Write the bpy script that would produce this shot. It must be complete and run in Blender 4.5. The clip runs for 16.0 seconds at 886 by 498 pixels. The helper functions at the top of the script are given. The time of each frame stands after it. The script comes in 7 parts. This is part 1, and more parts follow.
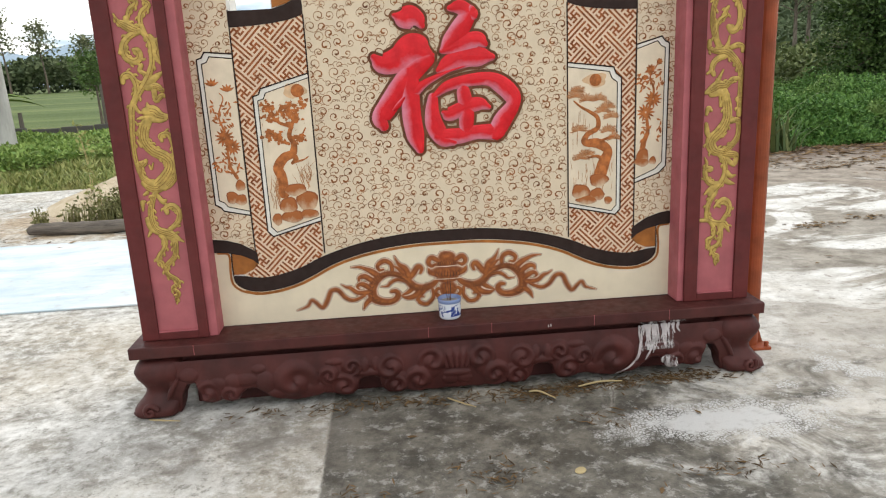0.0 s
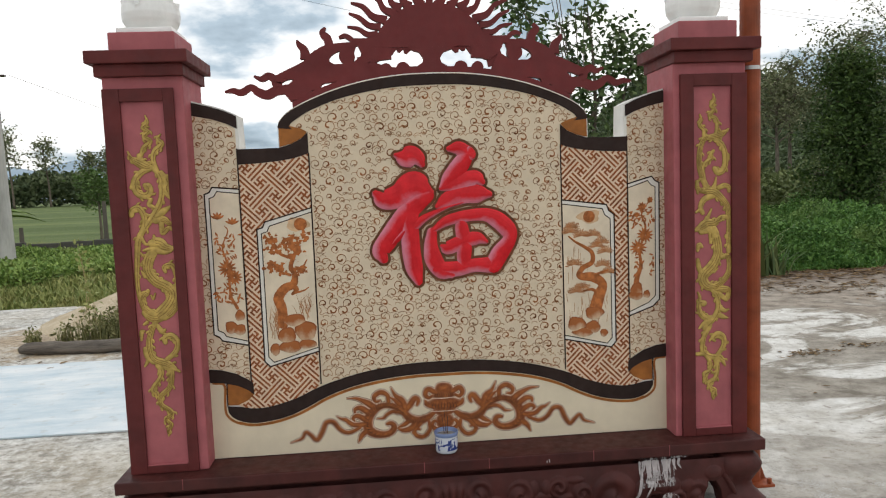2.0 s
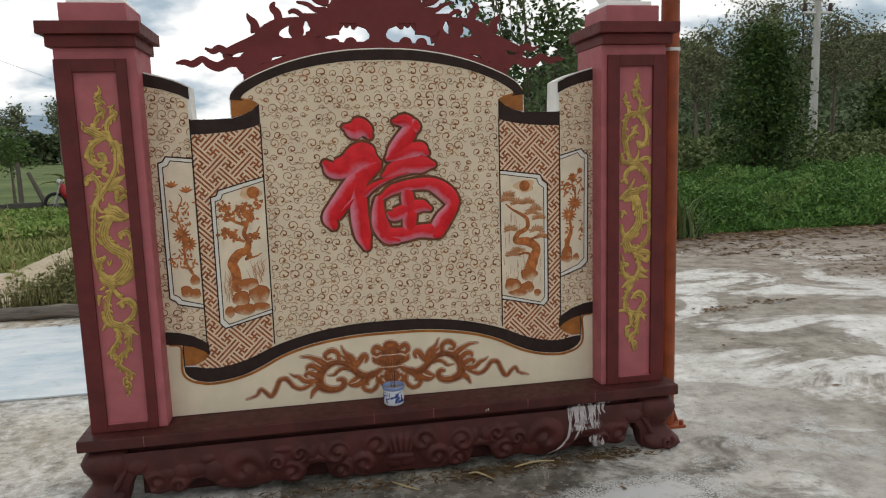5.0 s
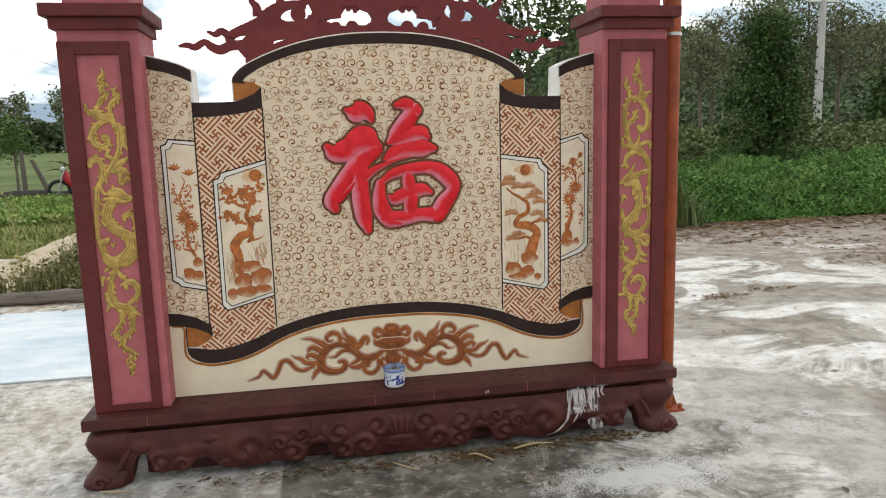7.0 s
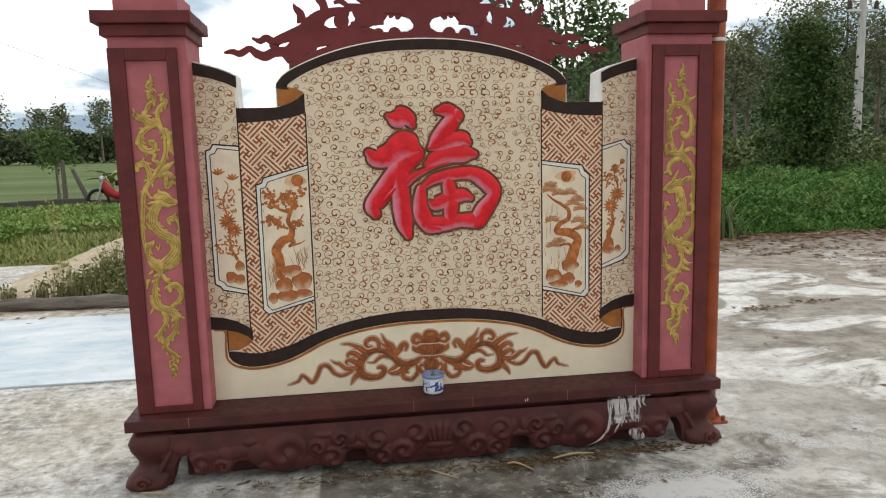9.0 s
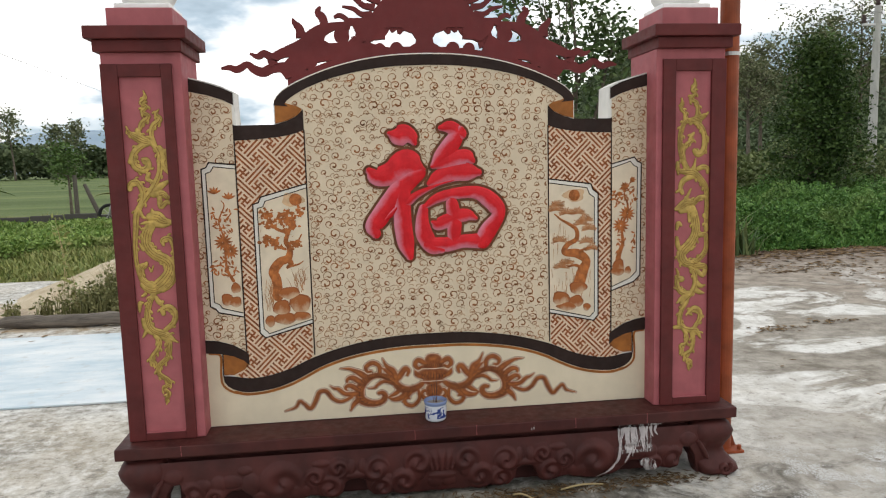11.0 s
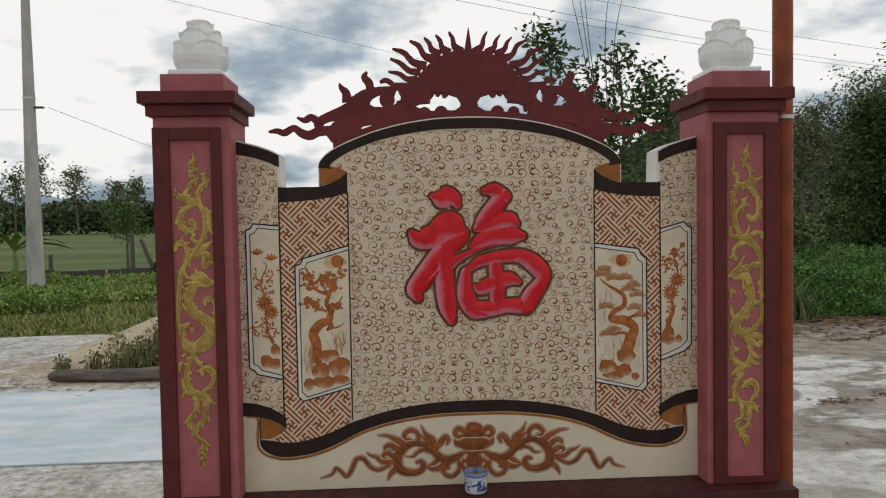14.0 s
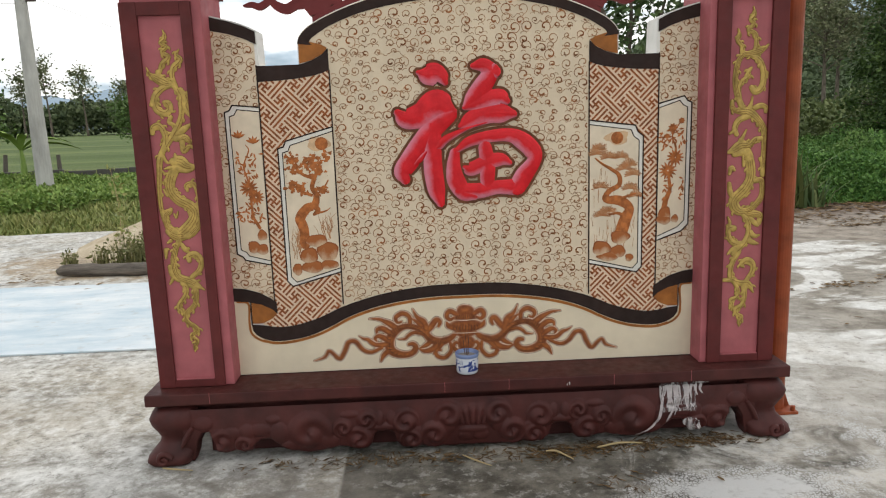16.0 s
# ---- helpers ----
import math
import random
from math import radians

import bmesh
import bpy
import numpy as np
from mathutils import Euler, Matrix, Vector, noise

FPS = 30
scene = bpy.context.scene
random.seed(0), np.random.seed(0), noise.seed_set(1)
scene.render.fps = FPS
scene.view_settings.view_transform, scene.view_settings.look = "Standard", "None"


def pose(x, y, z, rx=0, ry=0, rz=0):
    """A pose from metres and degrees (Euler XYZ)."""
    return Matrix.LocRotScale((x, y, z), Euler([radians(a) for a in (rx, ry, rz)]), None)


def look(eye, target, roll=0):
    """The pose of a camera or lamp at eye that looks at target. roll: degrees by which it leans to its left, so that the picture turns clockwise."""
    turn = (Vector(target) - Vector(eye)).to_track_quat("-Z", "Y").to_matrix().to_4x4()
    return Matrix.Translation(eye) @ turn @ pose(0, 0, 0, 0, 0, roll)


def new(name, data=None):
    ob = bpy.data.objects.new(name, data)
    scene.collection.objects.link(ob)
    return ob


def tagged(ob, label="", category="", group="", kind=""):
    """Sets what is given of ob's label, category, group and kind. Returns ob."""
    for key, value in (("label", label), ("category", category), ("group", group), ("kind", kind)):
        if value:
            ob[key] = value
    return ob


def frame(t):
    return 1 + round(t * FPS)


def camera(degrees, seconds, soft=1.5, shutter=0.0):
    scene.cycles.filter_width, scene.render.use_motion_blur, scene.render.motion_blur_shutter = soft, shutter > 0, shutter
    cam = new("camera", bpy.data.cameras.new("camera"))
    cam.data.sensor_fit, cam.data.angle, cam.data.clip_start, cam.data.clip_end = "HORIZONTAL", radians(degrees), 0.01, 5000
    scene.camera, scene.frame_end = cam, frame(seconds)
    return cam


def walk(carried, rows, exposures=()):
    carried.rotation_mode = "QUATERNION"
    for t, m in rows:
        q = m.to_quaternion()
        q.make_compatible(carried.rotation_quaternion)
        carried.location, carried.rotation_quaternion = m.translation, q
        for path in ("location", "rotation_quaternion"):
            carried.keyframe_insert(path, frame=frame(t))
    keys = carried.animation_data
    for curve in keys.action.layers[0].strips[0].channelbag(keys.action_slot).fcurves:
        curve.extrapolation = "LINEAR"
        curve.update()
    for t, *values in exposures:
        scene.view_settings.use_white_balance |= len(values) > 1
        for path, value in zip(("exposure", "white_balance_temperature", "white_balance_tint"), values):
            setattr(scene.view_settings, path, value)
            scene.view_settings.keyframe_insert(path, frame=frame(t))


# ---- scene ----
cam = camera(63.6, 16.0, soft=1.15)
PATH = [
    (0, (-0.225, -3.04, 1.381), (-0.096, -1.107, 0.887), -2.9),
    (0.5, (-0.258, -3.041, 1.395), (-0.149, -1.093, 0.952), -2.1),
    (1, (-0.248, -3.043, 1.437), (-0.138, -1.067, 1.146), -2.1),
    (1.5, (-0.241, -3.047, 1.452), (-0.113, -1.068, 1.19), -2.3),
    (2, (-0.24, -3.061, 1.456), (-0.076, -1.076, 1.278), -2.2),
    (2.5, (-0.229, -3.065, 1.477), (-0.041, -1.079, 1.324), -1.9),
    (3, (-0.211, -3.069, 1.463), (0.025, -1.089, 1.313), -1.8),
    (3.5, (-0.219, -3.083, 1.473), (0.027, -1.103, 1.339), -1.7),
    (4, (-0.292, -3.136, 1.517), (-0.02, -1.162, 1.35), -1.6),
    (4.5, (-0.301, -3.225, 1.513), (0.001, -1.262, 1.276), -1.8),
    (4.7, (-0.331, -3.246, 1.502), (0.019, -1.294, 1.238), -1.9),
    (6.8, (-0.345, -3.291, 1.479), (0.017, -1.352, 1.154), -1.5),
    (7, (-0.332, -3.29, 1.469), (0.013, -1.345, 1.154), -1.6),
    (7.5, (-0.364, -3.292, 1.438), (-0.071, -1.334, 1.152), -1.4),
    (8, (-0.385, -3.284, 1.438), (-0.111, -1.323, 1.155), -1.4),
    (10.5, (-0.347, -3.211, 1.458), (-0.089, -1.245, 1.198), -1.6),
    (11, (-0.327, -3.16, 1.459), (-0.091, -1.189, 1.218), -1.5),
    (11.5, (-0.307, -3.115, 1.463), (-0.094, -1.14, 1.231), -1.4),
    (12, (-0.269, -3.073, 1.474), (-0.077, -1.094, 1.256), -1.0),
    (12.5, (-0.266, -3.072, 1.499), (-0.087, -1.089, 1.302), -1.2),
    (13, (-0.301, -3.092, 1.502), (-0.133, -1.102, 1.394), -1.2),
    (13.5, (-0.316, -3.106, 1.5), (-0.172, -1.112, 1.437), -0.9),
    (14, (-0.304, -3.103, 1.479), (-0.192, -1.108, 1.402), -1.0),
    (14.5, (-0.284, -3.08, 1.461), (-0.202, -1.088, 1.298), -1.2),
    (15, (-0.245, -3.056, 1.434), (-0.185, -1.072, 1.19), -1.6),
    (15.5, (-0.216, -3.043, 1.421), (-0.16, -1.068, 1.113), -1.9),
    (16, (-0.199, -3.03, 1.408), (-0.132, -1.065, 1.044), -2.0),
]
EXPOSURES = [(0, -0.44), (1.5, -0.84), (2, -0.98), (3.0, -1.20), (3.5, -1.20), (4.5, -1.28), (7, -0.70), (8, -0.81), (10.5, -0.83), (12.5, -1.05), (14, -1.53), (14.5, -1.43), (15, -1.16), (16, -0.82)]
walk(cam, [(t, look(eye, target, roll)) for t, eye, target, roll in PATH], EXPOSURES)

# ---- world, sun ----
world = bpy.data.worlds.new("sky")
scene.world = world
world.use_nodes = True
wn, wl = world.node_tree.nodes, world.node_tree.links
wn.clear()
SUN_EL, SUN_AZ = radians(58), radians(35)          # azimuth from +y towards +x
sky = wn.new("ShaderNodeTexSky")
sky.sky_type, sky.sun_disc = "NISHITA", False
sky.sun_elevation, sky.sun_rotation = SUN_EL, SUN_AZ
skyc = wn.new("ShaderNodeVectorMath"); skyc.operation = "SCALE"
skyc.inputs["Scale"].default_value = 0.10
wl.new(sky.outputs[0], skyc.inputs[0])
tc = wn.new("ShaderNodeTexCoord")
sep = wn.new("ShaderNodeSeparateXYZ"); wl.new(tc.outputs["Generated"], sep.inputs[0])


def wmath(op, a, b=None, c=None):
    n = wn.new("ShaderNodeMath"); n.operation = op
    for i, v in enumerate((a, b, c)):
        if v is None:
            continue
        if isinstance(v, (int, float)):
            n.inputs[i].default_value = v
        else:
            wl.new(v, n.inputs[i])
    return n.outputs[0]


zc = wmath("ADD", wmath("MAXIMUM", sep.outputs[2], 0.0), 0.30)
comb = wn.new("ShaderNodeCombineXYZ")
wl.new(wmath("DIVIDE", sep.outputs[0], zc), comb.inputs[0])
wl.new(wmath("DIVIDE", sep.outputs[1], zc), comb.inputs[1])
cloud = wn.new("ShaderNodeTexNoise")
cloud.inputs["Scale"].default_value, cloud.inputs["Detail"].default_value = 1.7, 8.0
cloud.inputs["Roughness"].default_value = 0.55
wl.new(comb.outputs[0], cloud.inputs["Vector"])
ramp = wn.new("ShaderNodeValToRGB")
e = ramp.color_ramp.elements
e[0].position, e[0].color = 0.33, (0.62, 0.80, 0.95, 1)
e[1].position, e[1].color = 0.52, (3.30, 3.25, 3.18, 1)
m_ = e.new(0.425); m_.color = (1.25, 1.52, 1.74, 1)
wl.new(cloud.outputs[0], ramp.inputs[0])
cover = wn.new("ShaderNodeMixRGB"); cover.inputs[0].default_value = 0.88
wl.new(skyc.outputs[0], cover.inputs[1]); wl.new(ramp.outputs[0], cover.inputs[2])
bg = wn.new("ShaderNodeBackground"); bg.inputs[1].default_value = 0.9
out = wn.new("ShaderNodeOutputWorld")
wl.new(cover.outputs[0], bg.inputs[0]); wl.new(bg.outputs[0], out.inputs[0])

sun = new("sun", bpy.data.lights.new("sun", "SUN"))
sun.data.energy, sun.data.angle, sun.data.color = 1.0, radians(14), (1.0, 0.96, 0.9)
sun.matrix_world = look((0, 0, 0), (-math.sin(SUN_AZ) * math.cos(SUN_EL), -math.cos(SUN_AZ) * math.cos(SUN_EL), -math.sin(SUN_EL)))


# ---- materials ----
class Mat:
    """A node material under construction."""

    def __init__(self, name, rough=0.6, metal=0.0, spec=0.28):
        self.m = bpy.data.materials.new(name)
        self.m.use_nodes = True
        self.n, self.l = self.m.node_tree.nodes, self.m.node_tree.links
        self.b = self.n["Principled BSDF"]
        self.b.inputs["Roughness"].default_value = rough
        self.b.inputs["Metallic"].default_value = metal
        self.b.inputs["Specular IOR Level"].default_value = spec
        self.co = self.n.new("ShaderNodeTexCoord").outputs["Object"]

    def put(self, sock, v):
        if isinstance(v, (int, float)):
            sock.default_value = v
        elif isinstance(v, tuple):
            sock.default_value = (*v, 1) if len(v) == 3 and sock.type == "RGBA" else v
        else:
            self.l.new(v, sock)

    def noise(self, scale, detail=4, rough=0.55, stretch=None, src=None, dist=0.0):
        n = self.n.new("ShaderNodeTexNoise")
        n.inputs["Scale"].default_value, n.inputs["Detail"].default_value = scale, detail
        n.inputs["Roughness"].default_value, n.inputs["Distortion"].default_value = rough, dist
        src = src or self.co
        if stretch:
            mp = self.n.new("ShaderNodeMapping"); mp.inputs["Scale"].default_value = stretch
            self.l.new(src, mp.inputs[0]); src = mp.outputs[0]
        self.l.new(src, n.inputs["Vector"])
        return n.outputs[0]

    def ramp(self, v, lo, hi, a=0.0, b=1.0):
        n = self.n.new("ShaderNodeMapRange")
        n.inputs[1].default_value, n.inputs[2].default_value = lo, hi
        n.inputs[3].default_value, n.inputs[4].default_value = a, b
        self.l.new(v, n.inputs[0])
        return n.outputs[0]

    def mix(self, f, a, b, mode="MIX"):
        n = self.n.new("ShaderNodeMixRGB"); n.blend_type = mode
        self.put(n.inputs[0], f); self.put(n.inputs[1], a); self.put(n.inputs[2], b)
        return n.outputs[0]

    def math(self, op, a, b=0.0):
        n = self.n.new("ShaderNodeMath"); n.operation = op
        self.put(n.inputs[0], a); self.put(n.inputs[1], b)
        return n.outputs[0]

    def bump(self, h, strength=0.3, dist=0.003):
        n = self.n.new("ShaderNodeBump")
        n.inputs["Strength"].default_value, n.inputs["Distance"].default_value = strength, dist
        self.l.new(h, n.inputs["Height"]); self.l.new(n.outputs[0], self.b.inputs["Normal"])
        return self

    def color(self, c):
        self.put(self.b.inputs["Base Color"], c)
        return self


def painted(name, col, rough=0.62, var=0.16, grime=0.12, scale=9, bump=0.25):
    """Brushed masonry paint: soft blotches, fine grain, streaks of dirt that run down."""
    k = Mat(name, rough)
    dark = tuple(c * (1 - var) for c in col); light = tuple(min(1, c * (1 + var)) for c in col)
    c = k.mix(k.ramp(k.noise(scale, 5), 0.3, 0.7), dark, light)
    c = k.mix(k.ramp(k.noise(14, 4, stretch=(1, 1, 0.12)), 0.52, 0.75, 0, grime), c, tuple(0.45 * x + 0.008 for x in col))
    k.color(c)
    k.put(k.b.inputs["Roughness"], k.ramp(k.noise(25, 3), 0.3, 0.7, rough - 0.1, min(1, rough + 0.12)))
    k.bump(k.noise(160, 3), bump, 0.0015)
    return k.m


PINK = painted("pink_plaster", (0.35, 0.10, 0.11), 0.6, 0.16, 0.22)
MAROON = painted("maroon_paint", (0.098, 0.0165, 0.0155), 0.6, 0.2, 0.2)
BASEMAROON = painted("base_maroon_paint", (0.060, 0.0145, 0.012), 0.58, 0.3, 0.4, 9)
CRESTRED = painted("crest_red_paint", (0.135, 0.021, 0.021), 0.6, 0.15, 0.1)
CREAM = painted("cream_paint", (0.64, 0.53, 0.385), 0.7, 0.06, 0.08, 5)
FIELD = painted("pale_cream_paint", (0.66, 0.57, 0.42), 0.7, 0.08, 0.07, 6)
WHITE = painted("white_lime_paint", (0.72, 0.70, 0.66), 0.65, 0.08, 0.25, 12)
BLACK = painted("black_brown_paint", (0.024, 0.0125, 0.0095), 0.75, 0.25, 0.05)
ORANGE = painted("orange_brown_paint", (0.30, 0.105, 0.02), 0.55, 0.3, 0.15, 14)
FRETBG = painted("fret_ground_paint", (0.68, 0.525, 0.385), 0.7, 0.07, 0.08)
FRET = painted("rust_line_paint", (0.255, 0.074, 0.019), 0.6, 0.35, 0.1, 30)
PALE = painted("pale_grey_paint", (0.68, 0.655, 0.59), 0.7, 0.06, 0.12)
SCENEBG = painted("picture_cream_paint", (0.66, 0.56, 0.42), 0.7, 0.09, 0.1, 12)
RUST = painted("rust_brush_paint", (0.36, 0.115, 0.03), 0.65, 0.45, 0.3, 45)
RUSTTHIN = painted("thin_rust_wash", (0.40, 0.20, 0.095), 0.7, 0.3, 0.1, 60)
SWIRL = painted("brown_line_paint", (0.25, 0.098, 0.036), 0.65, 0.5, 0.1, 20)
SWIRLPALE = painted("thin_brown_line_paint", (0.31, 0.165, 0.085), 0.65, 0.4, 0.1, 20)
GOLD = painted("ochre_gold_paint", (0.42, 0.285, 0.075), 0.5, 0.3, 0.2, 40)
GOLDDARK = painted("olive_line_paint", (0.17, 0.085, 0.02), 0.6, 0.3, 0.1, 30)
POLEPAINT = painted("orange_red_steel_paint", (0.235, 0.052, 0.016), 0.5, 0.3, 0.5, 8)
CHAROUT = painted("umber_outline_paint", (0.135, 0.046, 0.018), 0.55, 0.35, 0.1, 30)
LOTUS = painted("white_gloss_plaster", (0.82, 0.81, 0.79), 0.45, 0.06, 0.22, 10)
DRIP = painted("white_lime_drip", (0.40, 0.355, 0.35), 0.85, 0.25, 0.5, 30)
k = Mat("thin_lime_film", 0.85)
k.color((0.50, 0.46, 0.45))
k.put(k.b.inputs["Alpha"], k.ramp(k.noise(38, 6, 0.65, (1.6, 1, 0.22)), 0.44, 0.62, 0.0, 0.85))
FILM = k.m

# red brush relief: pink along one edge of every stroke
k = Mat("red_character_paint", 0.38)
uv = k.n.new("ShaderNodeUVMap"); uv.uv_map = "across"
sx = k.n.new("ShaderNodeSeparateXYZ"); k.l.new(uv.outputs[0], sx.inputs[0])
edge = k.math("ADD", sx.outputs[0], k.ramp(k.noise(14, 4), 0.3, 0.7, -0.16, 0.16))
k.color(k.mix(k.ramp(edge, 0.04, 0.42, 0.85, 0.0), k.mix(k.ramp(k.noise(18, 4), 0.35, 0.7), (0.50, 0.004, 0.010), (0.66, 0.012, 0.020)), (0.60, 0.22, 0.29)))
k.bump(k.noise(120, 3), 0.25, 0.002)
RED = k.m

# ornament paint: rust body, pale brush edge
k = Mat("rust_ornament_paint", 0.55)
uv = k.n.new("ShaderNodeUVMap"); uv.uv_map = "across"
sx = k.n.new("ShaderNodeSeparateXYZ"); k.l.new(uv.outputs[0], sx.inputs[0])
rim = k.math("ABSOLUTE", k.math("SUBTRACT", sx.outputs[0], 0.5))
body = k.mix(k.ramp(k.noise(55, 4), 0.3, 0.7), (0.19, 0.050, 0.013), (0.40, 0.130, 0.032))
k.color(k.mix(k.ramp(rim, 0.36, 0.47, 0, 0.7), k.mix(k.ramp(rim, 0.10, 0.34, 0, 0.55), body, (0.13, 0.034, 0.012)), (0.50, 0.28, 0.18)))
k.bump(k.noise(140, 3), 0.2, 0.0015)
ORNAMENT = k.m

# worn concrete paving: pale lime, grey weather stains, streaks of algae, damp dark ground in front of the screen
k = Mat("weathered_concrete", 0.8)
sp = k.n.new("ShaderNodeSeparateXYZ"); k.l.new(k.co, sp.inputs[0])
X, Y = sp.outputs[0], sp.outputs[1]
big = k.noise(0.55, 5, 0.6, (1, 1.5, 1))
mid = k.noise(2.6, 9, 0.70, (0.95, 1.1, 1), dist=0.8)
fine = k.noise(15, 9, 0.76)
spot = k.noise(34, 7, 0.75)
grit = k.noise(110, 4, 0.7)
c = k.mix(k.ramp(mid, 0.41, 0.60), (0.27, 0.255, 0.225), (0.60, 0.59, 0.555))
c = k.mix(k.ramp(big, 0.45, 0.66, 0, 0.55), c, (0.47, 0.40, 0.29))
c = k.mix(k.ramp(fine, 0.50, 0.60, 0, 0.62), c, (0.74, 0.73, 0.70))
c = k.mix(k.ramp(fine, 0.465, 0.39, 0, 0.7), c, (0.15, 0.135, 0.11))
c = k.mix(k.ramp(k.noise(0.9, 6, 0.65), 0.5, 0.62, 0, 0.4), c, (0.30, 0.245, 0.17))
c = k.mix(k.ramp(spot, 0.56, 0.66, 0, 0.5), c, (0.16, 0.145, 0.12))
# dark weathering towards the right back, in long patches
right = k.ramp(X, 0.9, 2.6)
streak = k.noise(1.05, 9, 0.66, (0.75, 1.0, 1), dist=0.9)
tone = k.noise(4.5, 8, 0.7)
c = k.mix(k.math("MULTIPLY", right, 0.85), c, k.mix(k.ramp(tone, 0.36, 0.62), (0.46, 0.435, 0.39), (0.74, 0.73, 0.70)))
c = k.mix(k.math("MULTIPLY", right, k.ramp(streak, 0.445, 0.50, 0, 0.94)), c, k.mix(k.ramp(tone, 0.36, 0.60), (0.135, 0.115, 0.088), (0.33, 0.295, 0.245)))
c = k.mix(k.math("MULTIPLY", right, k.ramp(fine, 0.44, 0.37, 0, 0.7)), c, (0.15, 0.115, 0.085))
c = k.mix(k.math("MULTIPLY", k.ramp(k.math("ADD", X, k.ramp(streak, 0.3, 0.7, -1.5, 1.5)), 4.0, 6.2, 0, 0.8), k.ramp(Y, 1.0, 3.0)), c, k.mix(k.ramp(tone, 0.36, 0.62), (0.12, 0.085, 0.062), (0.30, 0.24, 0.19)))
back = k.math("MULTIPLY", right, k.ramp(k.math("ADD", Y, k.ramp(streak, 0.3, 0.7, -1.2, 1.2)), 3.9, 5.2, 0, 0.9))
c = k.mix(back, c, k.mix(k.ramp(tone, 0.36, 0.62), (0.17, 0.14, 0.11), (0.37, 0.32, 0.265)))
# brown silt washed out round the sand heap
sx_ = k.math("DIVIDE", k.math("ADD", X, 3.3), 1.3); sy_ = k.math("DIVIDE", k.math("SUBTRACT", Y, 4.7), 1.0)
silt = k.ramp(k.math("ADD", k.math("ADD", k.math("MULTIPLY", sx_, sx_), k.math("MULTIPLY", sy_, sy_)), k.ramp(mid, 0.3, 0.7, -0.9, 0.9)), 1.3, 0.5, 0, 0.8)
c = k.mix(silt, c, k.mix(k.ramp(fine, 0.4, 0.6), (0.22, 0.15, 0.09), (0.42, 0.32, 0.20)))
# soil and leaf mould along the far edge
c = k.mix(k.math("MULTIPLY", k.math("MULTIPLY", k.ramp(Y, 5.2, 6.3), right), k.ramp(k.noise(3.0, 7, 0.7, (0.5, 1, 1)), 0.38, 0.54, 0, 0.95)), c, (0.115, 0.07, 0.045))
# newer, damp pour in front of the screen, east of the joint
inx = k.ramp(k.math("ADD", X, k.ramp(fine, 0.3, 0.7, -0.01, 0.01)), -0.545, -0.535)
iny = k.math("MULTIPLY", k.ramp(k.math("ADD", Y, k.ramp(mid, 0.3, 0.7, -0.4, 0.4)), 0.25, -0.25), k.ramp(k.math("ADD", Y, k.ramp(mid, 0.3, 0.7, -0.7, 0.7)), -2.1, -1.5))
outx = k.ramp(k.math("ADD", X, k.ramp(mid, 0.3, 0.7, -0.9, 0.9)), 1.7, 0.9)
damp = k.math("MULTIPLY", k.math("MULTIPLY", inx, iny), outx)
dampc = k.mix(k.ramp(k.noise(6, 9, 0.74), 0.42, 0.60), (0.048, 0.043, 0.034), (0.175, 0.16, 0.132))
dampc = k.mix(k.ramp(fine, 0.54, 0.60, 0, 0.6), dampc, (0.36, 0.35, 0.32))
dampc = k.mix(k.ramp(spot, 0.56, 0.64, 0, 0.6), dampc, (0.05, 0.045, 0.038))
c = k.mix(k.math("MULTIPLY", damp, 0.93), c, dampc)
# darker mottled patch near the screen's feet to the west
west = k.math("MULTIPLY", k.ramp(k.math("ABSOLUTE", k.math("ADD", X, 0.95)), 0.75, 0.2), k.ramp(k.math("ABSOLUTE", k.math("ADD", Y, 0.42)), 0.42, 0.1))
c = k.mix(k.math("MULTIPLY", west, k.ramp(k.noise(5, 7, 0.7), 0.42, 0.56, 0.05, 0.72)), c, (0.17, 0.155, 0.135))
# lime crust, cracked into flakes
dx = k.math("DIVIDE", k.math("SUBTRACT", X, 1.0), 0.30); dy = k.math("DIVIDE", k.math("ADD", Y, 0.60), 0.10)
ell = k.math("ADD", k.math("MULTIPLY", dx, dx), k.math("MULTIPLY", dy, dy))
wob = k.ramp(k.noise(9, 7, 0.72), 0.3, 0.7, -1.0, 1.0)
vor = k.n.new("ShaderNodeTexVoronoi"); vor.feature = "DISTANCE_TO_EDGE"; vor.inputs["Scale"].default_value = 72
k.l.new(k.co, vor.inputs["Vector"])
flake = k.ramp(vor.outputs[0], 0.04, 0.14)
ring = k.ramp(k.math("ADD", ell, k.math("MULTIPLY", wob, 2.2)), 3.2, 1.6)
core = k.ramp(k.math("ADD", ell, k.math("MULTIPLY", wob, 0.6)), 0.9, 0.55)
# further flakes towards the east
far_f = k.math("MULTIPLY", k.ramp(k.math("ABSOLUTE", k.math("SUBTRACT", X, 1.75)), 0.75, 0.4), k.math("MULTIPLY", k.ramp(k.math("ABSOLUTE", k.math("ADD", Y, 0.25)), 0.40, 0.15), k.ramp(k.noise(5, 7, 0.7), 0.50, 0.56)))
crustm = k.math("MULTIPLY", k.math("MAXIMUM", k.math("MULTIPLY", k.math("MAXIMUM", ring, far_f), flake), core), k.ramp(fine, 0.30, 0.48, 0.55, 1.0))
c = k.mix(crustm, c, (0.52, 0.515, 0.50))
k.color(c)
k.put(k.b.inputs["Roughness"], k.ramp(big, 0.4, 0.65, 0.9, 0.6))
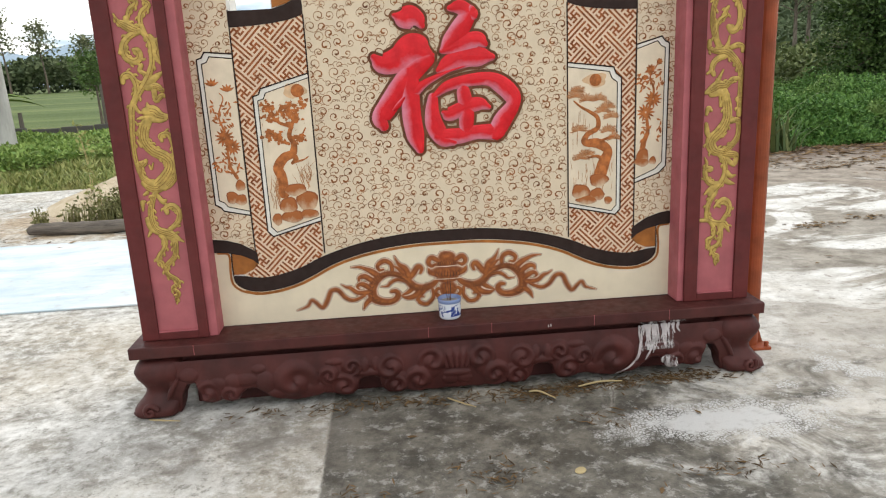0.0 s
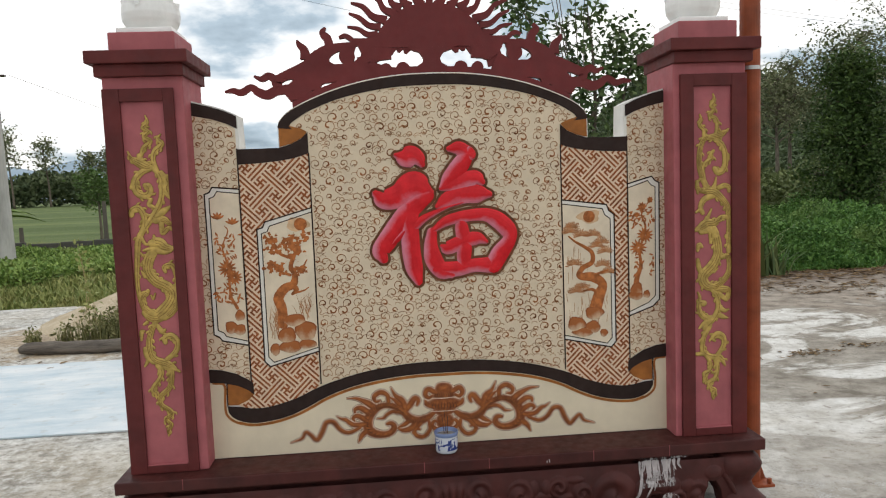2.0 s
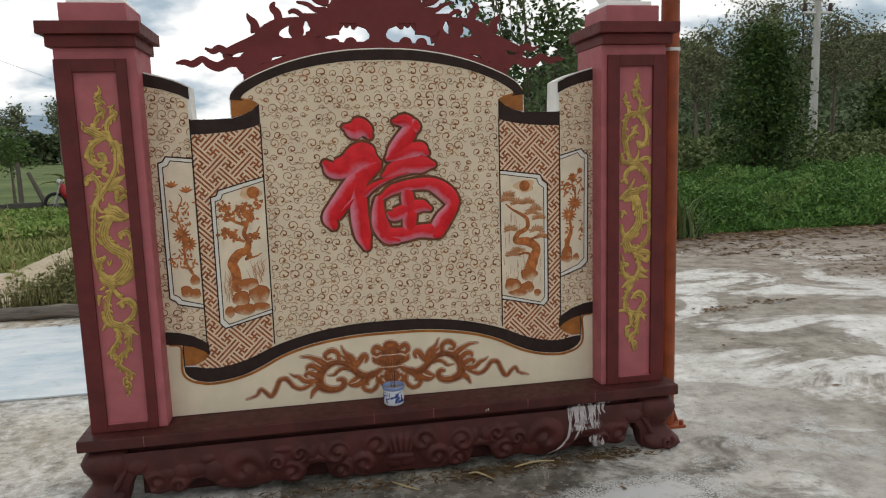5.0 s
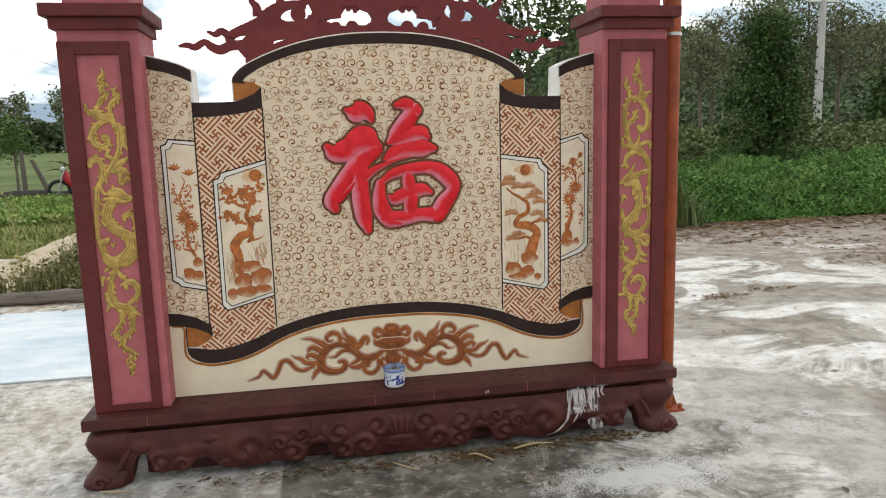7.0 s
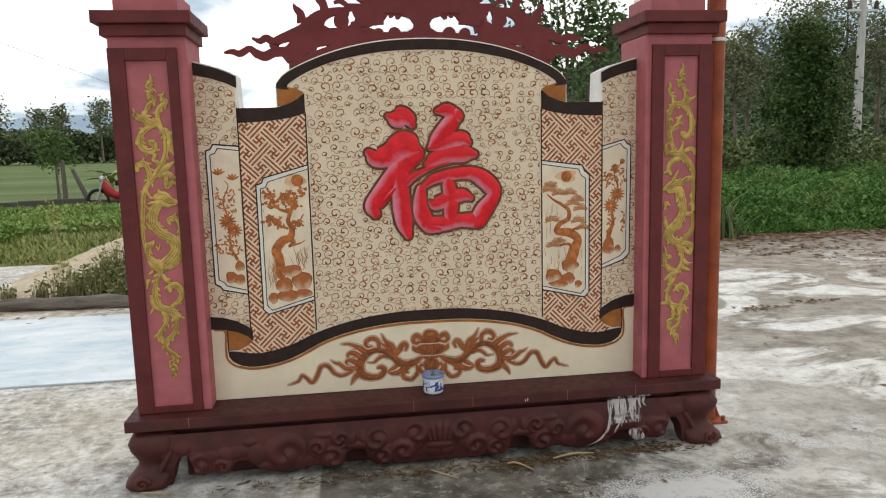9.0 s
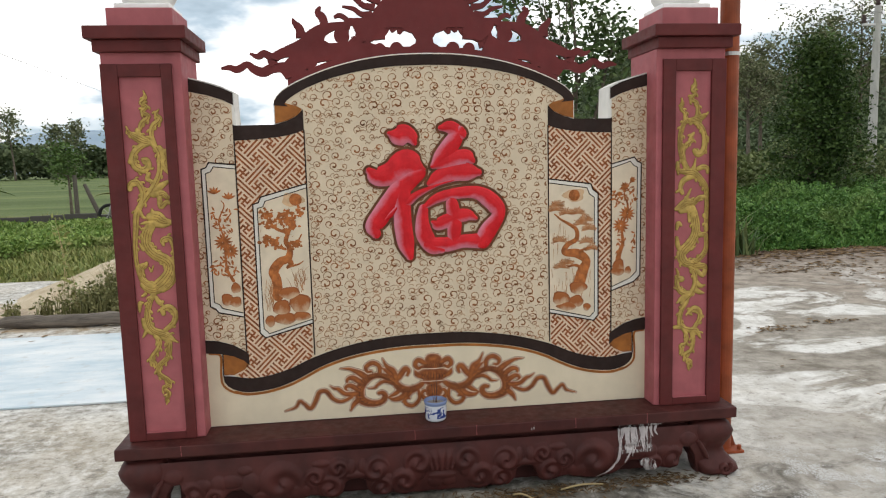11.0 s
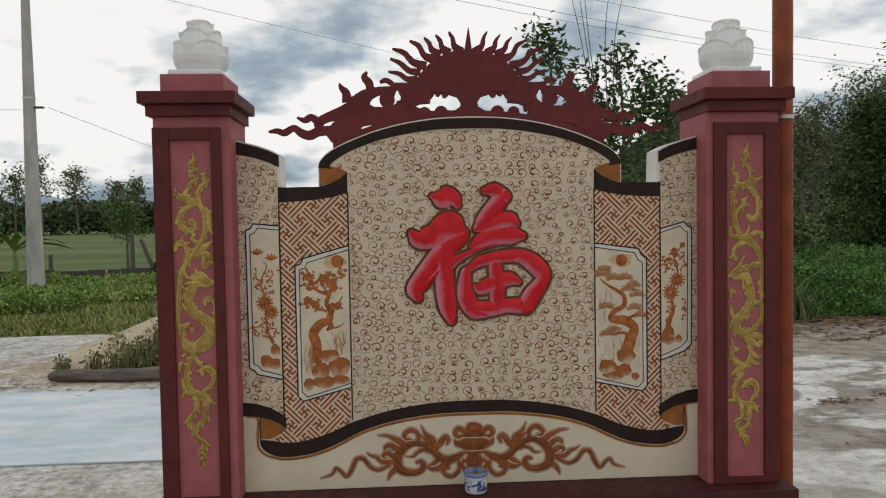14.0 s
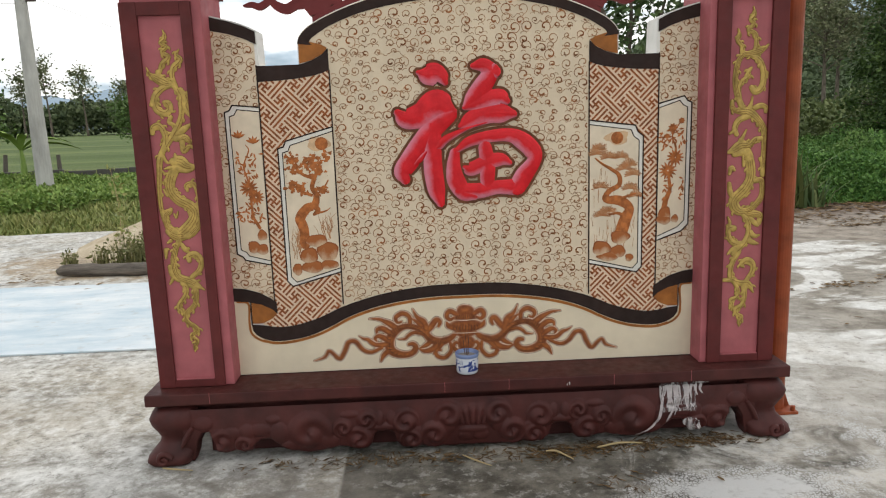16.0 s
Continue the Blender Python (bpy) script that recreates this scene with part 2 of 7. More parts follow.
k.bump(k.math("ADD", k.math("ADD", mid, k.math("MULTIPLY", fine, 0.6)), k.math("MULTIPLY", grit, 0.25)), 0.7, 0.014)
CONCRETE = k.m

k = Mat("pale_blue_cement", 0.45)
c = k.mix(k.ramp(k.noise(1.6, 7, 0.65, (0.6, 1.4, 1)), 0.4, 0.62), (0.40, 0.50, 0.56), (0.66, 0.69, 0.70))
c = k.mix(k.ramp(k.noise(9, 7, 0.7), 0.56, 0.72, 0, 0.6), c, (0.36, 0.35, 0.32))
k.color(c).bump(k.noise(40, 5), 0.3, 0.004)
BLUEPAD = k.m

k = Mat("earth_and_grass", 0.95)
sp = k.n.new("ShaderNodeSeparateXYZ"); k.l.new(k.co, sp.inputs[0])
near = k.mix(k.ramp(k.noise(0.7, 7, 0.7), 0.36, 0.62), (0.075, 0.10, 0.028), (0.20, 0.165, 0.085))
far_ = k.mix(k.ramp(k.noise(0.12, 6, 0.6, (0.15, 1.3, 1)), 0.38, 0.64), (0.068, 0.102, 0.026), (0.135, 0.170, 0.054))
far_ = k.mix(k.ramp(k.noise(0.5, 5, 0.6, (0.06, 1.5, 1)), 0.60, 0.66, 0, 0.75), far_, (0.05, 0.075, 0.022))
k.color(k.mix(k.ramp(sp.outputs[1], 17, 24), near, far_)).bump(k.noise(6, 6, 0.7), 0.6, 0.08)
EARTH = k.m


def leafy(name, a, b, rough=0.6, tip=None):
    k = Mat(name, rough, spec=0.25)
    geo = k.n.new("ShaderNodeNewGeometry")
    c = k.mix(geo.outputs["Random Per Island"], a, b)
    if tip:
        c = k.mix(k.ramp(k.noise(1.3, 4), 0.55, 0.72, 0, 0.75), c, tip)
    k.color(c)
    k.b.inputs["Transmission Weight"].default_value = 0.0
    k.b.inputs["Subsurface Weight"].default_value = 0.0
    return k.m


WEED = leafy("weed_leaves", (0.105, 0.19, 0.036), (0.25, 0.34, 0.082), tip=(0.30, 0.31, 0.11))
GRASS = leafy("grass_blades", (0.125, 0.175, 0.04), (0.30, 0.30, 0.10), tip=(0.36, 0.31, 0.14))
DRYGRASS = leafy("dry_weed_blades", (0.12, 0.13, 0.045), (0.29, 0.27, 0.12), tip=(0.36, 0.31, 0.16))
SHRUB = leafy("shrub_leaves", (0.038, 0.110, 0.020), (0.145, 0.265, 0.058), tip=(0.20, 0.28, 0.08))
DARKLEAF = leafy("dark_tree_leaves", (0.020, 0.045, 0.010), (0.070, 0.120, 0.026), tip=(0.12, 0.17, 0.04))
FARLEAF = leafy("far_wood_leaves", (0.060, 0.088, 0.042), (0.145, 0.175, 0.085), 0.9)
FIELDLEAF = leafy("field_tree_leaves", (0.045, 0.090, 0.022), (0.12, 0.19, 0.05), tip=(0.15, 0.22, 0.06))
# hill leaves: haze of the distance put into the colour as a paler green
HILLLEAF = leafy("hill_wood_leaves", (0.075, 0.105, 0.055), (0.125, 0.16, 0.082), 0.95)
FEATHER = leafy("feathery_leaves", (0.11, 0.13, 0.06), (0.22, 0.23, 0.125))
BROADLEAF = leafy("broad_tree_leaves", (0.035, 0.075, 0.018), (0.10, 0.15, 0.05), 0.45, (0.14, 0.13, 0.06))
DRYLEAF = leafy("dry_leaf_litter", (0.065, 0.038, 0.018), (0.24, 0.15, 0.065), 0.8)
HUSK = leafy("dark_husk_litter", (0.045, 0.028, 0.014), (0.19, 0.115, 0.05), 0.85)
PALELEAF = leafy("pale_straw_leaf", (0.32, 0.24, 0.12), (0.42, 0.34, 0.18), 0.7)

k = Mat("bark", 0.9)
k.color(k.mix(k.ramp(k.noise(14, 6, 0.7, (1, 1, 0.25)), 0.35, 0.65), (0.075, 0.058, 0.042), (0.20, 0.17, 0.135))).bump(k.noise(30, 5, 0.7, (1, 1, 0.2)), 0.8, 0.02)
BARK = k.m
k = Mat("grey_driftwood", 0.9)
k.color(k.mix(k.ramp(k.noise(10, 7, 0.7, (0.12, 1.6, 1.6)), 0.36, 0.64), (0.06, 0.05, 0.042), (0.20, 0.17, 0.14))).bump(k.noise(20, 6, 0.7, (0.1, 1.5, 1.5)), 0.9, 0.02)
LOGWOOD = k.m
k = Mat("pole_concrete", 0.85)
k.color(k.mix(k.ramp(k.noise(3, 6, 0.65, (1, 1, 0.3)), 0.35, 0.65), (0.33, 0.32, 0.30), (0.52, 0.51, 0.48))).bump(k.noise(50, 4), 0.4, 0.006)
POLECON = k.m
k = Mat("river_sand", 0.95)
k.color(k.mix(k.ramp(k.noise(6, 7, 0.7), 0.35, 0.65), (0.42, 0.335, 0.22), (0.58, 0.49, 0.36))).bump(k.noise(45, 6, 0.7), 0.7, 0.02)
SAND = k.m
# mountains: blue-grey haze of the air put into the base colour
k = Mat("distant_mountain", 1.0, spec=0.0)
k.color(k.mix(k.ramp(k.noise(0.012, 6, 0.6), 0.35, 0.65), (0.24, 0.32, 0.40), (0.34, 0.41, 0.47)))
MOUNTAIN = k.m
k = Mat("hill_soil", 1.0, spec=0.0)
k.color(k.mix(k.ramp(k.noise(0.12, 7, 0.7), 0.35, 0.65), (0.065, 0.09, 0.045), (0.115, 0.145, 0.075)))
HILLSOIL = k.m


def plain(name, col, rough=0.5, metal=0.0):
    k = Mat(name, rough, metal)
    k.color(k.mix(k.ramp(k.noise(30, 4), 0.3, 0.7), tuple(c * 0.8 for c in col), col))
    return k.m


STEEL = plain("galvanised_steel", (0.55, 0.55, 0.54), 0.4, 0.8)
RUBBER = plain("black_rubber", (0.02, 0.02, 0.02), 0.7)
REDPLASTIC = plain("red_fairing", (0.35, 0.02, 0.025), 0.3)
WIREBLK = plain("black_cable", (0.03, 0.03, 0.03), 0.6)
ASH = plain("grey_ash", (0.25, 0.24, 0.23), 0.95)
STICK = plain("burnt_incense_stick", (0.10, 0.045, 0.03), 0.8)
INSUL = plain("brown_insulator", (0.06, 0.035, 0.03), 0.3)
FENCEWOOD = plain("grey_fence_wood", (0.13, 0.115, 0.095), 0.9)
BLOCKWALL = plain("dark_block_wall", (0.10, 0.095, 0.085), 0.95)

k = Mat("blue_white_porcelain", 0.18, spec=0.5)
sp = k.n.new("ShaderNodeSeparateXYZ"); k.l.new(k.co, sp.inputs[0])
brush = k.ramp(k.noise(34, 3, 0.5, dist=1.2), 0.50, 0.54)
zone = k.math("MULTIPLY", k.ramp(sp.outputs[2], 0.014, 0.017), k.ramp(sp.outputs[2], 0.068, 0.065))
c = k.mix(k.math("MULTIPLY", brush, zone), (0.60, 0.63, 0.68), (0.035, 0.06, 0.22))
c = k.mix(k.ramp(sp.outputs[2], 0.072, 0.074), c, (0.16, 0.21, 0.36))
k.color(c)
PORCELAIN = k.m


# ---- mesh helpers ----
def mesh_ob(name, verts, faces, mat, parent=None, label="", uv=None, smooth=False):
    me = bpy.data.meshes.new(name)
    me.from_pydata([tuple(v) for v in verts], [], [tuple(f) for f in faces])
    if uv is not None:
        layer = me.uv_layers.new(name="across")
        idx = np.empty(len(me.loops), dtype=np.int32)
        me.loops.foreach_get("vertex_index", idx)
        layer.data.foreach_set("uv", np.asarray(uv, dtype=np.float32)[idx].ravel())
    if smooth:
        me.polygons.foreach_set("use_smooth", [True] * len(me.polygons))
    me.materials.append(mat)
    me.update()
    ob = new(name, me)
    if parent is not None:
        ob.parent = parent
    if label:
        ob["label"] = label
    return ob


def part(name, bm, mat, parent=None, label="", smooth=False):
    """Links a bmesh as one mesh object under a thing or a part."""
    me = bpy.data.meshes.new(name)
    bmesh.ops.recalc_face_normals(bm, faces=bm.faces)
    bm.to_mesh(me); bm.free()
    if smooth:
        me.polygons.foreach_set("use_smooth", [True] * len(me.polygons))
    me.materials.append(mat)
    ob = new(name, me)
    if parent is not None:
        ob.parent = parent
    if label:
        ob["label"] = label
    return ob


def thing(name, label, category, at=(0, 0, 0), group="", kind=""):
    ob = new(name)
    ob.location = at
    return tagged(ob, label, category, group, kind)


def box(bm, x0, x1, y0, y1, z0, z1, bevel=0.0):
    b = bmesh.new()
    bmesh.ops.create_cube(b, size=1, matrix=Matrix.Translation(((x0 + x1) / 2, (y0 + y1) / 2, (z0 + z1) / 2)) @ Matrix.Diagonal((x1 - x0, y1 - y0, z1 - z0, 1)))
    if bevel:
        bmesh.ops.bevel(b, geom=list(b.edges), offset=bevel, segments=2, affect="EDGES", profile=0.6)
    me = bpy.data.meshes.new("t"); b.to_mesh(me); b.free()
    bm.from_mesh(me); bpy.data.meshes.remove(me)
    return bm


def cyl(bm, p, q, r0, r1=None, n=14):
    """A tapered round bar from p to q."""
    p, q = Vector(p), Vector(q)
    d = q - p
    bmesh.ops.create_cone(bm, cap_ends=True, segments=n, radius1=r0, radius2=r0 if r1 is None else r1, depth=d.length,
                          matrix=Matrix.Translation((p + q) / 2) @ d.to_track_quat("Z", "Y").to_matrix().to_4x4())
    return bm


def lathe(bm, prof, n=28, at=(0, 0, 0)):
    """A turned shape from (radius, height) pairs."""
    rings = []
    for r, z in prof:
        rings.append([bm.verts.new((at[0] + r * math.cos(2 * math.pi * i / n), at[1] + r * math.sin(2 * math.pi * i / n), at[2] + z)) for i in range(n)])
    for a, b in zip(rings, rings[1:]):
        for i in range(n):
            bm.faces.new((a[i], a[(i + 1) % n], b[(i + 1) % n], b[i]))
    bm.faces.new(rings[0]); bm.faces.new(rings[-1])
    return bm


def curve(pts, per=8):
    """Catmull-Rom through points of any dimension."""
    p = [np.array(q, dtype=float) for q in pts]
    p = [2 * p[0] - p[1]] + p + [2 * p[-1] - p[-2]]
    out = []
    for i in range(1, len(p) - 2):
        a, b, c, d = p[i - 1:i + 3]
        for j in range(per):
            t = j / per
            out.append(0.5 * (2 * b + (c - a) * t + (2 * a - 5 * b + 4 * c - d) * t * t + (3 * b - a - 3 * c + d) * t ** 3))
    out.append(p[-2])
    return out


class Brush:
    """Gathers brush strokes on an upright face: (x, z, half width), laid y towards the viewer."""

    def __init__(self):
        self.v, self.f, self.uv, self.k = [], [], [], 0

    def stroke(self, pts, y, lift=0.0, per=7, grow=0.0, flat=False, yfun=None, ends=True):
        c = curve(pts, per)
        c = [q for i, q in enumerate(c) if i == 0 or np.hypot(*(q[:2] - c[i - 1][:2])) > 1e-6]
        if ends:       # rounded ends
            for first in (True, False):
                q, r = (c[0], c[1]) if first else (c[-1], c[-2])
                d = q[:2] - r[:2]; d = d / (np.hypot(*d) + 1e-9)
                add = []
                for s in (0.5, 0.87, 1.0):
                    w = max(q[2], 0) + grow
                    add.append(np.array([*(q[:2] + d * w * s), (w * math.sqrt(max(0.0, 1 - s * s)) if s < 1 else 0.0) - grow]))
                c = (add[::-1] + c) if first else (c + add)
        self.k += 1
        y = y - 0.00004 * (self.k % 12)
        xy = np.array([q[:2] for q in c])
        t = np.gradient(xy, axis=0)
        t /= np.hypot(t[:, 0], t[:, 1])[:, None] + 1e-9
        n = np.stack([-t[:, 1], t[:, 0]], 1)
        rows = ((-1, 0), (1, 0)) if flat else ((-1, 0.0), (-0.8, 0.52), (-0.45, 0.86), (0, 1.0), (0.45, 0.86), (0.8, 0.52), (1, 0.0))
        b0 = len(self.v)
        for q, nn in zip(c, n):
            w = max(q[2] + grow, 0.0)
            for s, h in rows:
                px, pz = q[0] + nn[0] * w * s, q[1] + nn[1] * w * s
                yy = y + (yfun(px, pz) if yfun else 0.0)
                self.v.append((px, yy - h * lift * min(1.0, w / (abs(q[2]) + 1e-6)) if not flat else yy - 1e-5 * (len(self.v) - b0) / len(rows), pz))
                self.uv.append((0.5 + 0.5 * s, 0.0))
        m = len(rows)
        for i in range(len(c) - 1):
            for j in range(m - 1):
                a = b0 + i * m + j
                self.f.append((a, a + 1, a + m + 1, a + m))
        return self

    def poly(self, pts, y):
        """A flat patch: convex or star-shaped round its centre."""
        b0 = len(self.v)
        cx, cz = sum(p[0] for p in pts) / len(pts), sum(p[1] for p in pts) / len(pts)
        self.v.append((cx, y, cz)); self.uv.append((0.5, 0))
        for x, z in pts:
            self.v.append((x, y, z)); self.uv.append((0.1, 0))
        for i in range(len(pts)):
            self.f.append((b0, b0 + 1 + i, b0 + 1 + (i + 1) % len(pts)))
        return self

    def blob(self, x, z, rx, rz, y, lift=0.0, n=14, wob=0.12, seed=0):
        r = random.Random(seed + int(abs(x) * 7919) + int(z * 3571))
        ph = r.random() * 6
        b0 = len(self.v)
        self.k += 1
        y = y - 0.00004 * (self.k % 12)
        self.v.append((x, y - lift, z)); self.uv.append((0.5, 0.5))
        for ring, (s, h) in enumerate(((0.6, 0.75), (1.0, 0.0))):
            for i in range(n):
                a = 2 * math.pi * i / n
                q = s * (1 + wob * math.sin(3 * a + ph) + wob * 0.6 * math.sin(5 * a + 2 * ph))
                self.v.append((x + rx * q * math.cos(a), y - lift * h, z + rz * q * math.sin(a))); self.uv.append((0.5 + 0.46 * s, 0.5 + 0.5 * s * math.sin(a)))
        for i in range(n):
            j = (i + 1) % n
            self.f.append((b0, b0 + 1 + i, b0 + 1 + j))
            self.f.append((b0 + 1 + i, b0 + 1 + n + i, b0 + 1 + n + j, b0 + 1 + j))
        return self

    def done(self, name, mat, parent, label="", smooth=False):
        return mesh_ob(name, self.v, self.f, mat, parent, label, self.uv, smooth)


def split_brush(self, lo, hi, name, mat, parent, label=""):
    """The strokes that lie between two x as a part of their own."""
    use = [f for f in self.f if lo <= sum(self.v[i][0] for i in f) / len(f) < hi]
    ids = sorted({i for f in use for i in f})
    at = {i: n for n, i in enumerate(ids)}
    if not use:
        return None
    return mesh_ob(name, [self.v[i] for i in ids], [[at[i] for i in f] for f in use], mat, parent, label, [self.uv[i] for i in ids])


def brush_pieces(self, name, mat, parent, label="", smooth=False):
    """Every separate patch as a part of its own."""
    root = list(range(len(self.v)))
    def find(i):
        while root[i] != i:
            root[i] = root[root[i]]; i = root[i]
        return i
    for f in self.f:
        for i in f[1:]:
            root[find(i)] = find(f[0])
    groups = {}
    for f in self.f:
        groups.setdefault(find(f[0]), []).append(f)
    for use in groups.values():
        ids = sorted({i for f in use for i in f})
        at = {i: n for n, i in enumerate(ids)}
        mesh_ob(name, [self.v[i] for i in ids], [[at[i] for i in f] for f in use], mat, parent, label, [self.uv[i] for i in ids], smooth)


Brush.split, Brush.pieces = split_brush, brush_pieces


def plate(name, pts, y0, y1, mat, parent, label=""):
    """An upright plate with the outline pts (x, z), from y0 (front) to y1 (back)."""
    bm = bmesh.new()
    f = bm.faces.new([bm.verts.new((x, y0, z)) for x, z in pts])
    if y1 > y0:
        r = bmesh.ops.extrude_face_region(bm, geom=[f])
        bmesh.ops.translate(bm, vec=(0, y1 - y0, 0), verts=[g for g in r["geom"] if isinstance(g, bmesh.types.BMVert)])
    bmesh.ops.triangulate(bm, faces=[f for f in bm.faces if len(f.verts) > 4])
    return part(name, bm, mat, parent, label)


def mirror(pts):
    return [(-p[0], *p[1:]) for p in pts]


def inside(x, z, poly):
    hit = False
    for i in range(len(poly)):
        (x0, z0), (x1, z1) = poly[i - 1][:2], poly[i][:2]
        if (z0 > z) != (z1 > z) and x < (x1 - x0) * (z - z0) / (z1 - z0) + x0:
            hit = not hit
    return hit


def leaves_mesh(name, pos, size, mat, parent=None, label="", up=0.3, long=1.8, seed=1, droop=0.0):
    """Many small folded leaves at the given places, as one mesh."""
    r = np.random.RandomState(seed)
    pos = np.asarray(pos, dtype=float); n = len(pos)
    d = r.normal(size=(n, 3)); d[:, 2] = d[:, 2] * 0.6 + up - droop
    d /= np.linalg.norm(d, axis=1)[:, None]
    s = np.cross(d, r.normal(size=(n, 3))); s /= np.linalg.norm(s, axis=1)[:, None] + 1e-9
    nn = np.cross(d, s)
    L = (np.asarray(size) * (0.6 + 0.8 * r.rand(n)))[:, None]
    w = L / long * 0.5
    v = np.empty((n, 4, 3))
    v[:, 0] = pos
    v[:, 1] = pos + d * L * 0.5 + s * w + nn * w * 0.35
    v[:, 2] = pos + d * L - nn * w * 0.2
    v[:, 3] = pos + d * L * 0.5 - s * w + nn * w * 0.35
    me = bpy.data.meshes.new(name)
    me.vertices.add(n * 4); me.vertices.foreach_set("co", v.ravel())
    i = np.arange(n)[:, None] * 4
    tri = np.concatenate([i + np.array([0, 1, 2]), i + np.array([0, 2, 3])], 1).ravel()
    me.loops.add(n * 6); me.loops.foreach_set("vertex_index", tri.astype(np.int32))
    me.polygons.add(n * 2); me.polygons.foreach_set("loop_start", np.arange(0, n * 6, 3, dtype=np.int32))
    me.update(calc_edges=True)
    me.materials.append(mat)
    ob = new(name, me)
    if parent is not None:
        ob.parent = parent
    if label:
        ob["label"] = label
    return ob

# ---- ground ----
bm = bmesh.new()
bmesh.ops.create_grid(bm, x_segments=60, y_segments=60, size=1500)
for v in bm.verts:
    v.co.z = -0.05
ground = part("ground", bm, EARTH)
tagged(ground, "green field and bare earth reaching to the hills", "ground", kind="structure")

bm = bmesh.new()
r = random.Random(3)
edge_pts = [(-15 + i * 0.25, 6.95 + 0.18 * noise.noise((i * 0.21, 3, 1)) + 0.10 * noise.noise((i * 0.9, 7, 1))) for i in range(141)]
outline = [(-15, -9), (20, -9)] + edge_pts[::-1]
f = bm.faces.new([bm.verts.new((x, y, 0)) for x, y in outline])
ex = bmesh.ops.extrude_face_region(bm, geom=[f])
bmesh.ops.translate(bm, vec=(0, 0, -0.12), verts=[g for g in ex["geom"] if isinstance(g, bmesh.types.BMVert)])
bmesh.ops.triangulate(bm, faces=[f for f in bm.faces if len(f.verts) > 4])
pavement = part("pavement", bm, CONCRETE)
tagged(pavement, "weathered grey concrete yard with lime crusts and damp stains", "pavement", kind="structure")

bm = bmesh.new()
box(bm, -9.0, -1.6, 1.43, 3.44, 0.002, 0.014, 0.003)
tagged(part("painted_pad", bm, BLUEPAD), "pale blue smooth cement pad on the yard", "pad", kind="structure")

# ---- the spirit screen ----
screen = thing("spirit_screen", "painted masonry spirit screen with red character and two pillars", "screen wall")
TOP = [(0.0, 1.932), (0.14, 1.927), (0.281, 1.908), (0.41, 1.876), (0.528, 1.832), (0.61, 1.79), (0.65, 1.752), (0.660, 1.725)]
top = [(p[0], p[1]) for p in curve(TOP, 6)]
wing = [(p[0], p[1]) for p in curve([(0.824, 1.778), (0.87, 1.80), (0.93, 1.82), (1.02, 1.843)], 4)]
half = top + [(0.660, 1.637), (0.820, 1.637)] + wing + [(1.02, 0.32)]
outline = half + mirror(half)[::-1][:-1]
plate("wall", outline, 0.0, 0.14, WHITE, screen, "white edged masonry panel cut to a scroll outline")
# cream front: the scroll and the field below it
SWEEP_T = curve([(0, 0.692), (0.15, 0.689), (0.3, 0.672), (0.42, 0.648), (0.545, 0.610), (0.64, 0.568), (0.74, 0.540), (0.82, 0.532), (0.89, 0.544), (0.935, 0.548)], 5)
SWEEP_B = curve([(0, 0.640), (0.15, 0.638), (0.3, 0.622), (0.42, 0.597), (0.52, 0.562), (0.6, 0.522), (0.7, 0.484), (0.82, 0.468), (0.89, 0.482), (0.93, 0.512), (0.937, 0.548)], 5)
SWEEP_T, SWEEP_B = [tuple(p) for p in SWEEP_T], [tuple(p) for p in SWEEP_B]
field = [(0, 0.322), (1.016, 0.322), (1.016, 0.66), (0.95, 0.655), (0.945, 0.52)] + SWEEP_B[::-1]
plate("lower_field", field + mirror(field)[::-1][:-1], -0.003, -0.0004, FIELD, screen, "pale cream painted lower field")
main_half = [(0, 1.925)] + [(x, z - 0.004) for x, z in top[1:]] + [(0.55, 1.70), (0.537, 1.66)] + [p for p in SWEEP_T if p[0] <= 0.545][::-1]
plate("scroll_panel", main_half + mirror(main_half)[::-1][1:-1], -0.003, -0.0004, CREAM, screen, "cream scroll panel with brown cloud swirls")

Y1, Y2, Y3, Y4 = -0.0042, -0.0054, -0.0066, -0.0080
swirl, swirl_thin, black, lines, fret, curl = Brush(), Brush(), Brush(), Brush(), Brush(), Brush()


def band(brush, upper, lower, y):
    """A flat painted band between two edges with the same number of points."""
    n = 40
    def resample(e):
        e = np.array(e)[:, :2]
        d = np.r_[0, np.cumsum(np.hypot(*np.diff(e, axis=0).T))]
        s = np.linspace(0, d[-1], n)
        return np.stack([np.interp(s, d, e[:, 0]), np.interp(s, d, e[:, 1])], 1)
    a, b = resample(upper), resample(lower)
    b0 = len(brush.v)
    for p, q in zip(a, b):
        brush.v += [(p[0], y, p[1]), (q[0], y, q[1])]
        brush.uv += [(0.2, 0), (0.8, 0)]
    for i in range(n - 1):
        brush.f.append((b0 + 2 * i, b0 + 2 * i + 1, b0 + 2 * i + 3, b0 + 2 * i + 2))


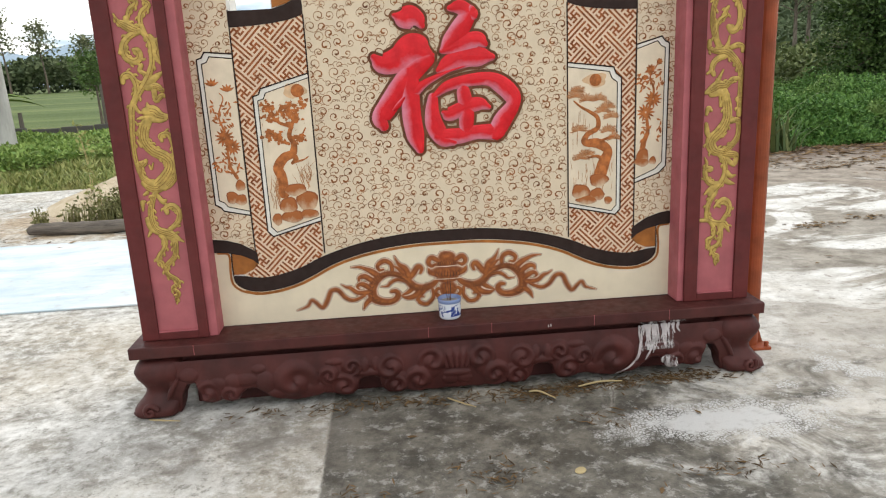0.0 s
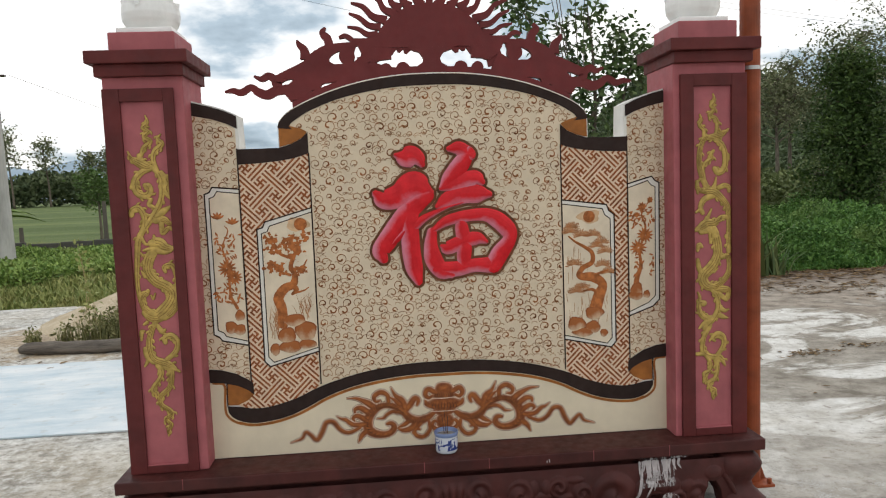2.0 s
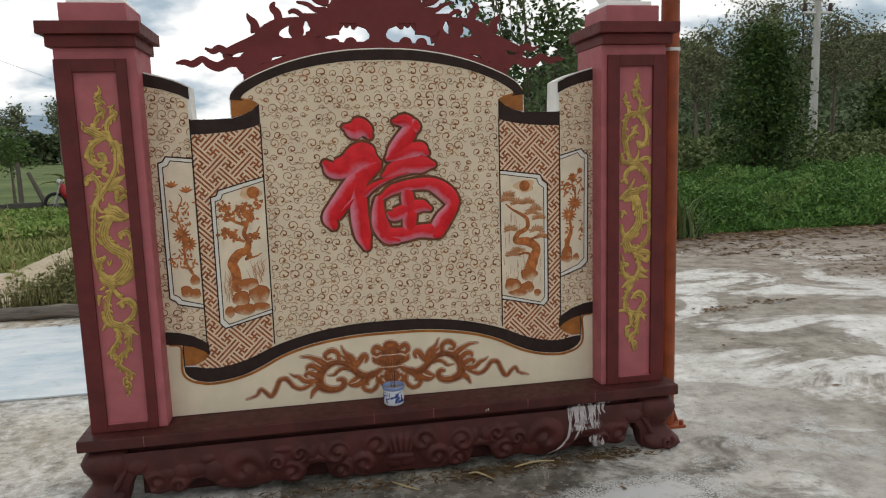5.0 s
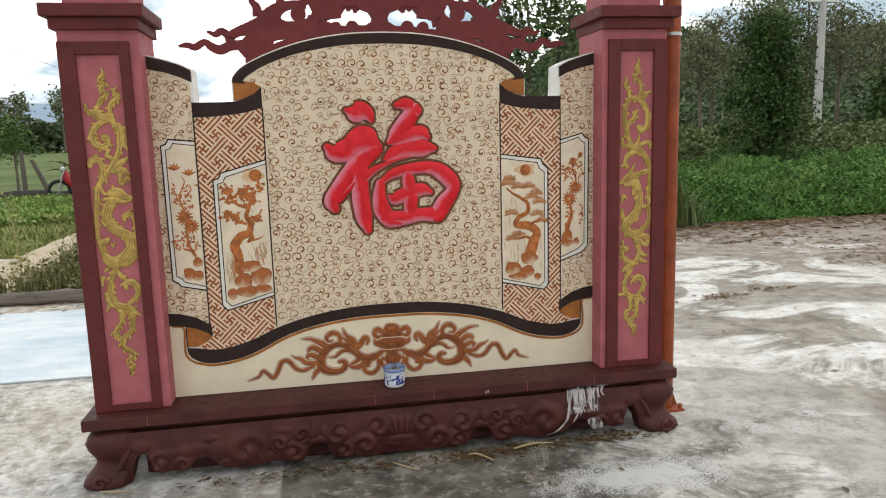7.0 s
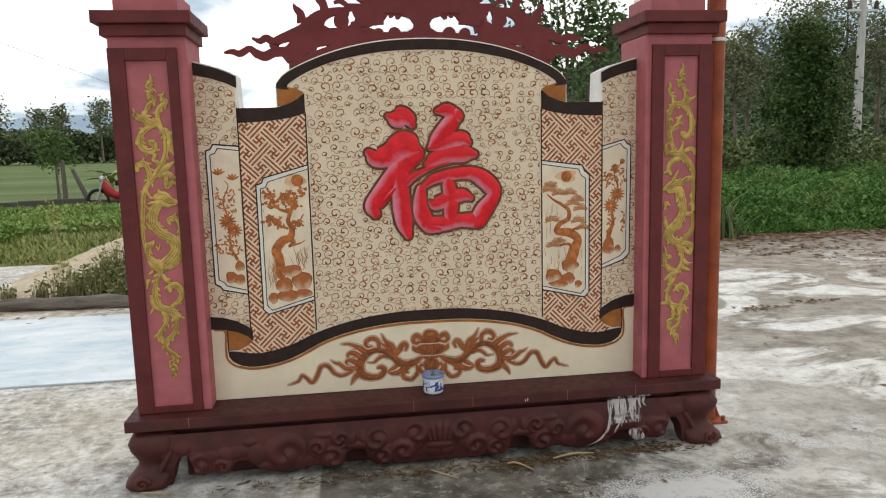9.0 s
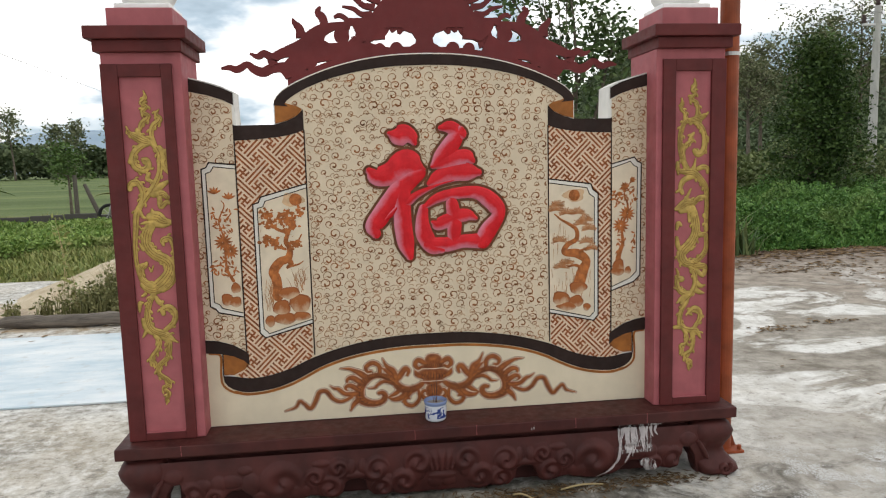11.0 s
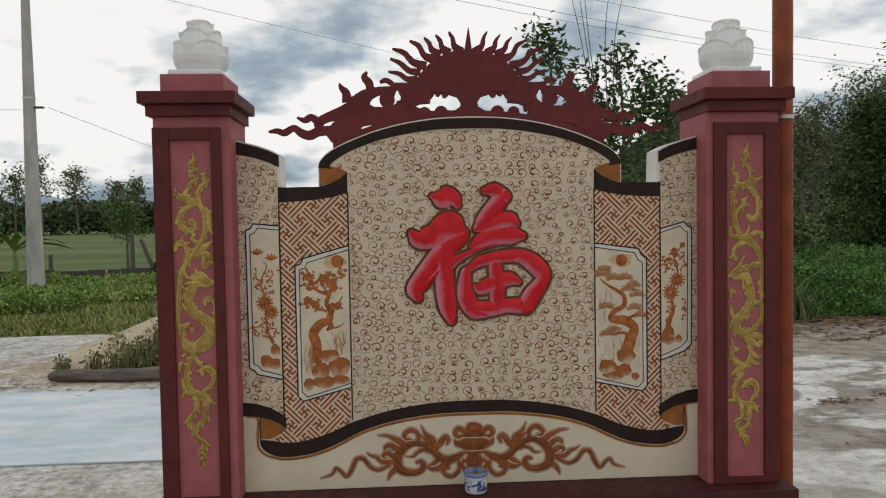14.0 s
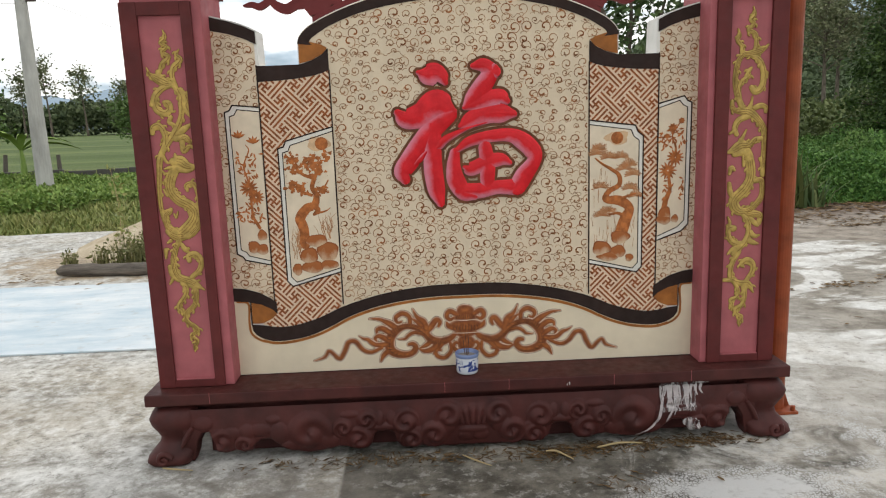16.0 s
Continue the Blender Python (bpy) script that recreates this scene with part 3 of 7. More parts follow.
TOP_IN = [(p[0], p[1]) for p in curve([(0, 1.880), (0.14, 1.876), (0.27, 1.860), (0.40, 1.832), (0.51, 1.792), (0.575, 1.757), (0.612, 1.728), (0.60, 1.712)], 6)]
strips, wings, wing_paintings, paintings = [], [], [], []
for s in (1, -1):
    m = (lambda pts: [(p[0], p[1]) for p in pts]) if s > 0 else mirror
    # black bands
    band(black, m([(x, z - 0.006) for x, z in top]), m(TOP_IN), Y2)
    band(black, m([(0.832, 1.6365), (0.74, 1.6365), (0.655, 1.6375), (0.61, 1.650), (0.565, 1.672), (0.537, 1.70)]),
         m([(0.832, 1.573), (0.74, 1.576), (0.66, 1.583), (0.60, 1.592), (0.565, 1.601), (0.537, 1.612)]), Y2)
    band(black, m([(0.826, 1.772), (0.87, 1.794), (0.93, 1.814), (1.016, 1.836)]), m([(0.826, 1.722), (0.87, 1.744), (0.93, 1.764), (1.016, 1.782)]), Y2)
    band(black, m(SWEEP_T), m(SWEEP_B), Y2)
    band(black, m([(1.016, 0.715), (0.95, 0.707), (0.89, 0.688), (0.846, 0.662), (0.824, 0.645)]),
         m([(1.016, 0.656), (0.95, 0.65), (0.89, 0.636), (0.846, 0.614), (0.822, 0.592)]), Y2)
    # orange inner curls of the scroll
    curl.poly(m([(0.655, 1.742), (0.6555, 1.641), (0.605, 1.653), (0.56, 1.676), (0.540, 1.70), (0.562, 1.713), (0.605, 1.725)]), Y1)
    curl.poly(m([(0.932, 0.647), (0.934, 0.552), (0.89, 0.551), (0.845, 0.572), (0.824, 0.594), (0.845, 0.613), (0.885, 0.636)]), Y1)
    curl.stroke([(p[0], p[1] - 0.009, 0.006) for p in m(SWEEP_B[:-8:4])], Y1, flat=True, per=4)
    curl.stroke([(p[0], p[1], 0.005) for p in m([(0.82, 0.459), (0.895, 0.472), (0.940, 0.507), (0.947, 0.56), (0.945, 0.640), (0.99, 0.652)])], Y1, flat=True)
    # strips with the fret
    strip = [(0.537, 1.612), (0.60, 1.592), (0.66, 1.583), (0.74, 1.576), (0.832, 1.573), (0.828, 0.594), (0.845, 0.572), (0.89, 0.549)] + [p for p in SWEEP_T if 0.537 < p[0] < 0.885][::-1]
    strips.append(m(strip))
    paint_ = [(0.540, 1.382 if s < 0 else 1.372), (0.735, 1.330 if s < 0 else 1.345), (0.745, 1.307 if s < 0 else 1.318), (0.769, 1.300), (0.769, 0.735), (0.747, 0.711), (0.540, 0.766 if s < 0 else 0.757)]
    paintings.append(m(paint_))
    w_ = [(0.834, 1.722), (0.87, 1.744), (0.93, 1.764), (1.016, 1.782), (1.016, 0.715), (0.95, 0.707), (0.89, 0.688), (0.846, 0.662), (0.834, 0.65)]
    wings.append(m(w_))
    wp = [(0.836, 1.472), (0.942, 1.483), (0.955, 1.462), (0.975, 1.455), (0.973, 0.862), (0.950, 0.850), (0.940, 0.834), (0.836, 0.810)] if s < 0 else \
        [(0.836, 1.432), (0.940, 1.460), (0.955, 1.440), (0.973, 1.432), (0.970, 0.915), (0.955, 0.900), (0.940, 0.885), (0.836, 0.848)]
    wing_paintings.append(m(wp))
    # dark outlines
    for a in (strip[:1] + [(0.537, 0.622)], [(0.831, 1.64), (0.831, 0.60)]):
        lines.stroke([(p[0], p[1], 0.0028) for p in m(a)], Y3, flat=True, per=2, ends=False)
    lines.stroke([(p[0], p[1], 0.0022) for p in m([(0.934, 0.65), (0.936, 0.55)])], Y3, flat=True, per=2)

for i, (st, wg, pa, wp) in enumerate(zip(strips, wings, paintings, wing_paintings)):
    plate("fret_strip", st, -0.003, -0.0004, FRETBG, screen, "pinkish strip with a rust key-fret pattern")
    plate("scroll_wing", wg, -0.003, -0.0004, CREAM, screen, "cream scroll wing with brown swirls")
    for poly in (pa, wp):
        cx, cz = sum(p[0] for p in poly) / len(poly), sum(p[1] for p in poly) / len(poly)
        def shrink(d):
            out_ = []
            for x, z in poly:
                free = abs(abs(x) - 0.540) < 0.004 or abs(abs(x) - 0.836) < 0.003
                out_.append((x if free else x + math.copysign(d, cx - x), z + math.copysign(d, cz - z)))
            return out_
        plate("picture_border", poly, -0.0046, -0.003, PALE, screen, "pale grey picture border")
        plate("picture_ground", shrink(0.018), -0.0058, -0.0046, SCENEBG, screen, "cream picture ground")
        for d, w in ((0.0, 0.0028), (0.018, 0.0019)):
            q = shrink(d)
            for a, b in zip(q, q[1:] + q[:1]):
                if abs(a[0] - b[0]) < 0.001 and min(abs(abs(a[0]) - 0.540), abs(abs(a[0]) - 0.836)) < 0.004:
                    continue
                lines.stroke([(*a, w), (*b, w)], Y3, flat=True, per=1)

# key fret: hooked crosses on a diagonal lattice, parted by pairs of long bars laid like a basket weave
FP, FS = 10, 0.0084
cells = set()
for i in range(-9, 10):
    for j in range(-9, 10):
        ox, oy = FP * i, FP * j
        h_ = 1 if (i + j) % 2 else -1
        for t in range(-2, 3):
            cells.add((ox + t, oy)); cells.add((ox, oy + t))
        for t in range(1, 3):
            cells.add((ox + 2, oy + h_ * t)); cells.add((ox - 2, oy - h_ * t)); cells.add((ox - h_ * t, oy + 2)); cells.add((ox + h_ * t, oy - 2))
        for t in range(-7, 8):
            for w_ in (-1, 1):
                cells.add((ox + 5 + w_, oy + 5 + t) if (i + j) % 2 else (ox + 5 + t, oy + 5 + w_))
for sgn, st, pa in ((1, strips[0], paintings[0]), (-1, strips[1], paintings[1])):
    cx, cz, ca = 0.684 * sgn, 1.08, math.sqrt(0.5)
    for a, b in sorted(cells):
        x, z = cx + (a - b) * ca * FS * sgn, cz + (a + b) * ca * FS
        if not inside(x, z, st) or inside(x, z, pa):
            continue
        h = FS * ca * 0.98
        b0 = len(fret.v)
        fret.v += [(x - h, Y1, z), (x, Y1, z - h), (x + h, Y1, z), (x, Y1, z + h)]
        fret.uv += [(0.5, 0)] * 4
        fret.f.append((b0, b0 + 1, b0 + 2, b0 + 3))
for lo, hi in ((-2, 0), (0, 2)):
    fret.split(lo, hi, "key_fret", FRET, screen)["kind"] = "stuff"

# cloud swirls: curls with a dark eye, a thin arm that sweeps over and a scalloped tail
r = random.Random(11)


def swirls(poly, ban, step):
    x0, x1 = min(p[0] for p in poly), max(p[0] for p in poly)
    z0, z1 = min(p[1] for p in poly), max(p[1] for p in poly)
    def free_(x, z):
        return inside(x, z, poly) and not (ban and inside(x, z, ban))
    def line(brush, q, y):
        run = []
        for p in q + [None]:
            if p is not None and free_(p[0], p[1]):
                run.append(p)
            else:
                if len(run) > 2:
                    brush.stroke(run, y, flat=True, per=2, ends=False)
                run = []
    row, z = 0, z0 + 0.3 * step
    while z < z1 + step:
        x = x0 + step * (0.1 + 0.62 * (row % 2))
        while x < x1 + step:
            cx, cz = x + r.uniform(-0.2, 0.2) * step, z + r.uniform(-0.20, 0.20) * step
            x += step * r.uniform(1.0, 1.28)
            rad = step * r.choice((0.26, 0.36, 0.45, 0.50))
            hand = 1 if r.random() < 0.72 else -1
            bold = r.random() < 0.5
            a1 = math.radians(r.uniform(-150, -95)) if hand > 0 else math.radians(r.uniform(-85, -30))
            turn = r.uniform(5.4, 7.2)
            q = []
            for k_ in range(17):          # from the eye outwards
                t = k_ / 16
                a = a1 - hand * turn * (1 - t)
                rr = rad * (0.16 + 0.84 * t ** 0.62)
                w = (0.0030 if bold else 0.0017) * (1 - t) ** 1.8 + 0.00125 * (1.2 - 0.4 * t)
                q.append((cx + rr * math.cos(a), cz + rr * math.sin(a) * 0.96, w))
            line(swirl if bold else swirl_thin, q, Y1)
            # scalloped cloud line that trails from the curl
            px_, pz_, _ = q[-1]
            d = hand * step
            for lobe in range(r.choice((1, 2, 2, 3))):
                wd, hh = d * r.uniform(0.28, 0.50), step * r.uniform(0.05, 0.17) * r.choice((1, 1, -1))
                rise = step * r.uniform(-0.16, 0.22)
                tail = [(px_ + wd * t, pz_ + hh * math.sin(math.pi * t) + rise * t, 0.0013 - 0.0003 * t) for t in (0, 0.25, 0.5, 0.75, 1.0)]
                line(swirl_thin, tail, Y1 + 0.0004)
                px_, pz_ = tail[-1][0], tail[-1][1] + r.uniform(-0.06, 0.04) * step
            if r.random() < 0.8:          # a loose thin cloud arc above
                bx, bz, sc = cx + r.uniform(-0.3, 0.3) * step, cz + 0.52 * step, r.uniform(0.10, 0.18) * step
                line(swirl_thin, [(bx + sc * 1.6 * math.cos(a), bz + sc * math.sin(a), 0.0010) for a in [math.pi * (1.1 - 0.17 * i) for i in range(8)]], Y1 + 0.0004)
        z += step * 0.78
        row += 1


inset_main = [(x, z) for x, z in [(0.533, 0.618), (0.53, 1.70), (0.60, 1.722), (0.57, 1.76), (0.41, 1.832), (0.2, 1.868), (0, 1.879)]]
inset_main = inset_main + mirror(inset_main)[::-1][1:] + [(-0.42, 0.65), (-0.2, 0.686), (0, 0.694), (0.2, 0.686), (0.42, 0.65)]
swirls(inset_main, None, 0.048)
for wg, wp in zip(wings, wing_paintings):
    swirls(wg, wp, 0.044)
swirl.done("cloud_swirl_pattern", SWIRL, screen)["kind"] = "stuff"
swirl_thin.done("cloud_line_work", SWIRLPALE, screen)["kind"] = "stuff"
black.pieces("scroll_edging", BLACK, screen, "black painted scroll edging")
curl.pieces("scroll_curl", ORANGE, screen, "orange brown inner curl of the scroll")
lines.pieces("outline", BLACK, screen)

# ---- red character in relief ----
def cm(pts):
    return [(-0.354 + 0.000826 * u - 0.00001 * v, 1.682 - 0.000825 * v - 0.000012 * u, w * 0.000826) for u, v, w in pts]


STROKES = [
    [(222, 110, 14), (258, 122, 46), (300, 118, 56), (335, 132, 40), (352, 158, 18)],
    [(112, 305, 20), (150, 335, 48), (230, 318, 62), (310, 270, 78), (365, 290, 46), (400, 300, 12)],
    [(372, 318, 40), (300, 372, 52), (228, 450, 46), (165, 545, 50), (125, 600, 42), (140, 640, 26)],
    [(280, 400, 48), (282, 500, 46), (285, 600, 48), (300, 700, 44), (318, 765, 22)],
    [(318, 470, 22), (352, 440, 20), (400, 415, 15), (470, 385, 9), (560, 360, 4)],
    [(248, 505, 10), (215, 540, 16), (195, 560, 8)],
    [(495, 82, 16), (545, 80, 36), (600, 112, 34)],
    [(592, 105, 36), (548, 170, 46), (490, 240, 40), (455, 278, 18)],
    [(450, 285, 14), (500, 268, 34), (570, 250, 46), (630, 235, 40), (660, 255, 20)],
    [(430, 375, 16), (480, 345, 42), (570, 315, 50), (640, 315, 48), (695, 320, 20)],
    [(405, 498, 14), (470, 455, 26), (560, 432, 30), (670, 425, 34), (740, 455, 44), (795, 510, 44), (800, 560, 36), (750, 630, 46), (715, 690, 44)],
    [(395, 510, 26), (388, 580, 36), (400, 650, 46), (440, 715, 40), (490, 735, 20)],
    [(430, 705, 40), (520, 705, 40), (610, 690, 36), (700, 690, 42)],
    [(550, 485, 34), (562, 570, 40), (560, 660, 36)],
    [(445, 585, 12), (475, 595, 34), (560, 560, 36), (630, 548, 34), (675, 565, 14)],
]
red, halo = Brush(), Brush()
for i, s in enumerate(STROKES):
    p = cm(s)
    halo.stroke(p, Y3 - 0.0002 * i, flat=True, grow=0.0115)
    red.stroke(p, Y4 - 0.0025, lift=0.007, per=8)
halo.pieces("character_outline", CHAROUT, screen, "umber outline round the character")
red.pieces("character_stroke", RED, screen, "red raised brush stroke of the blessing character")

# ---- lower ornament ----
OS = 0.000904
def om(pts, s=1):
    """Drawing units, from the middle of the flower, to the field."""
    return [(-0.008 + s * (u - 793) * OS, 0.653 - (v + 0.037 * abs(u - 793)) * OS, w * 0.82 * OS) for u, v, w in pts]


orn, orn_line, orn_light = Brush(), Brush(), Brush()
ORN = [
    [(838, 200, 12), (870, 226, 20), (915, 240, 26), (960, 226, 26), (990, 192, 22), (1030, 160, 20), (1085, 148, 18), (1135, 168, 26), (1165, 212, 30), (1160, 262, 30), (1115, 288, 24), (1065, 288, 20), (1040, 262, 20), (1052, 240, 16), (1070, 240, 12)],
    [(985, 185, 18), (960, 158, 20), (935, 128, 18), (918, 140, 14), (925, 160, 9)],
    [(985, 165, 22), (1000, 130, 20), (1028, 105, 12), (1048, 64, 2)],
    [(1010, 150, 16), (1030, 128, 12), (1052, 112, 5)],
    [(1062, 135, 14), (1066, 100, 14), (1098, 82, 16), (1130, 100, 14), (1124, 124, 10), (1105, 124, 7)],
    [(1130, 155, 22), (1160, 130, 20), (1190, 112, 13), (1218, 100, 9), (1258, 96, 2)],
    [(1160, 175, 20), (1195, 150, 18), (1222, 152, 12), (1226, 168, 7)],
    [(1180, 205, 20), (1215, 186, 15), (1236, 196, 10), (1228, 210, 6)],
    [(1185, 232, 18), (1235, 228, 15), (1270, 200, 12), (1290, 194, 8), (1312, 178, 2)],
    [(1170, 262, 20), (1198, 286, 15), (1214, 316, 4)],
    [(1205, 246, 10), (1258, 264, 12), (1298, 246, 13), (1330, 205, 14), (1365, 206, 14), (1386, 250, 14), (1412, 284, 13), (1440, 258, 11), (1463, 242, 10), (1484, 270, 8), (1535, 285, 2)],
    [(1005, 192, 10), (1045, 182, 12), (1075, 196, 10), (1090, 210, 8), (1122, 210, 2)],
    [(925, 236, 18), (955, 272, 20), (995, 280, 14), (1026, 266, 4)],
    [(870, 250, 10), (868, 290, 12), (900, 322, 13), (936, 310, 13), (940, 284, 10), (918, 282, 7)],
    [(900, 236, 16), (920, 262, 14), (950, 296, 9)],
    [(960, 230, 16), (990, 252, 14), (1018, 262, 5)],
]
for s in (1, -1):
    for p in ORN:
        q = om(p, s)
        orn_line.stroke(q, Y1 + 0.0009, flat=True, grow=0.0046, per=5)
        orn_light.stroke(q, Y1 + 0.0005, flat=True, grow=0.0024, per=5)
        orn.stroke(q, Y1, lift=0.0016, per=6)
    for p in ORN[:1] + ORN[10:11]:         # dark and pale brush lines that follow the stem
        q = om(p, s)
        orn_line.stroke([(x, z - 0.30 * w, 0.0011) for x, z, w in q[1:-1]], Y1 - 0.0036, flat=True, per=6)
    for cu, cv, r0, r1, a0, a1, n_ in ((1085, 215, 58, 92, 0.35, 2.9, 17), (1085, 215, 78, 100, -1.2, 0.3, 8), (935, 195, 34, 58, 3.5, 5.9, 13)):
        for i in range(n_):                # short dark veins across the leaf mass
            a = a0 + (a1 - a0) * i / (n_ - 1)
            q = [(cu + rr_ * math.cos(a + b_), cv - rr_ * math.sin(a + b_), w_) for rr_, b_, w_ in ((r0, 0, 1.2), ((r0 + r1) / 2, 0.05, 2.2), (r1, 0.14, 0.8))]
            orn_line.stroke(om(q, s), Y1 - 0.0036, flat=True, per=3)
    for q in ([(835, 108, 16), (868, 90, 17), (884, 112, 15), (868, 132, 12), (850, 124, 8)], [(845, 178, 18), (876, 162, 17), (884, 146, 8)], [(812, 285, 10), (836, 292, 14), (856, 270, 13), (844, 250, 11), (828, 256, 8)]):
        q = om(q, s)
        orn_line.stroke(q, Y1 + 0.0009, flat=True, grow=0.0046, per=5)
        orn_light.stroke(q, Y1 + 0.0005, flat=True, grow=0.0024, per=5)
        orn.stroke(q, Y1, lift=0.0016, per=6)
for u, v, rx, rz in ((793, 94, 46, 32), (793, 125, 60, 26), (793, 168, 86, 34), (793, 205, 56, 22), (793, 255, 46, 44)):
    x, z, _ = om([(u, v, 1)])[0]
    orn_line.blob(x, z, rx * OS + 0.0042, rz * OS + 0.0042, Y1 + 0.0009, wob=0.04)
    orn_light.blob(x, z, rx * OS + 0.0028, rz * OS + 0.0028, Y1 + 0.0005, wob=0.04)
    orn.blob(x, z, rx * OS, rz * OS, Y1 - 0.0004, 0.0016, wob=0.04)
for v, hw in ((140, 50), (204, 66)):
    orn_light.stroke(om([(793 - hw, v - 5, 2), (793, v, 2.6), (793 + hw, v - 5, 2)]), Y1 - 0.0040, flat=True)
for i in range(9):
    u = 793 + (i - 4) * 13
    orn_line.stroke(om([(u, 160, 1.2), (793 + (i - 4) * 15, 178, 2.4), (793 + (i - 4) * 13, 195, 1.0)]), Y1 - 0.0040, flat=True)
    orn_line.stroke(om([(793 + (i - 4) * 9, 112, 1.0), (793 + (i - 4) * 11, 124, 2.0), (793 + (i - 4) * 10, 133, 1.0)]), Y1 - 0.0040, flat=True)
orn_line.done("ornament_outline", CHAROUT, screen)
orn_light.done("ornament_highlight_line", painted("pale_peach_line_paint", (0.64, 0.48, 0.36), 0.65, 0.2, 0.1, 30), screen)
orn.done("lotus_ornament", ORNAMENT, screen, "rust brown painted lotus and scrolling vine ornament", smooth=True)

# ---- painted pictures ----
ink, wash, rocks = Brush(), Brush(), Brush()
def lm(u, v):
    return (-1.047 + 0.0008 * u - 0.00002 * v, 1.881 - 0.000812 * v)
def rm(u, v):
    return (0.49 + 0.00085 * u - 0.000007 * v, 1.871 - 0.000835 * v)
def pts(mp, *q):
    return [(*mp(u, v), w * 0.00082) for u, v, w in q]
PY = -0.0066
rr = random.Random(5)
# old plum tree on rocks under a sun (west picture)
for q in ([(485, 1215, 28), (480, 1130, 26), (465, 1080, 26), (500, 1030, 24), (545, 1010, 20), (555, 960, 15), (535, 920, 12), (550, 870, 10), (580, 800, 6)],
          [(540, 1010, 14), (560, 1040, 14), (540, 1060, 8)], [(535, 870, 9), (480, 845, 7), (430, 780, 5)], [(530, 960, 8), (470, 935, 6), (425, 890, 4)],
          [(550, 930, 7), (590, 930, 5), (620, 885, 3)], [(555, 1055, 6), (600, 1045, 4), (625, 1030, 2)]):
    ink.stroke(pts(lm, *q), PY, lift=0.0008)
for u, v, n in ((430, 775, 9), (490, 800, 8), (560, 790, 12), (440, 910, 12), (480, 935, 8), (590, 935, 8), (575, 830, 8), (525, 765, 6), (610, 760, 5), (455, 830, 5)):
    for _ in range(n * 2):
        x, z = lm(u + rr.gauss(0, 21), v + rr.gauss(0, 16))
        if x < -0.552:
            ink.blob(x, z, rr.uniform(0.005, 0.011), rr.uniform(0.005, 0.010), PY, 0.0004, 8, 0.25, _)
x, z = lm(592, 697); ink.blob(x, z, 0.027, 0.027, PY, 0.001, 20, 0.0); halo_west = Brush().blob(x - 0.012, z, 0.048, 0.029, PY + 0.0004, 0, 18, 0.12)
for u, v, a, b in ((545, 1200, 62, 34), (505, 1280, 48, 46), (605, 1260, 58, 55), (440, 1350, 26, 34), (520, 1340, 60, 34), (610, 1330, 50, 26)):
    x, z = lm(u, v); rocks.blob(min(x, -0.548 - a * 0.0007), z, a * 0.0008, b * 0.0008, PY - 0.0003, 0.002, 16, 0.06)
for _ in range(46):
    u = rr.choice((rr.uniform(415, 470), rr.uniform(560, 635)))
    v = rr.uniform(1180, 1300) if u < 500 else rr.uniform(1120, 1200)
    wash.stroke(pts(lm, (u, v, 1.6), (u + rr.uniform(-14, 14), v - 40, 1.4), (u + rr.uniform(-30, 30), v - 75, 0.4)), PY, flat=True, per=3)
for _ in range(26):
    u, v = rr.uniform(400, 640), rr.uniform(740, 960)
    wash.stroke(pts(lm, (u, v, 1.2), (u + rr.uniform(-20, 20), v + rr.uniform(-16, 4), 0.8)), PY, flat=True, per=2)
# chrysanthemums (west wing)
for q in ([(250, 1120, 9), (220, 1060, 7), (215, 1000, 6), (205, 880, 5), (185, 800, 4), (215, 720, 3), (200, 690, 2)], [(215, 800, 4), (250, 760, 3)]):
    ink.stroke(pts(lm, *q), PY, lift=0.0006)
def flower(mp, u, v, rad, n=13):
    for i in range(n):
        a = 2 * math.pi * i / n
        ink.stroke(pts(mp, (u + 0.15 * rad * math.cos(a), v + 0.15 * rad * math.sin(a), 3), (u + 0.6 * rad * math.cos(a), v + 0.6 * rad * math.sin(a), 6), (u + rad * math.cos(a), v + rad * math.sin(a), 1.5)), PY, lift=0.0008, per=3)
flower(lm, 205, 910, 48); flower(lm, 240, 960, 42)
for u, v in ((165, 640), (240, 670)):
    for i in range(5):
        a = math.pi * (0.15 + 0.175 * i)
        ink.stroke(pts(lm, (u, v + 12, 4), (u + 22 * math.cos(a), v + 12 - 20 * math.sin(a), 6), (u + 40 * math.cos(a), v + 12 - 36 * math.sin(a), 1)), PY, lift=0.0005, per=3)
for _ in range(64):
    u, v = rr.uniform(145, 270), rr.choice((rr.uniform(720, 860), rr.uniform(1000, 1100)))
    a = rr.uniform(0, 6.28)
    ink.stroke(pts(lm, (u, v, 2), (u + 12 * math.cos(a), v + 12 * math.sin(a), 5), (u + 24 * math.cos(a), v + 24 * math.sin(a), 1)), PY, lift=0.0004, per=3)
for u, v, a, b in ((268, 1160, 26, 30), (215, 1220, 32, 34), (262, 1235, 34, 30)):
    x, z = lm(u, v); rocks.blob(min(x, -0.845 - a * 0.0006), z, a * 0.0008, b * 0.0008, PY - 0.0003, 0.002, 16, 0.08)
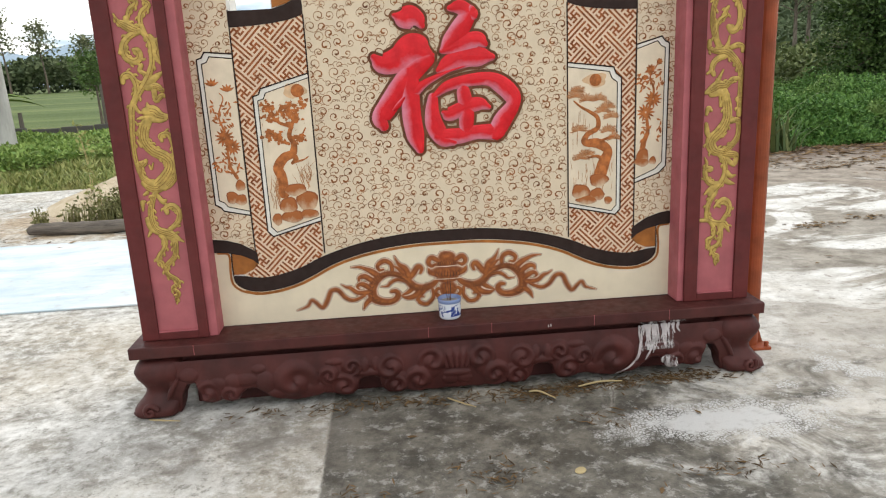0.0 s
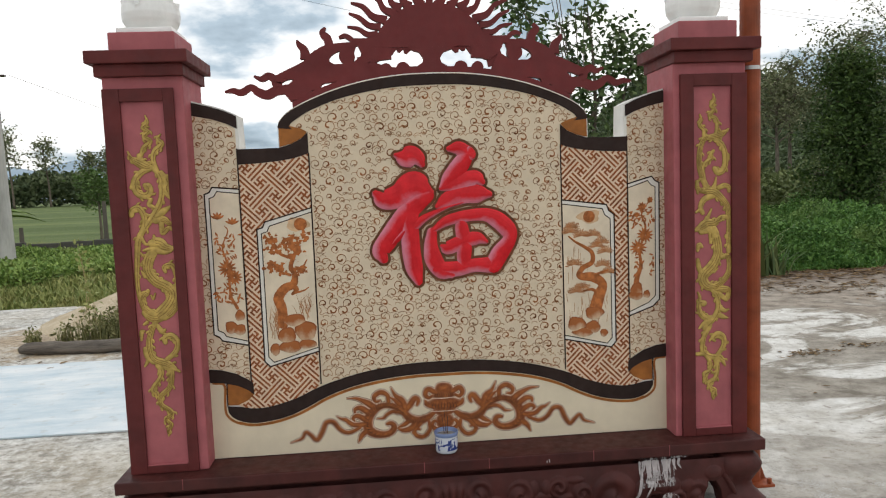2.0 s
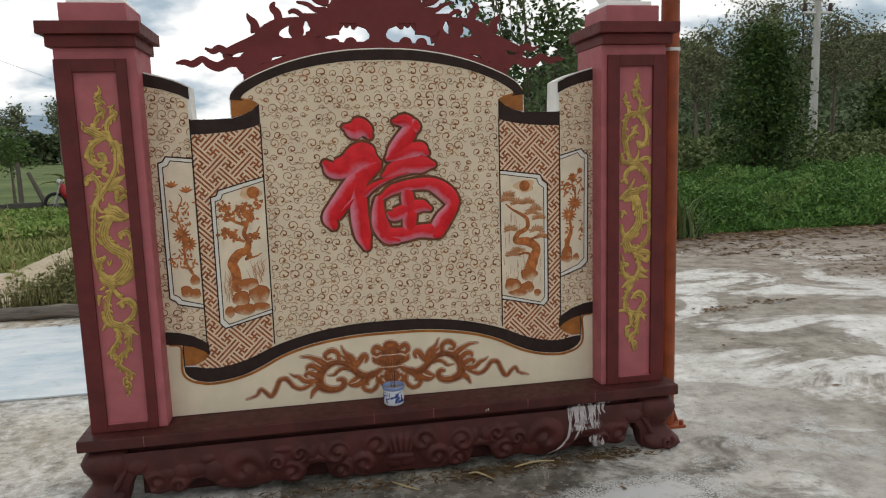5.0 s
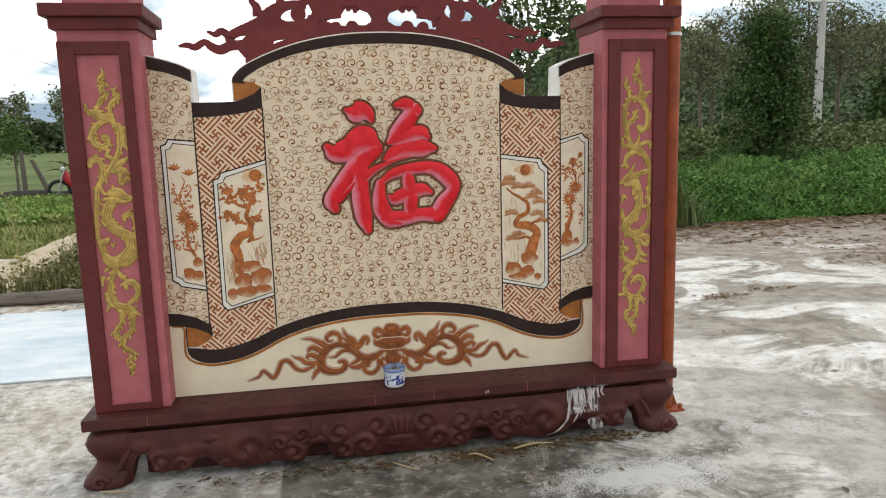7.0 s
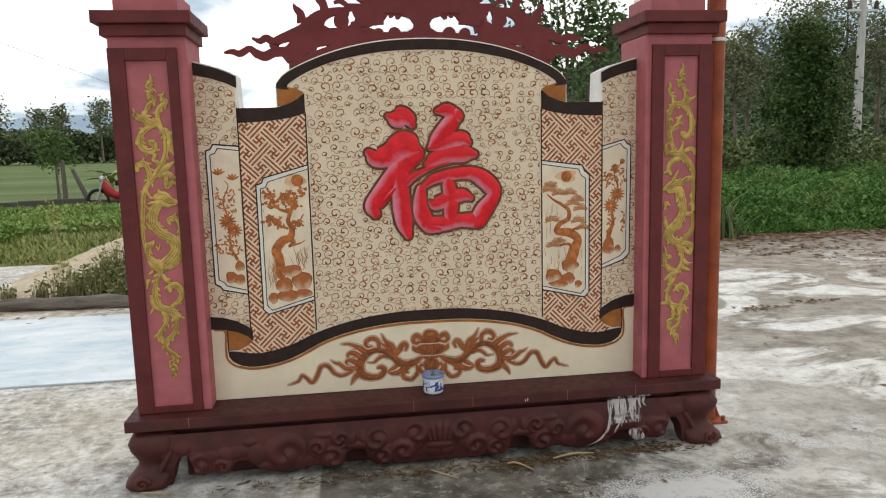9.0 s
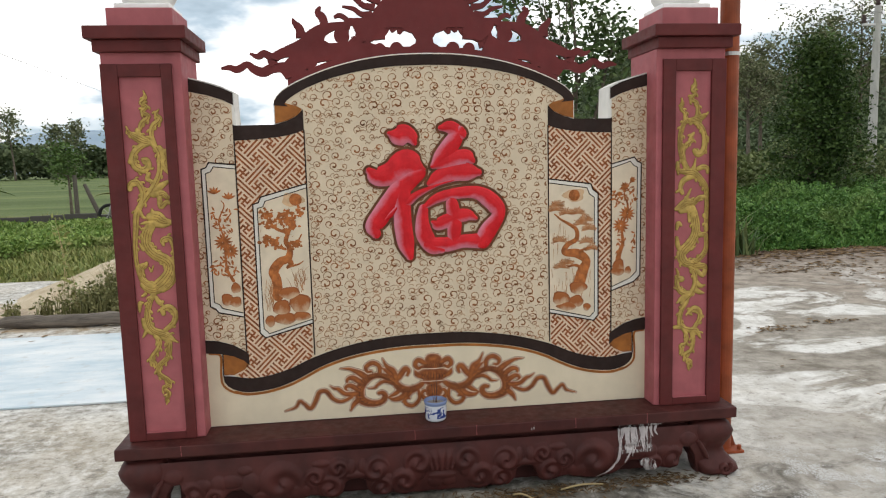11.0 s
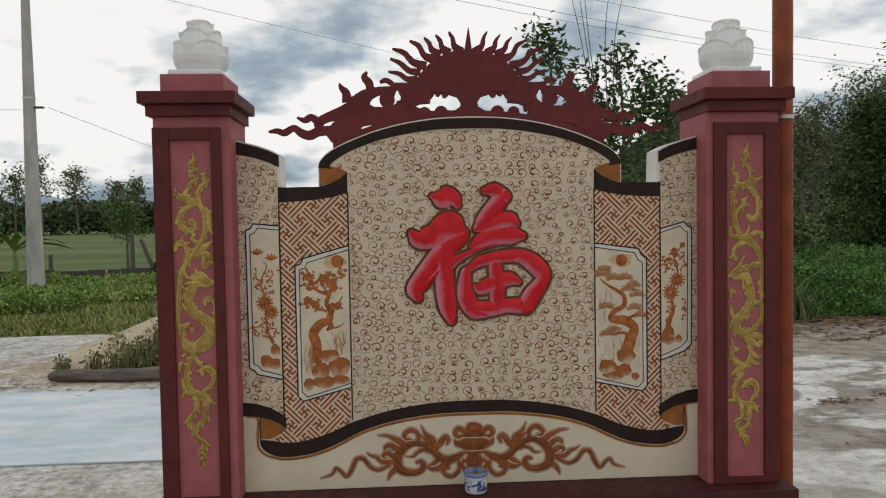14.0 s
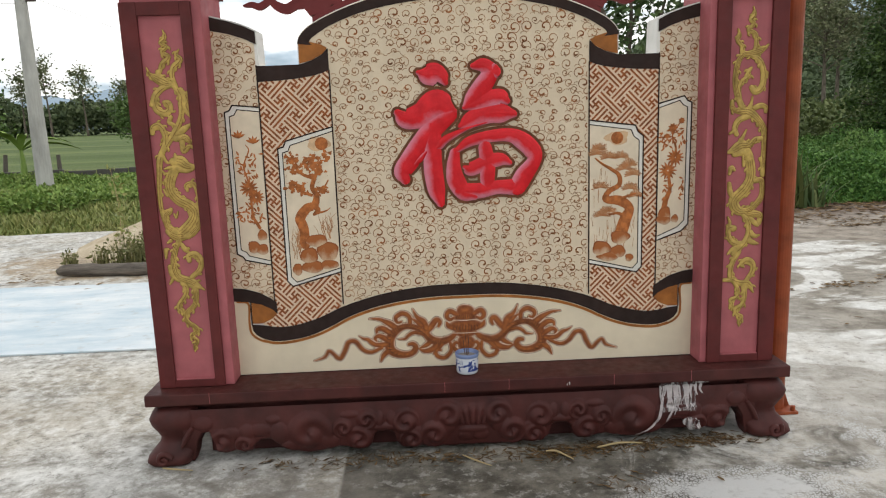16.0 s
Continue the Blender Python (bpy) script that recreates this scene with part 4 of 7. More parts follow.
# pine on rocks under a sun (east picture)
for q in ([(230, 1180, 34), (250, 1110, 32), (270, 1050, 24), (220, 1010, 26), (150, 1000, 18), (165, 960, 14), (215, 930, 13), (215, 880, 11), (180, 850, 9), (130, 820, 6), (95, 790, 4)],
          [(250, 1100, 12), (215, 1075, 8), (170, 1080, 5)], [(205, 1005, 8), (270, 985, 6), (300, 975, 4)]):
    ink.stroke(pts(rm, *q), PY, lift=0.0008)
for u, v in ((110, 745), (160, 790), (220, 790), (265, 830), (120, 940), (270, 950), (300, 990), (130, 1085), (160, 1065), (100, 770), (240, 850), (285, 880)):
    for i in range(22):
        a = math.pi * (-0.06 + 1.12 * i / 21)
        L = rr.uniform(32, 50)
        wash.stroke(pts(rm, (u, v, 1.0), (u + L * math.cos(a), v - 0.8 * L * math.sin(a), 1.9)), PY, flat=True, per=1)
        ink.stroke(pts(rm, (u, v, 0.7), (u + 0.9 * L * math.cos(a + 0.06), v - 0.72 * L * math.sin(a + 0.06), 1.3)), PY, flat=True, per=1) if i % 2 else None
x, z = rm(202, 690); ink.blob(x, z, 0.026, 0.026, PY, 0.001, 20, 0.0); halo_wash = Brush().blob(x, z, 0.050, 0.029, PY + 0.0004, 0, 18, 0.14)
for u, v, a, b in ((225, 1200, 52, 36), (130, 1255, 50, 40), (215, 1275, 44, 34), (275, 1310, 22, 22), (165, 1300, 60, 26)):
    x, z = rm(u, v); rocks.blob(x, z, a * 0.00082, b * 0.00082, PY - 0.0003, 0.002, 16, 0.08)
for _ in range(40):
    u, v = rr.uniform(85, 310), rr.uniform(1120, 1260)
    wash.stroke(pts(rm, (u, v, 1.4), (u + rr.uniform(-10, 10), v - 45, 0.8)), PY, flat=True, per=2)
for _ in range(14):
    u, v = rr.uniform(80, 190), rr.uniform(820, 1000)
    wash.stroke(pts(rm, (u, v, 1.2), (u + rr.uniform(-4, 4), v + 60, 0.6)), PY, flat=True, per=2)
# chrysanthemums (east wing)
for q in ([(445, 1090, 16), (455, 1020, 14), (475, 960, 10), (470, 880, 7), (500, 760, 6), (480, 690, 4), (520, 620, 3)],):
    ink.stroke(pts(rm, *q), PY, lift=0.0006)
flower(rm, 497, 800, 44); flower(rm, 462, 865, 46); flower(rm, 482, 650, 24, 9); flower(rm, 525, 615, 16, 7)
for _ in range(64):
    u, v = rr.uniform(425, 545), rr.choice((rr.uniform(690, 760), rr.uniform(900, 1010), rr.uniform(640, 720)))
    a = rr.uniform(0, 6.28)
    ink.stroke(pts(rm, (u, v, 2), (u + 11 * math.cos(a), v + 11 * math.sin(a), 5), (u + 22 * math.cos(a), v + 22 * math.sin(a), 1)), PY, lift=0.0004, per=3)
for u, v, a, b in ((452, 1090, 34, 42), (448, 1115, 40, 30), (505, 1115, 20, 22)):
    x, z = rm(u, v); rocks.blob(x, z, a * 0.00082, b * 0.00082, PY - 0.0003, 0.002, 16, 0.08)
k = Mat("rock_wash_paint", 0.65)
uv = k.n.new("ShaderNodeUVMap"); uv.uv_map = "across"
sx = k.n.new("ShaderNodeSeparateXYZ"); k.l.new(uv.outputs[0], sx.inputs[0])
grain = k.ramp(k.noise(26, 5, 0.6, (1, 1, 0.5)), 0.25, 0.75, -0.35, 0.35)
fade = k.ramp(k.math("ADD", sx.outputs[1], grain), -0.05, 0.50)
k.color(k.mix(fade, (0.60, 0.44, 0.29), k.mix(k.ramp(sx.outputs[0], 0.98, 0.86), (0.20, 0.05, 0.014), (0.33, 0.105, 0.028))))
ROCKWASH = k.m
HALO = painted("pale_orange_wash", (0.60, 0.40, 0.235), 0.7, 0.2, 0.1, 30)
for h_ in (halo_wash, halo_west):
    h_.done("sun_halo_wash", HALO, screen)
for lo, hi, what in ((-1.1, -0.834, "chrysanthemum"), (-0.834, 0.0, "plum tree"), (0.0, 0.834, "pine tree"), (0.834, 1.1, "chrysanthemum")):
    for br, nm, mt, lb in ((wash, "wash_brushwork", RUSTTHIN, ""), (ink, "picture_painting", RUST, "rust red painted " + what), (rocks, "", None, "")):
        sp_ = br.split(lo, hi, nm, mt, screen, lb) if nm else None
        if sp_ and nm == "wash_brushwork":
            sp_["kind"] = "stuff"
rocks.pieces("painted_rock", ROCKWASH, screen, "rust washed painted rock")

# ---- pillars ----
def boxes(name, mat, parent, rows, label="", bevel=0.004):
    bm = bmesh.new()
    for q in rows:
        box(bm, *q, bevel)
    return part(name, bm, mat, parent, label)


def gl(pts_):
    """Strokes of the west pillar: drawing units to the face of the inset panel."""
    out_ = []
    for u, v, w in pts_:
        up = u - 97 - 0.0505 * (v - 20)
        out_.append((-1.246 + 0.00077 * up, 1.829 - (v - 20) * 0.00078, w * 0.00064))
    return out_


def gr(pts_):
    out_ = []
    for u, v, w in pts_:
        up = u - 112 + 0.027 * (v - 20)
        out_.append((1.086 + 0.00080 * up, 1.836 - (v - 20) * 0.000807, w * 0.00066))
    return out_


GL = [
    [(215, 90, 3), (225, 125, 8), (200, 150, 10), (230, 170, 9), (205, 195, 10), (240, 220, 11), (205, 250, 12), (190, 290, 10)],
    [(290, 185, 3), (275, 210, 10), (298, 235, 12), (262, 265, 14), (250, 310, 12), (268, 370, 12)],
    [(125, 270, 4), (140, 300, 8), (170, 320, 22), (215, 345, 24), (245, 350, 10)],
    [(180, 290, 12), (195, 330, 20), (230, 350, 14)],
    [(240, 355, 14), (190, 375, 16), (155, 420, 18), (165, 475, 18), (205, 495, 18), (232, 475, 16), (225, 445, 15), (205, 440, 10)],
    [(150, 440, 20), (140, 450, 12)],
    [(245, 350, 12), (285, 400, 14), (290, 460, 14), (285, 520, 14), (250, 590, 16), (215, 640, 15), (180, 690, 14)],
    [(290, 380, 12), (320, 430, 18), (310, 460, 16), (330, 500, 16), (335, 515, 8)],
    [(300, 400, 14), (320, 400, 12), (335, 385, 4)], [(290, 450, 18), (320, 470, 14)],
    [(235, 515, 10), (225, 540, 12), (250, 555, 8)],
    [(135, 590, 14), (140, 565, 14), (170, 555, 15), (195, 590, 15), (200, 640, 14), (180, 680, 10)],
    [(265, 600, 18), (300, 575, 16), (340, 550, 4)], [(255, 620, 20), (300, 620, 18), (325, 640, 12), (345, 635, 4)],
    [(285, 640, 14), (290, 690, 12), (320, 665, 12), (340, 672, 8)],
    [(180, 690, 16), (165, 730, 16), (160, 800, 14), (155, 900, 12), (160, 980, 11), (175, 1040, 14)],
    [(180, 700, 8), (200, 740, 8), (225, 745, 4)],
    [(235, 740, 22), (270, 740, 32), (305, 765, 24), (350, 772, 10)], [(255, 775, 20), (300, 788, 12), (330, 785, 6)],
    [(245, 700, 5), (250, 720, 14), (270, 725, 12)],
    [(240, 780, 26), (215, 830, 28), (215, 890, 26), (255, 940, 28), (310, 970, 28), (335, 1010, 28), (315, 1060, 30), (265, 1110, 32), (225, 1120, 16)],
    [(190, 775, 5), (215, 770, 10), (240, 770, 10)], [(185, 830, 4), (200, 860, 10)], [(178, 880, 4), (195, 910, 10)],
    [(300, 890, 8), (295, 865, 12), (330, 855, 12), (350, 890, 13), (358, 950, 12), (345, 1000, 14)],
    [(210, 985, 10), (200, 1000, 14), (180, 1020, 12), (185, 1070, 14), (230, 1110, 26)],
    [(225, 1010, 4), (235, 1030, 5), (245, 1000, 3)],
    [(330, 1030, 20), (350, 1070, 16), (320, 1110, 18), (290, 1130, 16)], [(345, 990, 10), (362, 1010, 8)],
    [(190, 1100, 16), (215, 1120, 22), (250, 1130, 26), (300, 1120, 16)],
    [(245, 1150, 14), (225, 1190, 14), (210, 1250, 16), (215, 1310, 18), (240, 1350, 20), (300, 1375, 22), (340, 1400, 10)],
    [(185, 1160, 6), (200, 1150, 10)], [(170, 1240, 6), (172, 1200, 12), (185, 1195, 6)],
    [(255, 1170, 10), (275, 1200, 14), (290, 1195, 8)],
    [(300, 1350, 12), (345, 1310, 14), (355, 1260, 15), (325, 1225, 15), (290, 1235, 15), (292, 1260, 12)], [(355, 1265, 16), (365, 1280, 8)],
    [(190, 1290, 14), (200, 1330, 16), (230, 1360, 14)], [(185, 1380, 5), (205, 1345, 12)],
    [(250, 1380, 14), (270, 1410, 12), (260, 1450, 12), (230, 1490, 12), (225, 1515, 14), (245, 1530, 10), (240, 1555, 3)],
    [(310, 1390, 22), (320, 1440, 15), (310, 1500, 14), (265, 1545, 14), (265, 1590, 13), (310, 1625, 13), (315, 1650, 12), (285, 1670, 11), (315, 1700, 10), (300, 1730, 9), (300, 1760, 3)],
    [(290, 1390, 16), (330, 1400, 12), (365, 1420, 4)],
]
GR = [
    [(218, 70, 3), (225, 105, 9), (205, 130, 11), (222, 150, 10), (195, 180, 12), (230, 200, 11), (235, 250, 11), (225, 285, 12)],
    [(142, 175, 4), (150, 205, 8), (138, 230, 9), (160, 255, 10), (165, 290, 14)],
    [(295, 255, 6), (272, 275, 10), (245, 285, 20), (200, 295, 16), (165, 300, 14), (140, 345, 14), (130, 420, 14), (140, 490, 14), (165, 550, 16)],
    [(210, 300, 12), (255, 330, 14), (275, 390, 16), (268, 455, 17), (235, 480, 18), (215, 460, 14)], [(285, 395, 18), (290, 410, 10)],
    [(210, 365, 8), (195, 385, 12), (200, 405, 10), (165, 425, 10), (150, 470, 10), (158, 530, 10)],
    [(115, 525, 10), (118, 560, 13), (150, 575, 14), (200, 580, 24), (250, 620, 18), (280, 670, 16), (285, 750, 14), (280, 850, 14), (280, 900, 14)],
    [(220, 505, 4), (215, 535, 8), (205, 560, 14)], [(235, 560, 14), (265, 550, 14), (290, 560, 12), (290, 580, 10)],
    [(200, 600, 16), (150, 620, 16), (130, 660, 14), (140, 690, 12)], [(105, 685, 6), (130, 670, 10)],
    [(190, 670, 4), (175, 700, 8), (160, 730, 14)],
    [(100, 780, 10), (135, 765, 26), (170, 745, 26), (210, 750, 14), (235, 720, 12), (280, 715, 12)], [(130, 790, 16), (175, 780, 22), (210, 800, 20)],
    [(200, 780, 20), (215, 850, 26), (215, 920, 26), (180, 980, 30), (130, 1030, 30), (150, 1080, 26), (200, 1085, 18), (250, 1050, 16), (280, 1000, 16), (275, 930, 14), (240, 930, 14)],
    [(105, 890, 8), (115, 860, 14), (130, 870, 8)], [(270, 820, 14), (280, 840, 10)], [(175, 800, 5), (180, 850, 8)], [(105, 940, 10), (110, 980, 14), (120, 1010, 10)],
    [(180, 990, 4), (190, 1010, 6), (215, 990, 3)],
    [(165, 1085, 18), (215, 1100, 22), (270, 1110, 16), (265, 1150, 14)], [(220, 1130, 14), (255, 1160, 12)],
    [(170, 1090, 12), (205, 1140, 14), (210, 1200, 14), (190, 1250, 16), (150, 1290, 18), (130, 1310, 14)],
    [(180, 1260, 16), (130, 1250, 16), (105, 1215, 14), (105, 1175, 14), (130, 1175, 18)], [(100, 1115, 4), (110, 1140, 8), (108, 1170, 8)],
    [(100, 1310, 4), (125, 1290, 14), (160, 1270, 20)], [(215, 1200, 16), (245, 1220, 12), (268, 1215, 4)], [(210, 1240, 16), (240, 1255, 12), (262, 1260, 4)],
    [(160, 1300, 14), (125, 1360, 14), (115, 1420, 14), (125, 1450, 14), (170, 1470, 16), (215, 1475, 16), (240, 1520, 5)],
    [(80, 1450, 10), (110, 1450, 12)],
    [(200, 1460, 12), (235, 1410, 14), (235, 1365, 15), (205, 1345, 16), (175, 1365, 14), (185, 1380, 8)], [(240, 1385, 16), (250, 1395, 8)],
    [(140, 1465, 12), (160, 1510, 10), (150, 1545, 10), (120, 1560, 12), (130, 1590, 9), (125, 1615, 4)],
    [(190, 1480, 18), (195, 1540, 13), (180, 1590, 13), (145, 1610, 13), (155, 1640, 11), (180, 1655, 11), (165, 1680, 9), (168, 1705, 3)],
]


def pillar(s):
    xi, xo = 1.015, 1.315
    xp, xf = (0.998, 1.025) if s > 0 else (1.005, 1.041)      # plaster edge, frame edge
    def X(a, b):
        return (min(s * a, s * b), max(s * a, s * b))
    bm = bmesh.new(); box(bm, *X(xp, xo), -0.108, 0.19, 0.318, 1.93, 0.006)
    shaft = part("pillar", bm, PINK, screen, "pink plastered pillar with maroon frame")
    # maroon frame round the inset panel, on the front
    boxes("frame", MAROON, shaft, [(*X(xf, 1.083), -0.122, -0.107, 0.32, 1.880), (*X(1.248, xo), -0.122, -0.107, 0.32, 1.880),
                                   (*X(1.083, 1.248), -0.1215, -0.107, 0.32, 0.353), (*X(1.083, 1.248), -0.1215, -0.107, 1.829, 1.880)], "maroon painted frame", 0.003)
    boxes("sill_line", PINK, shaft, [(*X(1.086, 1.245), -0.1225, -0.1085, 0.3535, 0.3565)], "", 0.001)
    boxes("capital", MAROON, shaft, [(*X(xi - 0.022, xo + 0.018), -0.138, 0.215, 1.925, 1.972), (*X(xi - 0.046, xo + 0.042), -0.163, 0.235, 1.9725, 2.022)], "maroon stepped capital", 0.004)
    boxes("capital_block", PINK, shaft, [(*X(xi + 0.012, xo - 0.032), -0.10, 0.172, 2.021, 2.102)], "", 0.005)
    g, gd = Brush(), Brush()
    for q in (GL if s < 0 else GR):
        p = [(x, z, w * 1.12 + 0.0006) for x, z, w in (gl(q) if s < 0 else gr(q))]
        gd.stroke(p, -0.1086, flat=True, grow=0.0014, per=4)
        g.stroke(p, -0.1092, lift=0.0045, per=5)
        c_ = curve(p, 5)
        wide = max(w for _, _, w in p)
        for i in range(3, len(c_) - 3, 3) if len(q) > 4 else ():      # curled acanthus lobes along the stem
            d = c_[i + 1][:2] - c_[i - 1][:2]; d = d / (np.hypot(*d) + 1e-9)
            sd = 1 if (i // 9) % 2 else -1
            nx, nz = -d[1] * sd, d[0] * sd
            x_, z_, w_ = c_[i]
            e = 0.0045 + 0.004 * ((i * 7) % 5) / 4
            lf = [(x_ + nx * w_ * 0.3 + d[0] * a_, z_ + nz * w_ * 0.3 + d[1] * a_, h_) if k_ == 0 else (x_ + nx * (w_ + e * n_) + d[0] * a_, z_ + nz * (w_ + e * n_) + d[1] * a_, h_)
                  for k_, (n_, a_, h_) in enumerate(((0, 0, 0.0050), (0.2, 0.003, 0.0050), (0.9, 0.008, 0.0036), (0.8, 0.0125, 0.0022)))]
            if abs(abs(lf[2][0]) - 1.165) > 0.076 or abs(abs(lf[3][0]) - 1.165) > 0.078:
                continue
            gd.stroke(lf, -0.1086, flat=True, grow=0.0011, per=3)
            g.stroke(lf, -0.1091, lift=0.0032, per=3)
        if len(p) > 3:     # engraved veins along the stem
            for off in ((0.3,) if wide < 0.014 else (0.45, -0.05, -0.5)):
                t_ = np.gradient(np.array([q_[:2] for q_ in c_]), axis=0)
                vein = [(c_[i][0] - t_[i][1] / (np.hypot(*t_[i]) + 1e-9) * off * c_[i][2], c_[i][1] + t_[i][0] / (np.hypot(*t_[i]) + 1e-9) * off * c_[i][2], 0.0009) for i in range(3, len(c_) - 2, 3)]
                if len(vein) > 2:
                    gd.stroke(vein, -0.1140, flat=True, per=3)
    gd.done("scroll_shadow_line", GOLDDARK, shaft)
    g.done("dragon_scroll", GOLD, shaft, "ochre gold dragon and leaf scroll", smooth=True)
    # lotus bud: a round body in two rows of petals
    cx, cy = s * 1.149, 0.036
    bm = bmesh.new()
    box(bm, cx - 0.108, cx + 0.108, cy - 0.112, cy + 0.112, 2.101, 2.125, 0.004)
    NA, NV = 96, 64
    rows = []
    for p in range(NV + 1):
        z = 2.122 + 0.226 * p / NV
        line = []
        for q in range(NA):
            th = 2 * math.pi * q / NA
            rims = (2.206 + 0.048 * abs(math.sin(2 * th + 0.35)) ** 0.5, 2.270 + 0.036 * abs(math.cos(2 * th + 0.35)) ** 0.5, 2.322 + 0.022 * abs(math.sin(2 * th + 0.6)) ** 0.5)
            shells = (np.interp(z, (2.119, 2.13, 2.145, 2.165, 2.19, 2.22, 2.255), (0.072, 0.088, 0.101, 0.111, 0.115, 0.112, 0.104)), np.interp(z, (2.20, 2.24, 2.275, 2.31), (0.092, 0.092, 0.085, 0.078)), np.interp(z, (2.25, 2.29, 2.345), (0.066, 0.060, 0.050)))
            rad = 0.040
            for rim_z, sh in zip(rims, shells):
                if z <= rim_z:
                    rad = sh + 0.007 * math.exp(-((rim_z - z) / 0.009) ** 2) + 0.0014 * math.cos(th * 24) * max(0.0, 1 - (rim_z - z) / 0.06)
                    break
            line.append(bm.verts.new((cx + rad * math.cos(th), cy + rad * math.sin(th), z)))
        rows.append(line)
    for p in range(NV):
        for q in range(NA):
            bm.faces.new((rows[p][q], rows[p][(q + 1) % NA], rows[p + 1][(q + 1) % NA], rows[p + 1][q]))
    bm.faces.new(rows[-1])
    lot = part("lotus_finial", bm, LOTUS, shaft, "white plaster lotus bud finial", smooth=True)
    return shaft


pillar(-1)
pillar(1)

# ---- crest: cut-out sun and flames ----
CY = 0.05
def kc(u, v):
    return (-0.906 + 0.000823 * u - 0.000017 * v, 2.377 - 0.00082 * v)


crest = bmesh.new()
def slab_poly(p, y0=CY, y1=CY + 0.03):
    f = crest.faces.new([crest.verts.new((x, y0, z)) for x, z in p])
    ex_ = bmesh.ops.extrude_face_region(crest, geom=[f])
    bmesh.ops.translate(crest, vec=(0, y1 - y0, 0), verts=[g for g in ex_["geom"] if isinstance(g, bmesh.types.BMVert)])


def slab_stroke(q, jit=0.0):
    c = [np.array([*kc(u, v), w * 0.00082]) for u, v, w in q]
    c = curve(c, 7)
    xy = np.array([p[:2] for p in c]); t = np.gradient(xy, axis=0); t /= np.hypot(t[:, 0], t[:, 1])[:, None] + 1e-9
    n = np.stack([-t[:, 1], t[:, 0]], 1)
    L = [xy[i] + n[i] * c[i][2] for i in range(len(c))]; R = [xy[i] - n[i] * c[i][2] for i in range(len(c))]
    for sgn in (1, -1) if abs(c[0][0]) > 0.02 else (1,):
        rows = []
        for a, b in zip(L, R):
            rows.append([crest.verts.new((sgn * p[0], y, p[1])) for p, y in ((a, CY + jit), (b, CY + jit), (b, CY + 0.03 - jit), (a, CY + 0.03 - jit))])
        for p, q_ in zip(rows, rows[1:]):
            for i in range(4):
                crest.faces.new((p[i], p[(i + 1) % 4], q_[(i + 1) % 4], q_[i]))
        crest.faces.new(rows[0]); crest.faces.new(rows[-1])


# disc of the sun, standing behind the scroll's top edge
disc = [(0.252 * math.cos(a), 2.005 + 0.228 * math.sin(a)) for a in [math.pi * (0.06 + 0.88 * i / 28) for i in range(29)]]
slab_poly(disc)
col = [(0.075, 1.92), (0.068, 1.965), (0.040, 1.982), (0.036, 2.00), (0.052, 2.025), (0.095, 2.040), (0.10, 2.06)]
slab_poly(col + mirror(col)[::-1], CY + 0.0003, CY + 0.0297)
for i, (u_, v_, rd_) in enumerate(((960, 512, 0.030), (872, 512, 0.026), (500, 570, 0.034), (672, 440, 0.034), (815, 430, 0.036))):
    cx_, cz_ = kc(u_, v_)
    for sg in (1, -1):
        slab_poly([(sg * (cx_ + rd_ * math.cos(6.2832 * j / 18)), cz_ + rd_ * math.sin(6.2832 * j / 18)) for j in range(18)], CY + 0.0006 + 0.0001 * i, CY + 0.0292 - 0.0001 * i)
rim_ = [(x, z) for x, z in top if x < 0.60]
for i, ((xa, za), (xb, zb_)) in enumerate(zip(rim_, rim_[1:])):
    for sg in (1, -1):
        slab_poly([(sg * xa, za - 0.03), (sg * xb, zb_ - 0.03), (sg * xb, zb_ + 0.034), (sg * xa, za + 0.034)], CY + 0.0002, CY + 0.0298)
rays_l = [((1104, 200, 22), (1104, 130, 12), (1104, 60, 1)), ((1065, 190, 26), (1030, 155, 14), (1020, 115, 10), (1000, 82, 3)), ((1000, 195, 26), (965, 165, 14), (955, 130, 10), (930, 98, 3)),
          ((955, 205, 24), (910, 175, 14), (895, 140, 10), (868, 112, 3)), ((930, 230, 24), (870, 205, 15), (840, 155, 12), (792, 128, 4)), ((880, 262, 22), (810, 240, 16), (760, 190, 12), (700, 170, 4)),
          ((850, 295, 18), (790, 285, 14), (740, 245, 11), (688, 222, 4)), ((835, 330, 16), (780, 330, 13), (735, 302, 10), (678, 290, 4))]
for i, q in enumerate(rays_l):
    slab_stroke(q, 0.0004 + 0.0003 * i)
